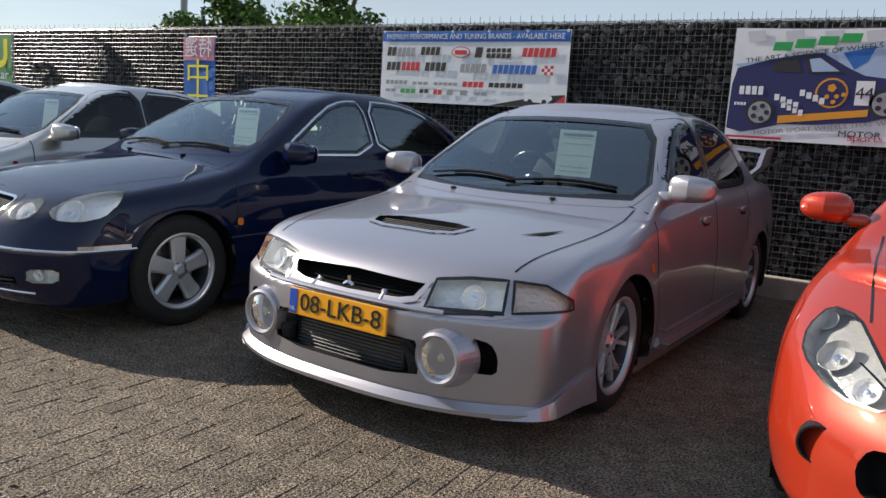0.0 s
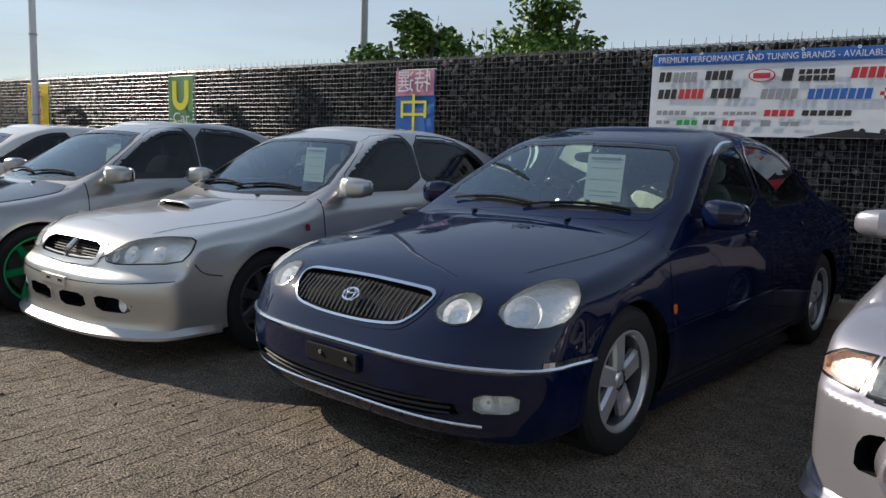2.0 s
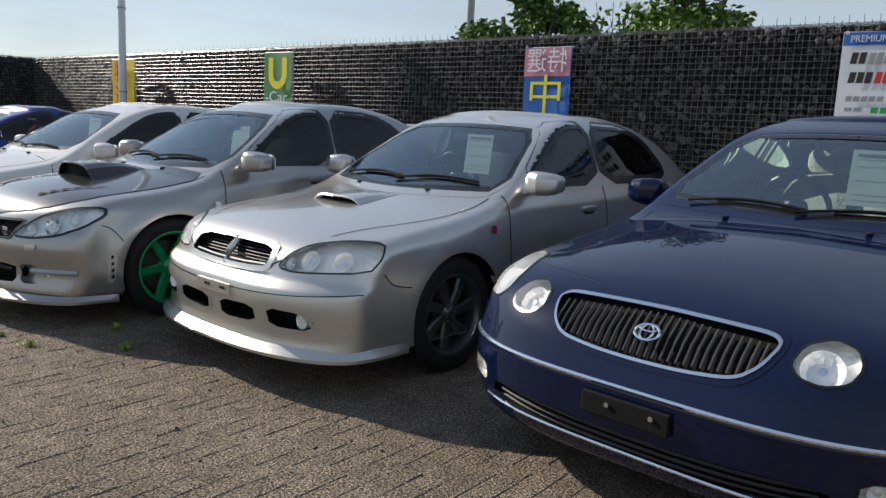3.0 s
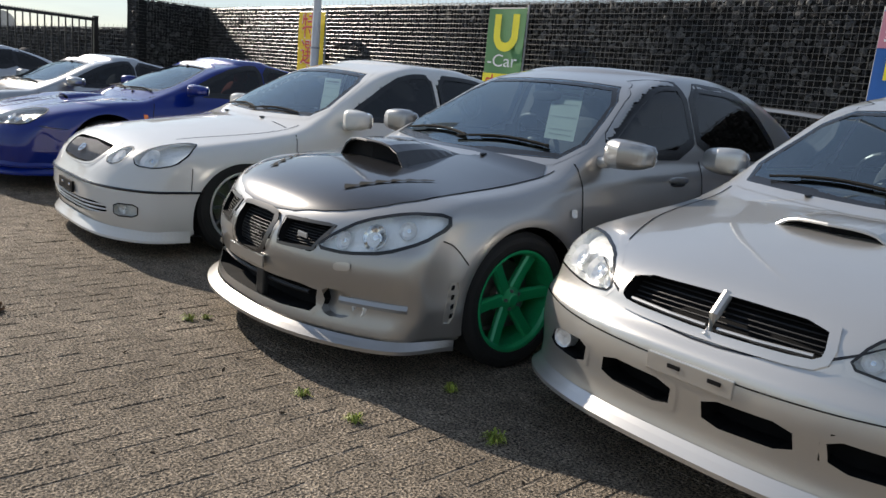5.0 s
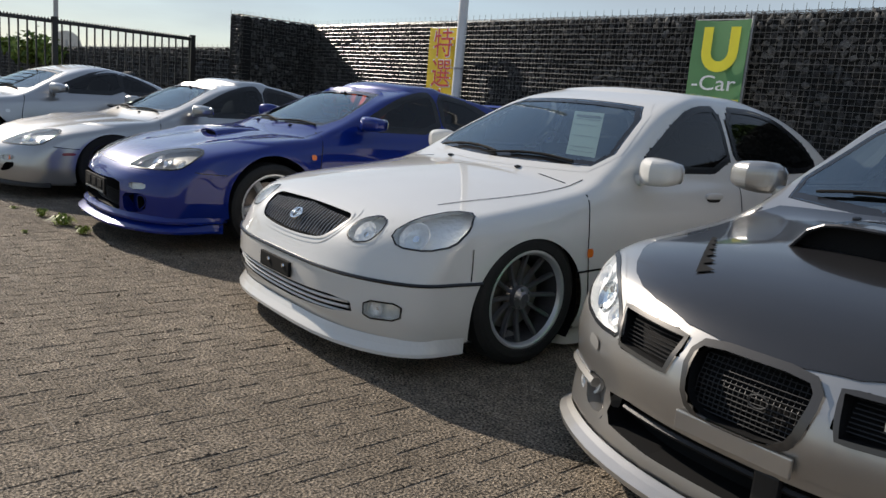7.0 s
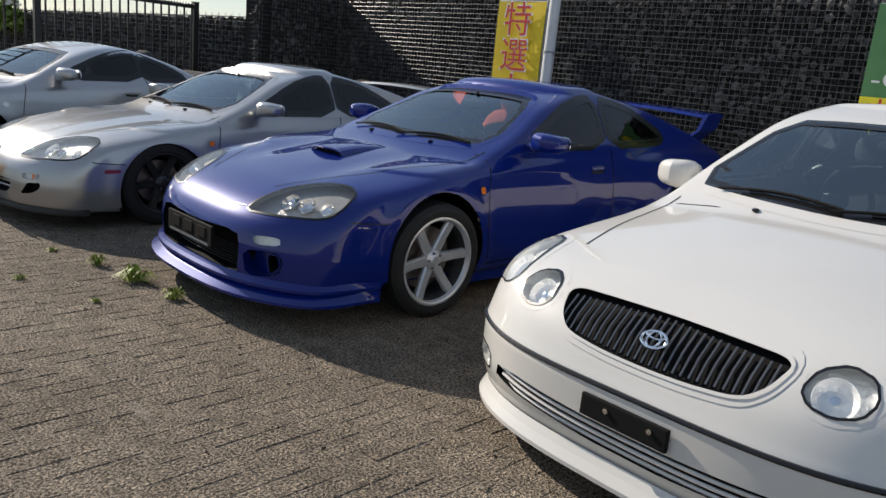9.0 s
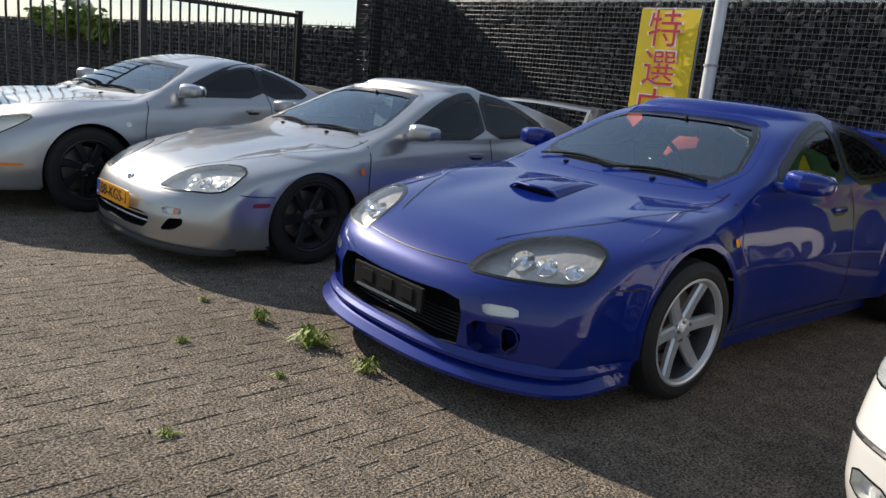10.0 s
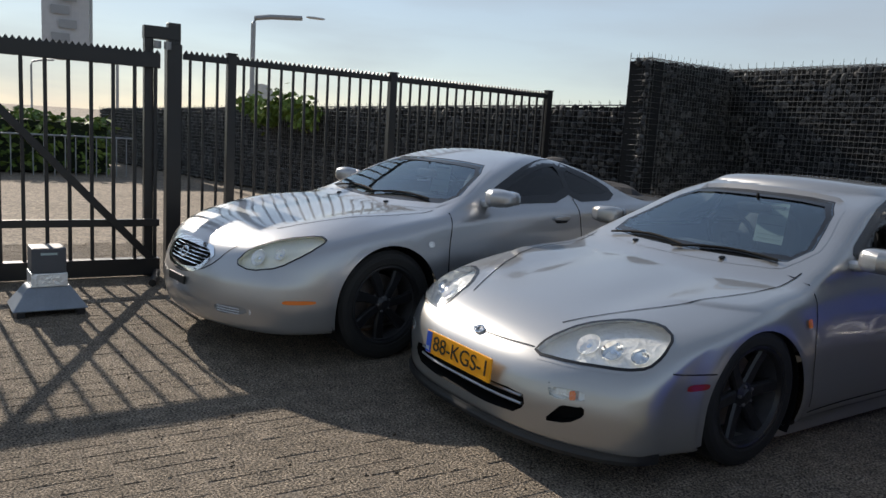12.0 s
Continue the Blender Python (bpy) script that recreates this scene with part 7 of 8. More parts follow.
def red_coupe(m):
    s = RED
    c = Car("coupe_car", "orange-red coupe with smooth rounded nose", s, m, P_RED)
    c.arches()
    c.windows(screen_of(s, 0.015), [[(1.75, 0.99), (2.7, 1.0), (2.7, 1.28), (2.4, 1.28), (2.15, 1.21)]], None, PANE_DARK)
    c.inside()
    c.mirror((0.94, 1.55, 1.0), (0.10, 0.08, 0.062), power=2.6)
    c.wipers(0.985, None)
    c.lamp([(0.55, 0.28, 0.55), (0.56, 0.34, 0.62), (0.64, 0.46, 0.69), (0.72, 0.62, 0.755), (0.82, 0.70, 0.77), (0.86, 0.62, 0.70), (0.84, 0.52, 0.63), (0.70, 0.36, 0.555)], (0.6, -1, 0.6), 0.06, LAMPDARK, LENS, [(0.74, 0.65, 0.055, LAMPDARK), (0.64, 0.60, 0.04, REFLECT), (0.80, 0.71, 0.04, LAMPDARK)], 0.024, 1)
    for sg in (1, -1):
        h = c.hole("fog_recess", [(sg * x, 0, z) for x, z in ((0.64, 0.46), (0.70, 0.49), (0.78, 0.475), (0.81, 0.42), (0.78, 0.36), (0.70, 0.345), (0.65, 0.385))], (sg * 0.8, -1, 0), 0.06, DARK, BLACK, 0.02, round_=1)
        q = c.skin.drop(np.array([[sg * 0.725, 0, 0.42]]), np.array([0, -1.0, 0]), 0.5, 1.0)[0]
        part("fog_lamp", *lathe([(0.03, 0.045), (0.0, 0.05), (0.0, 0.056), (0.05, 0.06)], 24, "y", tuple(q)), BLACK, h)
    c.front("bumper_mouth", [(-0.40, 0.36), (0.40, 0.36), (0.44, 0.27), (0.36, 0.2), (-0.36, 0.2), (-0.44, 0.27)], 0.09, DARK, rim=0.024, round_=2)
    c.finish()
    c.wheels("five", ALLOY, R=0.335, rim=0.235)
    bonnet_gap(c, (0.66, 0.70, 0.71), 0.62, 1.4, 0.3)
    c.skin.seam("bonnet_gap", [(-0.66, 0.62, 0), (-0.46, 0.32, 0), (0, 0.16, 0), (0.46, 0.32, 0), (0.66, 0.62, 0)], (0, -0.3, 1), TRIM, c.root, 0.006)
    c.sides([[(1.45, 0.28), (1.42, 0.6), (1.5, 0.94)], [(2.75, 0.28), (2.76, 0.96)]], [(2.55, 0.84)])
    return c


evo(pose(-2.05, 2.51, 0, 0, 0, -4.5))
aristo("sedan_car", "dark navy blue sedan with cream seat covers", pose(-4.575, 2.32, 0, 0, 0, -6), P_NAVY)
legacy(pose(-6.86, 2.36, 0, 0, 0, -3.5))
impreza(pose(-8.875, 1.985, 0, 0, 0, -4))
aristo("sedan_car", "pearl white lowered sedan with multi-spoke wheels", pose(-11.275, 1.965, 0, 0, 0, -3), P_WHITE, True)
supra("coupe_car", "royal blue sports coupe with bodykit and rear wing", pose(-13.975, 1.91, 0, 0, 0, -2), P_BLUE, True)
supra("coupe_car", "silver sports coupe with black wheels and yellow plate", pose(-16.47, 1.565, 0, 0, 0, 2), P_SILVER2, False)
sc_coupe(pose(-18.32, 0.70, 0, 0, 0, 8))
red_coupe(pose(0.41, 2.02, 0, 0, 0, -4))

# ---- fence and gate ----
IRON = plain("black_painted_steel", (0.010, 0.010, 0.011), 0.4, 0.0, var=0.2, bump=0.1, bscale=150)
FA, FB = Vector((-20.85, 5.46, 0)), Vector((-20.42, 1.18, 0))


def rail_box(p, q, w, h):
    """A square bar from p to q."""
    p, q = Vector(p), Vector(q)
    d = q - p
    m = d.to_track_quat("X", "Z").to_matrix().to_4x4()
    return box_bm((d.length, w, h), (0, 0, 0), 0.003, 1), Matrix.Translation((p + q) / 2) @ m


def add_rail(name, p, q, w, h, parent, mat=None):
    bm, m = rail_box(p, q, w, h)
    bmesh.ops.transform(bm, matrix=m, verts=bm.verts)
    return bm_part(name, bm, mat or IRON, parent)


def spikes(a, b, z, parent):
    """A toothed strip along the top rail."""
    n = int((b - a).length / 0.045)
    vs, fs = [], []
    d = (b - a).normalized()
    for i in range(n):
        p = a + (b - a) * (i / n)
        o = len(vs)
        for s in (-0.004, 0.004):
            off = Vector((-d.y, d.x, 0)) * s
            for k, zz in ((0, 0), (0.04, 0), (0.02, 0.03)):
                q = p + d * k + off
                vs.append((q.x, q.y, z + zz))
        fs += [(o, o + 1, o + 2), (o + 3, o + 5, o + 4), (o, o + 3, o + 4, o + 1), (o + 1, o + 4, o + 5, o + 2), (o + 2, o + 5, o + 3, o)]
    part("spike_strip", vs, fs, IRON, parent)


def fence_run(a, b, n_bars, posts):
    f = thing("metal_fence", Matrix.Identity(4), "black steel bar fence with toothed top rail", "fence")
    add_rail("top_rail", (a.x, a.y, 1.86), (b.x, b.y, 1.86), 0.04, 0.05, f)
    add_rail("bottom_rail", (a.x, a.y, 0.12), (b.x, b.y, 0.12), 0.04, 0.05, f)
    spikes(a, b, 1.885, f)
    for i in range(n_bars):
        p = a + (b - a) * ((i + 0.5) / n_bars)
        add_rail("bar", (p.x, p.y, 0.1), (p.x, p.y, 1.86), 0.022, 0.022, f)
    for k in posts:
        p = a + (b - a) * k
        add_rail("post", (p.x, p.y, 0.0), (p.x, p.y, 1.92), 0.075, 0.075, f)
        bm = box_bm((0.09, 0.09, 0.012), (p.x, p.y, 1.925), 0.003)
        bm_part("post_cap", bm, IRON, f)


fence_run(FA, FB, 36, (0.0, 0.51, 0.902))
GP = Vector((-20.42, 1.10, 0))
gp = thing("gate_post", Matrix.Identity(4), "tall black steel gate post with guide rollers", "post")
add_rail("column", (GP.x, GP.y, 0), (GP.x, GP.y, 1.95), 0.12, 0.12, gp)
add_rail("column", (GP.x, GP.y - 0.20, 0), (GP.x, GP.y - 0.20, 2.02), 0.07, 0.08, gp)
add_rail("guide_head", (GP.x, GP.y - 0.24, 2.03), (GP.x, GP.y + 0.05, 2.03), 0.10, 0.10, gp)
add_rail("guide_head", (GP.x, GP.y, 1.95), (GP.x, GP.y, 2.12), 0.10, 0.09, gp)
for dy in (-0.14, -0.06):
    part("guide_roller", *lathe([(-0.03, 0.001), (-0.03, 0.03), (0.03, 0.03), (0.03, 0.001)], 14, "z", (GP.x + 0.07, GP.y + dy, 1.93)), ALLOY_GREY, gp)
part("roller_shoe", *tube([(GP.x + 0.5, GP.y - 0.25, 0.03), (GP.x + 0.15, GP.y - 0.15, 0.05)], 0.03, 8), IRON, gp)
ga, gb = Vector((-20.36, 0.98, 0)), Vector((-20.20, -5.2, 0))
gate = thing("sliding_gate", Matrix.Identity(4), "closed black steel sliding gate with diagonal braces", "gate")
add_rail("top_rail", (ga.x, ga.y, 1.80), (gb.x, gb.y, 1.80), 0.06, 0.12, gate)
add_rail("middle_rail", (ga.x, ga.y, 0.46), (gb.x, gb.y, 0.46), 0.05, 0.06, gate)
add_rail("bottom_beam", (ga.x, ga.y, 0.09), (gb.x, gb.y, 0.09), 0.10, 0.14, gate)
spikes(ga, gb, 1.86, gate)
for i in range(38):
    p = ga + (gb - ga) * ((i + 0.2) / 38)
    add_rail("bar", (p.x, p.y, 0.15), (p.x, p.y, 1.76), 0.028, 0.028, gate)
for k0, k1, z0, z1 in ((0.01, 0.25, 0.15, 1.95), (0.5, 0.26, 0.15, 1.75)):
    p, q = ga + (gb - ga) * k0, ga + (gb - ga) * k1
    add_rail("brace", (p.x + 0.02, p.y, z0), (q.x + 0.02, q.y, min(z1, 1.76)), 0.05, 0.06, gate)

# motor box standing in front of the gate
BLUEGREY = plain("grey_painted_steel", (0.22, 0.25, 0.29), 0.5, 0.2, var=0.15)
mb = thing("gate_motor", pose(-19.32, 0.06, 0, 0, 0, 4), "grey gate motor on a folded steel foot", "gate motor")
bm = box_bm((0.34, 0.46, 0.15), (0, 0, 0.115), 0.006, 1, taper=0.55)
bm_part("foot", bm, BLUEGREY, mb)
bm = box_bm((0.22, 0.22, 0.09), (0, 0, 0.235), 0.006)
bm_part("lower_case", bm, LAMPGREY, mb)
bm = box_bm((0.20, 0.21, 0.17), (0, 0, 0.365), 0.012, 2)
case = bm_part("upper_case", bm, plain("dark_grey_case", (0.07, 0.075, 0.085), 0.5), mb)
bm = box_bm((0.004, 0.10, 0.014), (0.103, 0, 0.41), 0)
bm_part("case_print", bm, PAPER, case)
for y in (-0.2, 0.2):
    part("anchor_bolt", *tube([(0.12, y, 0.0), (0.12, y, 0.06)], 0.012, 8), ALLOY_GREY, mb)
    bm = box_bm((0.34, 0.05, 0.04), (0, y * 0.9, 0.02), 0.004)
    bm_part("foot_bar", bm, IRON, mb)

# ---- poles ----
POLE = plain("white_painted_pole", (0.62, 0.63, 0.63), 0.45, 0.1, var=0.08)
GALV = plain("galvanised_pole", (0.33, 0.34, 0.35), 0.5, 0.5, var=0.1)


def pole(x, y, h, r0, r1, mat, label, band=None):
    o = thing("pole", pose(x, y, 0), label, "pole")
    part("shaft", *lathe([(0.0, r0), (h * 0.5, (r0 + r1) / 2), (h, r1), (h + 0.01, 0.001)], 20, "z"), mat, o)
    for z in band or ():
        part("clamp", *lathe([(z - 0.012, r0 + 0.006), (z + 0.012, r0 + 0.006)], 20, "z"), GALV, o)
    return o


p1 = pole(-15.25, 6.52, 5.2, 0.062, 0.05, POLE, "white tapered flag pole standing before the wall", (1.62, 2.9))
ring = [(0.11 * math.cos(a), 0.11 * math.sin(a), 3.5) for a in np.linspace(0, 2 * math.pi, 20, endpoint=False)]
part("hoop", *tube(ring, 0.012, 6, True), POLE, p1)
pole(-10.25, 8.9, 8.0, 0.06, 0.05, GALV, "grey steel pole behind the wall")


def street_lamp(x, y, h, dy, r=0.08):
    o = thing("street_lamp", pose(x, y, 0), "grey steel street lamp with a curved arm", "street lamp")
    part("shaft", *tube([(0, 0, -0.1), (0, 0, h * 0.5), (0, 0, h - 0.35), (0, 0.08 * dy / abs(dy), h - 0.12), (0, dy * 0.2, h), (0, dy * 0.6, h + 0.12)], r, 8), GALV, o)
    v, f = superblob((0.12, 0.42, 0.05), 3, 8)
    part("lamp_head", [(a, b + dy * 0.78, c + h + 0.2) for a, b, c in v], f, LAMPDARK, o)


street_lamp(-45.0, 9.35, 5.5, 3.4, 0.10)
street_lamp(-60.0, 6.4, 4.4, 2.4, 0.08)
street_lamp(-75.0, 3.0, 4.4, 2.4, 0.07)
sign = thing("round_sign", pose(-45.5, 9.9, 0), "dark back of a round road sign on a post", "road sign")
part("post", *tube([(0, 0, -0.1), (0, 0, 2.4)], 0.05, 8), GALV, sign)
part("disc", *lathe([(-0.02, 0.001), (-0.02, 0.62), (0.02, 0.62), (0.02, 0.001)], 28, "x", (0, 0, 2.2)), LAMPDARK, sign)


# ---- flags and banners ----
def sheet(name, p0, p1, z0, z1, mat, parent=None, sag=0.02, nu=14, nv=14, off=0.0, label=""):
    """A hung cloth from p0 to p1, slightly rippled."""
    a, b = Vector((*p0, 0)), Vector((*p1, 0))
    n = Vector((b - a).to_tuple()).cross(Vector((0, 0, 1))).normalized()
    vs, fs = [], []
    for j in range(nv + 1):
        for i in range(nu + 1):
            u, v = i / nu, j / nv
            q = a + (b - a) * u
            w = sag * (math.sin(5 * u + 3 * v) * 0.5 + math.sin(9 * v + 2 * u) * 0.3) + off
            vs.append((q.x + n.x * w, q.y + n.y * w, z0 + (z1 - z0) * v - (0.012 * math.sin(math.pi * u) * v)))
    for j in range(nv):
        for i in range(nu):
            k = j * (nu + 1) + i
            fs.append((k, k + 1, k + nu + 2, k + nu + 1))
    return part(name, vs, fs, mat, parent, label)


def cloth(name, col, rough=0.6):
    return plain(name, col, rough, var=0.06, bump=0.05, bscale=200)


C_WHITE, C_BLUE, C_YEL, C_RED, C_GREEN = cloth("white_vinyl", (0.74, 0.76, 0.78), 0.4), cloth("blue_vinyl", (0.02, 0.13, 0.45)), cloth("yellow_cloth", (0.80, 0.58, 0.02)), cloth("red_print", (0.55, 0.03, 0.04)), cloth("green_cloth", (0.10, 0.26, 0.10))
C_SILVER = cloth("pale_grey_print", (0.55, 0.57, 0.60), 0.4)
C_BLACK, C_GREY, C_NAVY, C_ORANGE = cloth("black_print", (0.02, 0.02, 0.022)), cloth("grey_print", (0.30, 0.31, 0.33)), cloth("navy_print", (0.015, 0.02, 0.10)), cloth("orange_print", (0.7, 0.3, 0.02))
C_PINK, C_LIME, C_LGREEN, C_SKY = cloth("pink_cloth", (0.55, 0.22, 0.30)), cloth("yellow_print", (0.78, 0.70, 0.03)), cloth("bright_green_print", (0.02, 0.34, 0.08)), cloth("pale_blue_print", (0.35, 0.47, 0.65))
UP = Matrix.Rotation(math.pi / 2, 4, "X")


def flat(name, pts, y, mat, parent):
    """A printed shape on a banner, in the (x, z) plane."""
    return part(name, [(x, y, z) for x, z in pts], [tuple(range(len(pts)))], mat, parent)


def rect(x0, z0, x1, z1, lean=0.0):
    return [(x0, z0), (x1, z0), (x1 + lean, z1), (x0 + lean, z1)]


def disc(x, z, r, n=20, k=1.0):
    return [(x + r * k * math.cos(a), z + r * math.sin(a)) for a in np.linspace(0, 2 * math.pi, n, endpoint=False)]


def banner_flag(x0, x1, zt, y, mat, label, pole_x):
    f = thing("nobori_flag", Matrix.Identity(4), label, "flag")
    part("flag_pole", *tube([(pole_x, y + 0.02, 0.15), (pole_x, y + 0.02, zt + 0.03)], 0.012, 8), GALV, f)
    part("cross_bar", *tube([(pole_x, y + 0.03, zt), (x1 if pole_x == x0 else x0, y + 0.02, zt)], 0.008, 6), GALV, f)
    sheet("cloth", (x0, y), (x1, y), zt - 1.55, zt, mat, f, 0.012, off=-0.0)
    return f


f1 = banner_flag(-8.05, -7.50, 2.15, 6.985, C_BLUE, "blue and pink sales flag with yellow lettering", -8.05)
flat("pink_panel", rect(-8.045, 1.86, -7.505, 2.14), 6.965, C_PINK, f1)
text_mesh("flag_text", "\u7279\u9078", 0.26, C_WHITE, f1, Matrix.Translation((-7.775, 6.955, 2.0)) @ UP @ Matrix.Diagonal((-1, 1, 1, 1)), width=0.46)
text_mesh("flag_text", "\u4e2d", 0.40, C_LIME, f1, Matrix.Translation((-7.775, 6.955, 1.66)) @ UP, width=0.36)
text_mesh("flag_text", "\u53e4", 0.40, C_LIME, f1, Matrix.Translation((-7.775, 6.955, 1.30)) @ UP, width=0.36)
f2 = banner_flag(-12.33, -11.75, 2.20, 6.985, C_GREEN, "green and yellow used car flag", -11.75)
uu = []
for a in np.linspace(math.pi, 2 * math.pi, 16):
    uu.append((-12.02 + 0.19 * math.cos(a), 1.90 + 0.19 * math.sin(a)))
part("flag_letter", [(x, 6.96, z) for x, z in [(-12.21, 2.13)] + uu + [(-11.83, 2.13), (-11.93, 2.13)] + [(-12.02 + 0.09 * math.cos(a), 1.90 + 0.09 * math.sin(a)) for a in np.linspace(2 * math.pi, math.pi, 12)] + [(-12.11, 2.13)]], [tuple(range(32))], C_LIME, f2)
text_mesh("flag_text", "-Car", 0.2, C_WHITE, f2, Matrix.Translation((-12.03, 6.952, 1.60)) @ UP, width=0.46)
flat("yellow_panel", rect(-12.325, 0.70, -11.755, 1.46), 6.96, C_LIME, f2)
text_mesh("flag_text", "\u4e2d\u53e4", 0.24, C_RED, f2, Matrix.Translation((-12.03, 6.952, 1.32)) @ UP, width=0.46)
f3 = banner_flag(-16.42, -15.72, 2.18, 6.985, C_YEL, "yellow sales flag with large red lettering", -15.72)
for ch, z in (("\u7279", 1.95), ("\u9078", 1.55), ("\u4e2d", 1.15)):
    text_mesh("flag_text_edge", ch, 0.43, C_WHITE, f3, Matrix.Translation((-16.09, 6.955, z)) @ UP, width=0.42)
    text_mesh("flag_text", ch, 0.40, C_RED, f3, Matrix.Translation((-16.09, 6.948, z)) @ UP, width=0.38)

b1 = thing("sponsor_banner", Matrix.Identity(4), "white vinyl banner with blue heading and rows of logos", "banner")
BY = 7.055
sheet("vinyl", (-5.07, BY), (-2.93, BY), 1.47, 2.205, C_WHITE, b1, 0.004)
flat("heading_band", rect(-5.065, 2.095, -2.935, 2.198), BY - 0.008, C_BLUE, b1)
text_mesh("heading_text", "PREMIUM PERFORMANCE AND TUNING BRANDS - AVAILABLE HERE", 0.075, C_WHITE, b1, Matrix.Translation((-4.0, BY - 0.012, 2.143)) @ UP, width=2.02)
LOGOS = [(-5.0, 1.95, 0.12, 0.09, C_BLACK), (-4.87, 1.95, 0.22, 0.085, C_GREY), (-4.58, 1.96, 0.24, 0.08, C_BLACK), (-3.94, 1.94, 0.10, 0.10, C_BLACK), (-3.81, 1.99, 0.28, 0.04, C_BLACK), (-3.81, 1.935, 0.28, 0.045, C_BLACK),
         (-3.42, 1.95, 0.36, 0.085, C_RED), (-5.0, 1.80, 0.18, 0.085, C_BLACK), (-4.81, 1.80, 0.23, 0.085, C_RED), (-4.52, 1.80, 0.26, 0.085, C_BLACK), (-4.10, 1.79, 0.30, 0.085, C_GREY),
         (-3.73, 1.785, 0.48, 0.085, C_BLUE), (-5.0, 1.655, 0.28, 0.04, C_GREY), (-4.66, 1.655, 0.2, 0.03, C_GREY), (-4.40, 1.655, 0.29, 0.03, C_GREY), (-4.06, 1.645, 0.25, 0.055, C_RED), (-3.76, 1.65, 0.38, 0.045, C_BLACK),
         (-5.0, 1.575, 0.14, 0.03, C_GREY), (-4.81, 1.565, 0.2, 0.045, C_LGREEN), (-4.57, 1.57, 0.12, 0.04, C_BLACK), (-4.40, 1.56, 0.11, 0.05, C_RED), (-4.24, 1.56, 0.09, 0.05, C_GREY), (-4.08, 1.56, 0.1, 0.05, C_GREY), (-3.92, 1.565, 0.16, 0.035, C_GREY)]
for x, z, w, h, mt in LOGOS:
    n = max(1, int(w / 0.055))
    for i in range(n):
        flat("logo_bar", rect(x + w * i / n, z, x + w * (i + 0.8) / n, z + h, h * 0.15), BY - 0.012, mt, b1)
flat("logo_oval", disc(-4.10, 1.99, 0.055, 24, 2.0), BY - 0.010, C_RED, b1)
flat("logo_oval", disc(-4.10, 1.99, 0.047, 24, 2.1), BY - 0.012, C_WHITE, b1)
flat("logo_bar", rect(-4.17, 1.965, -4.03, 2.01), BY - 0.014, C_RED, b1)
for i in range(4):
    for j in range(3):
        flat("chequer", rect(-3.20 + 0.03 * i, 1.78 + 0.03 * j, -3.17 + 0.03 * i, 1.81 + 0.03 * j), BY - 0.013, C_RED if (i + j) % 2 else C_WHITE, b1)
flat("corner_black", [(-3.75, 1.472), (-3.05, 1.472), (-2.937, 1.60), (-3.2, 1.58)], BY - 0.011, C_BLACK, b1)
flat("corner_red", [(-3.10, 1.472), (-2.937, 1.472), (-2.937, 1.60)], BY - 0.013, C_RED, b1)
flat("printed_car", [(-3.36, 1.53), (-3.12, 1.51), (-3.06, 1.56), (-3.12, 1.62), (-3.25, 1.63), (-3.36, 1.59)], BY - 0.014, C_WHITE, b1)
for x in (-3.30, -3.15):
    flat("printed_wheel", disc(x, 1.525, 0.025), BY - 0.016, C_BLACK, b1)
for x in np.linspace(-5.04, -2.96, 6):
    part("eyelet", *lathe([(-0.004, 0.008), (-0.004, 0.014), (0.004, 0.014)], 12, "y", (float(x), BY - 0.008, 2.195)), CHROME, b1)

b2 = thing("race_car_banner", Matrix.Identity(4), "vinyl banner printed with a dark blue racing car", "banner")
X0, X1 = -1.46, 0.12
sheet("vinyl", (X0, BY), (X1, BY), 1.285, 2.205, C_WHITE, b2, 0.005)


def print_at(u, v):
    """A place on the banner, from thirds of a centimetre across and down its face."""
    return X0 + u * 0.00153, 2.205 - v * 0.00153


flat("printed_sky", [print_at(*q) for q in ((10, 195), (430, 135), (650, 95), (1030, 65), (1030, 430), (600, 490))], BY - 0.008, C_SKY, b2)
for q in (((540, 130), (690, 95), (660, 170), (600, 215)), ((800, 95), (930, 85), (850, 190), (760, 230)), ((900, 240), (1030, 180), (1030, 300), (930, 330))):
    flat("printed_chequer", [print_at(*p) for p in q], BY - 0.009, C_BLUE, b2)
for k in range(5):
    flat("pale_chequer", [print_at(*p) for p in ((60 + 190 * k, 20), (150 + 190 * k, 12), (165 + 190 * k, 70), (75 + 190 * k, 80))], BY - 0.007, C_SILVER, b2)
flat("printed_car", [print_at(*q) for q in ((4, 540), (10, 300), (30, 215), (200, 165), (350, 140), (445, 130), (590, 215), (655, 245), (790, 262), (830, 320), (820, 440), (690, 480), (450, 505), (280, 510), (160, 545), (80, 560))], BY - 0.011, C_NAVY, b2)
flat("printed_window", [print_at(*q) for q in ((205, 230), (225, 180), (330, 155), (355, 235))], BY - 0.013, C_BLACK, b2)
flat("printed_window", [print_at(*q) for q in ((365, 150), (440, 148), (560, 235), (390, 240))], BY - 0.013, C_BLACK, b2)
flat("printed_window", [print_at(*q) for q in ((385, 165), (435, 158), (535, 225), (405, 230))], BY - 0.0145, C_SKY, b2)
flat("printed_sill", [print_at(*q) for q in ((265, 505), (265, 465), (690, 415), (690, 450))], BY - 0.013, C_ORANGE, b2)
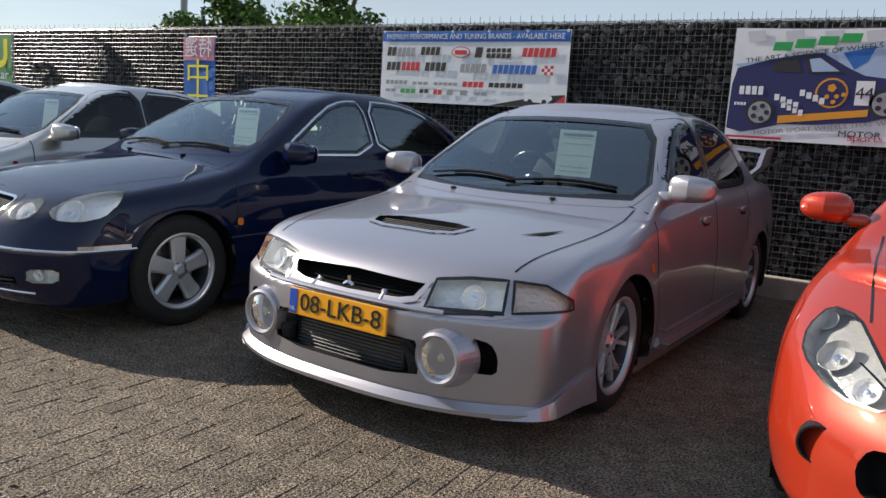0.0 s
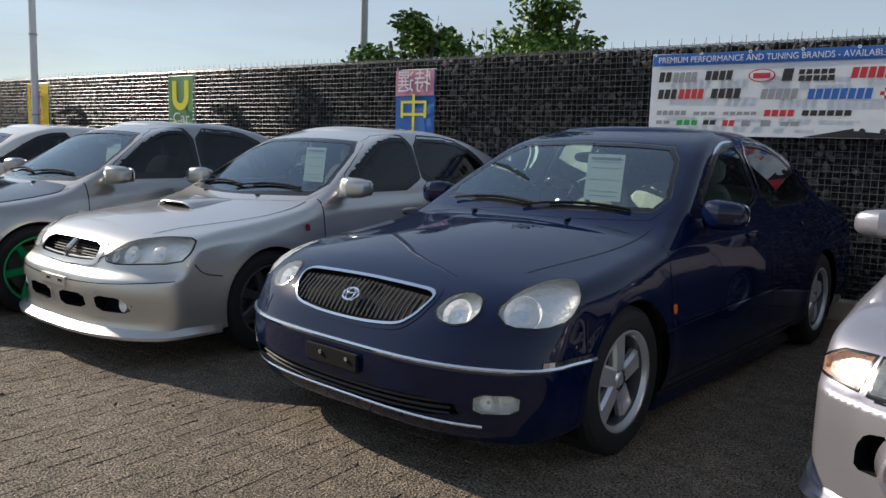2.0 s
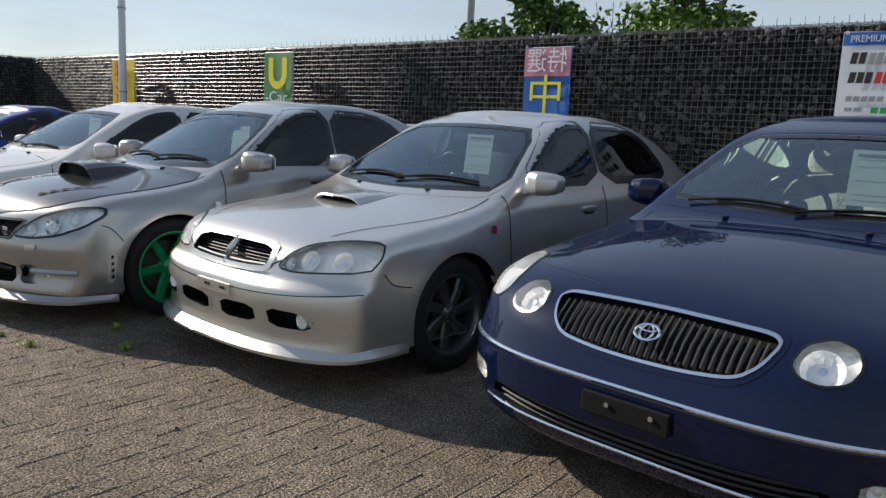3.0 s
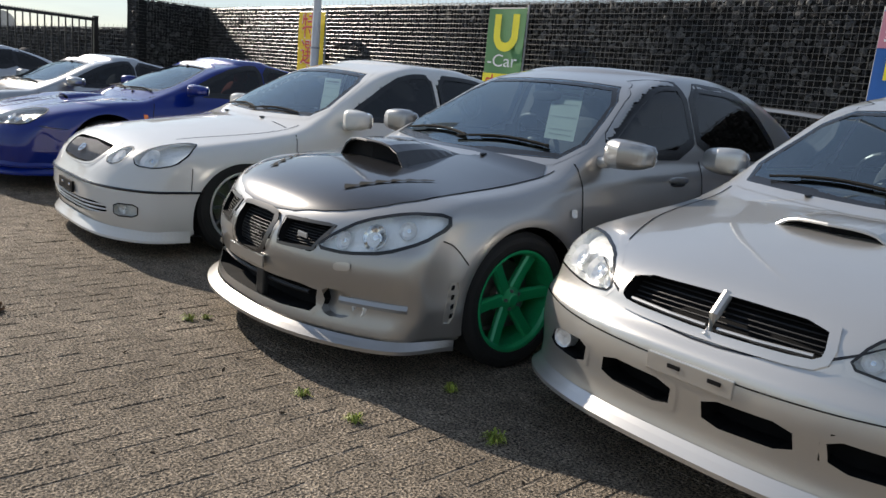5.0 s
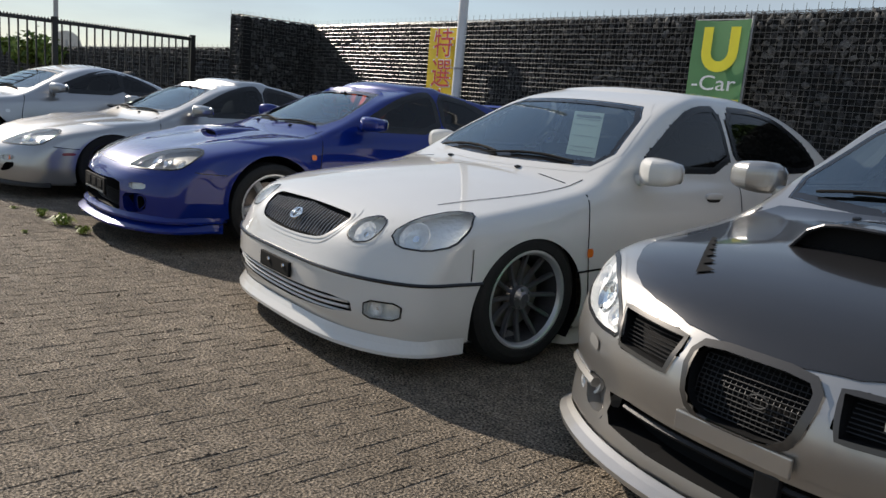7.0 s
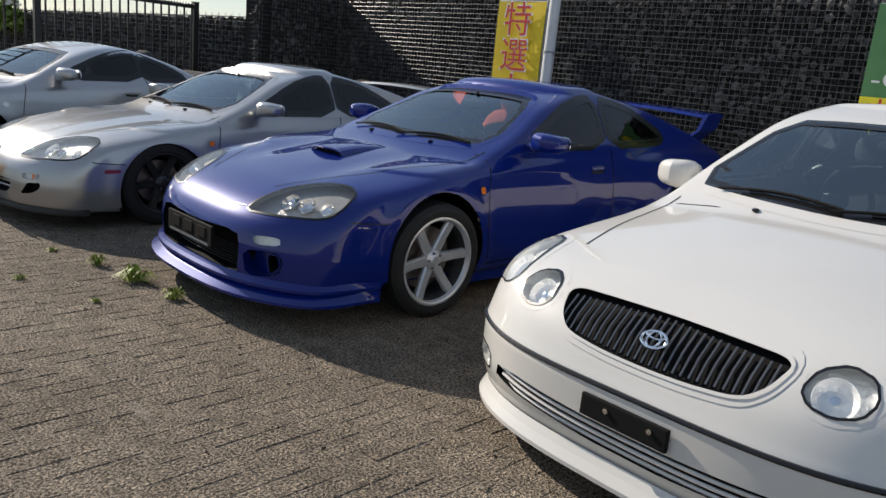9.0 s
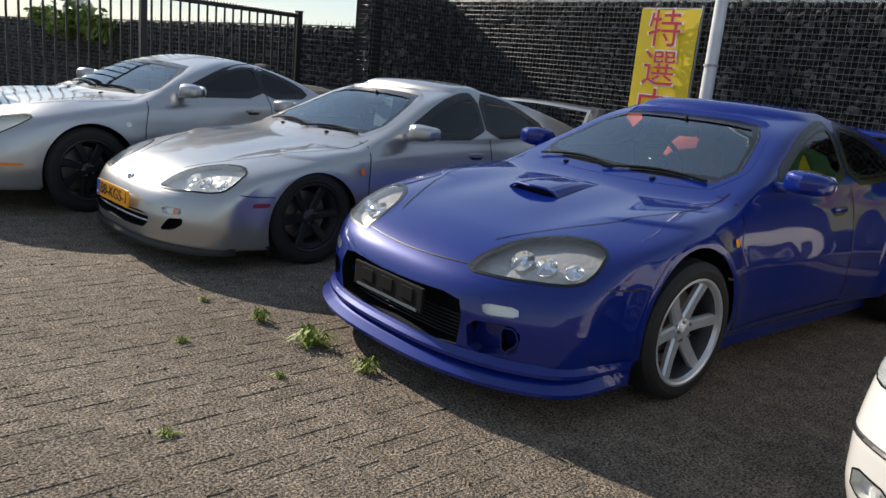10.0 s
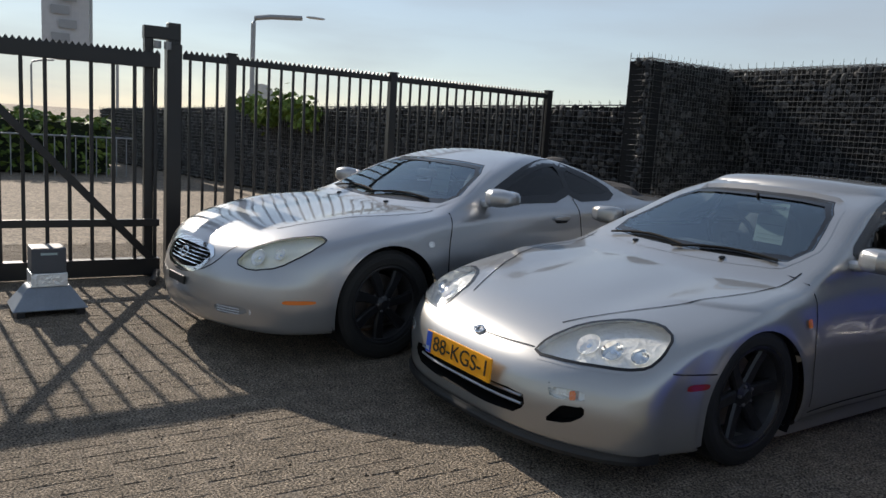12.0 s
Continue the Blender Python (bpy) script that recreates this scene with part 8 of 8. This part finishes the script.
for x, z in (print_at(170, 450), print_at(762, 385)):
    flat("printed_tyre", disc(x, z, 0.115), BY - 0.013, C_BLACK, b2)
    flat("printed_rim", disc(x, z, 0.09), BY - 0.015, C_GREY, b2)
    for i in range(5):
        a = 2 * math.pi * i / 5
        flat("printed_gap", disc(x + 0.055 * math.cos(a), z + 0.055 * math.sin(a), 0.022, 8), BY - 0.017, C_BLACK, b2)
flat("printed_roundel", disc(X0 + 0.78, 1.69, 0.12), BY - 0.013, C_ORANGE, b2)
flat("printed_roundel", disc(X0 + 0.78, 1.69, 0.105), BY - 0.014, C_NAVY, b2)
for x, z, r in ((0.78, 1.73, 0.035), (0.75, 1.66, 0.02), (0.82, 1.665, 0.02), (0.87, 1.68, 0.02), (0.80, 1.62, 0.02)):
    flat("printed_star", disc(X0 + x, z, r, 5), BY - 0.016, C_ORANGE, b2)
flat("number_field", rect(X0 + 0.95, 1.60, X0 + 1.08, 1.79), BY - 0.013, C_WHITE, b2)
text_mesh("race_number", "44", 0.13, C_BLACK, b2, Matrix.Translation((X0 + 1.015, BY - 0.017, 1.69)) @ UP)
for x, z, w, h in ((0.08, 1.66, 0.20, 0.07), (0.36, 1.62, 0.2, 0.05), (0.42, 1.56, 0.18, 0.05), (0.55, 1.66, 0.2, 0.05), (0.05, 1.57, 0.1, 0.025)):
    for i in range(4):
        flat("logo_bar", rect(X0 + x + w * i / 4, z - 0.02 * i * (x > 0.3), X0 + x + w * (i + 0.75) / 4, z + h - 0.02 * i * (x > 0.3)), BY - 0.015, C_WHITE, b2)
for i in range(4):
    flat("logo_bar", rect(X0 + 0.30 + 0.165 * i, 2.02 + 0.022 * i, X0 + 0.44 + 0.165 * i, 2.09 + 0.022 * i, 0.015), BY - 0.010, C_LGREEN, b2)
turn = Matrix.Rotation(radians(7.5), 4, "Z")
text_mesh("slogan_text", "THE ART & SCIENCE OF WHEELS", 0.055, C_BLACK, b2, Matrix.Translation((X0 + 0.60, BY - 0.016, 2.0)) @ UP @ turn, width=1.0)
text_mesh("slogan_text", "MOTOR SPORT WHEELS THAT WORK", 0.05, C_GREY, b2, Matrix.Translation((X0 + 0.78, BY - 0.012, 1.415)) @ UP @ turn, width=1.1)
text_mesh("slogan_text", "MOTOR", 0.07, C_BLACK, b2, Matrix.Translation((X0 + 1.02, BY - 0.012, 1.37)) @ UP, width=0.3)
text_mesh("slogan_text", "Sports", 0.06, C_RED, b2, Matrix.Translation((X0 + 1.06, BY - 0.016, 1.34)) @ UP, width=0.25)
flat("logo_bar", rect(X0 + 0.01, 1.30, X0 + 0.45, 1.318), BY - 0.010, C_RED, b2)

# flag and hedge in the yard beyond the gate
tf = thing("tall_flag", pose(-40.0, 2.75, 0), "faded white advertising flag on a tall pole", "flag")
part("flag_pole", *tube([(0, 0, -0.1), (0, 0, 7.0)], 0.05, 8), GALV, tf)
sheet("cloth", (0.0, -1.35), (0.0, -0.05), 2.95, 6.6, cloth("faded_flag", (0.5, 0.5, 0.52)), tf, 0.06)
for k in range(5):
    part("flag_print", [(0.09, -1.1 + 0.2 * (k % 2), 3.3 + 0.4 * k), (0.09, -0.6 + 0.2 * (k % 2), 3.3 + 0.4 * k), (0.09, -0.6 + 0.2 * (k % 2), 3.55 + 0.4 * k), (0.09, -1.1 + 0.2 * (k % 2), 3.55 + 0.4 * k)], [(0, 1, 2, 3)], C_GREY, tf)


# ---- plants ----
def leaf_mat(name, cols):
    m = island_mat(name, cols, 0.55, 0.0, 20.0, 1.0, fine=0.1)
    m.node_tree.nodes["Principled BSDF"].inputs["Transmission Weight"].default_value = 0.0
    m.node_tree.nodes["Principled BSDF"].inputs["Subsurface Weight"].default_value = 0.0
    return m


LEAF = leaf_mat("broad_leaf", [(0.03, 0.07, 0.012), (0.08, 0.16, 0.025), (0.16, 0.26, 0.05)])
LEAF_HEDGE = leaf_mat("hedge_leaf", [(0.05, 0.09, 0.016), (0.11, 0.17, 0.03), (0.20, 0.26, 0.055)])
WEED = leaf_mat("weed_leaf", [(0.12, 0.17, 0.02), (0.22, 0.28, 0.04), (0.34, 0.36, 0.08)])
BARK = plain("bark", (0.10, 0.085, 0.07), 0.9, var=0.3, bump=0.5, bscale=40)


def leaves(centres, size, rng, droop=0.4):
    """Pointed leaves, each folded along its rib."""
    n = len(centres)
    d = rng.normal(0, 1, (n, 3))
    d[:, 2] = d[:, 2] * 0.5 - droop
    d /= np.linalg.norm(d, axis=1, keepdims=True)
    s = np.cross(d, rng.normal(0, 1, (n, 3)))
    s /= np.linalg.norm(s, axis=1, keepdims=True)
    k = np.cross(d, s)
    L = size * rng.uniform(0.6, 1.3, (n, 1))
    c = np.asarray(centres)
    v = np.stack([c, c + d * L * 0.5 + s * L * 0.26 + k * L * 0.06, c + d * L, c + d * L * 0.5 - s * L * 0.26 + k * L * 0.06], 1).reshape(-1, 3)
    f = np.concatenate([np.array([(0, 1, 2), (0, 2, 3)])[None] + (np.arange(n) * 4)[:, None, None]], 1).reshape(-1, 3)
    return v, f


def tree(x, y, z_top, spread, seed, n=2600, size=0.085, label="", twigs=8):
    rng = np.random.default_rng(seed)
    o = thing("tree", pose(x, y, 0), label, "tree")
    part("trunk", *join(tube([(0, 0, -0.2), (0.03, 0, 0.9), (0.0, 0.02, z_top * 0.62)], 0.06, 8), tube([(0, 0.02, z_top * 0.5), (0.25, 0, z_top * 0.75), (0.4, 0, z_top * 0.9)], 0.03, 6), tube([(0, 0.02, z_top * 0.5), (-0.3, 0, z_top * 0.72), (-0.45, 0.05, z_top * 0.88)], 0.03, 6)), BARK, o)
    limbs = []
    cs = []
    for i in range(34):
        a = rng.uniform(0, 6.28)
        r = spread * math.sqrt(rng.uniform(0, 1))
        lim = z_top * (1 - 0.28 * (r / spread) ** 2)
        tip = np.array([r * math.cos(a), r * math.sin(a) * 0.7, rng.uniform(z_top * 0.66, lim)])
        root = np.array([tip[0] * 0.25, tip[1] * 0.25, z_top * 0.58])
        mid = (tip + root) / 2 + rng.normal(0, 0.06, 3)
        limbs.append(tube([tuple(root), tuple(mid), tuple(tip)], 0.011, 5))
        rr = rng.uniform(0.18, 0.32)
        m = n // 34
        cl = rng.normal(0, 1, (m, 3))
        cl /= np.linalg.norm(cl, axis=1, keepdims=True)
        cs.append(tip + cl * rr * rng.uniform(0.4, 1.0, (m, 1)) * np.array([1.15, 1.0, 0.75]))
    part("limbs", *join(*limbs), BARK, o)
    for i in range(twigs):
        a = rng.uniform(-1.2, 1.2)
        part("bare_twig", *tube([(0.3 * a, 0, z_top * 0.7), (0.5 * a, 0.05, z_top * 0.86), (0.7 * a + rng.normal(0, 0.1), 0.05, z_top * rng.uniform(0.9, 1.02))], 0.004, 4), BARK, o)
    crown = part("crown", *leaves(np.concatenate(cs), size, rng), LEAF, o)
    return o


tree(-9.0, 8.5, 3.12, 0.95, 3, n=7500, size=0.10, twigs=5, label="leafy green shrub tree rising above the wall")
tree(-6.95, 8.5, 3.15, 0.72, 5, n=6000, size=0.10, twigs=5, label="leafy green shrub tree with bare twigs beside it")
tree(-7.95, 8.75, 2.85, 0.42, 8, n=900, label="sparse shrub with bare dry twigs above the wall", twigs=16)

rng = np.random.default_rng(11)
cs = np.stack([rng.uniform(-33.2, -31.6, 9000), rng.uniform(-9.0, 2.2, 9000), rng.uniform(0.05, 1.22, 9000)], 1)
cs[:, 2] += 0.08 * np.sin(cs[:, 1] * 3)
hedge = thing("hedge", Matrix.Identity(4), "clipped green hedge at the far side of the yard", "hedge")
part("leaves", *leaves(cs, 0.20, rng), LEAF_HEDGE, hedge)
# solid dark box added among the leaves in place of the hedge's inner shade
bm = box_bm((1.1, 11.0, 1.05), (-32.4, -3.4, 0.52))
bm_part("branch", bm, plain("hedge_inner_shade", (0.012, 0.02, 0.006), 0.9), hedge)
rail = thing("low_fence", Matrix.Identity(4), "low grey bar fence before the hedge", "fence")
for i in range(60):
    y = -9.0 + 11.6 * i / 59
    part("bar", *tube([(-31.2, y, -0.05), (-31.2, y, 0.78)], 0.012, 5), GALV, rail)
part("top_rail", *tube([(-31.2, -9.0, 0.78), (-31.2, 2.6, 0.78)], 0.02, 6), GALV, rail)
t = rng.uniform(0.05, 0.62, 1500)
cs = np.stack([-29.3 + 4.2 * t, 4.42 + 0.98 * t - rng.uniform(0.0, 0.35, 1500), 1.62 + 0.12 * np.sin(t * 20) + 0.10 * t + rng.normal(-0.06, 0.11, 1500) * np.sin(math.pi * t) ** 0.4], 1)
vine = thing("climbing_plant", Matrix.Identity(4), "green climbing plant hanging over the far wall", "climber")
part("leaves", *leaves(cs, 0.16, rng, 0.8), LEAF_HEDGE, vine)


def weed(x, y, r, h, seed, n=60):
    rng = np.random.default_rng(seed)
    o = thing("weed", pose(x, y, -0.004), "small green weed growing in a paving joint", "weed", "weeds in the paving")
    vs, fs = [], []
    for i in range(n):
        a = rng.uniform(0, 6.28)
        d = np.array([math.cos(a), math.sin(a), 0])
        s = np.array([-d[1], d[0], 0])
        R, H, w = r * rng.uniform(0.4, 1), h * rng.uniform(0.3, 1), r * 0.05
        k = len(vs)
        b = rng.normal(0, r * 0.15, 3) * np.array([1, 1, 0])
        for q in (b - s * w * 0.3, b + s * w * 0.3, b + d * R * 0.5 + s * w + [0, 0, H], b + d * R * 0.5 - s * w + [0, 0, H], b + d * R + [0, 0, H * 0.55]):
            vs.append(tuple(q))
        fs += [(k, k + 1, k + 2, k + 3), (k + 3, k + 2, k + 4)]
    part("leaves", vs, fs, WEED, o)


for i, (x, y, r, h) in enumerate(((-14.37, 1.78, 0.14, 0.09), (-13.97, 1.82, 0.09, 0.07), (-14.78, 1.72, 0.08, 0.08), (-13.85, 0.86, 0.05, 0.03), (-14.68, 1.26, 0.05, 0.03), (-9.21, 1.87, 0.05, 0.04), (-7.87, 1.88, 0.05, 0.04), (-7.47, 2.21, 0.06, 0.045), (-8.17, 1.85, 0.05, 0.03), (-9.2, 1.95, 0.04, 0.03), (-7.89, 2.39, 0.05, 0.05), (-14.1, 1.45, 0.04, 0.03), (-15.2, 1.6, 0.05, 0.03))):
    weed(x, y, r, h, 20 + i)
cl = thing("moss_clump", pose(-9.73, 1.13, 0.0), "dry brown clump of moss on the paving", "clump")
rng = np.random.default_rng(2)
part("moss", *leaves(rng.normal(0, 0.022, (260, 3)) * np.array([1, 1, 0.4]) + np.array([0, 0, 0.012]), 0.03, rng, -0.3), plain("dry_moss", (0.17, 0.10, 0.055), 0.9, var=0.3), cl)
rng = np.random.default_rng(9)
lit = np.stack([rng.uniform(-19, 0.5, 900), rng.uniform(0.2, 2.6, 900), np.full(900, 0.004)], 1)
litter = part("leaf_litter", *leaves(lit, 0.022, rng, 0.05), plain("dry_leaf_litter", (0.06, 0.045, 0.03), 0.9, var=0.4))
tagged(litter, "scattered crumbs of soil and dry leaf", "litter", kind="stuff")
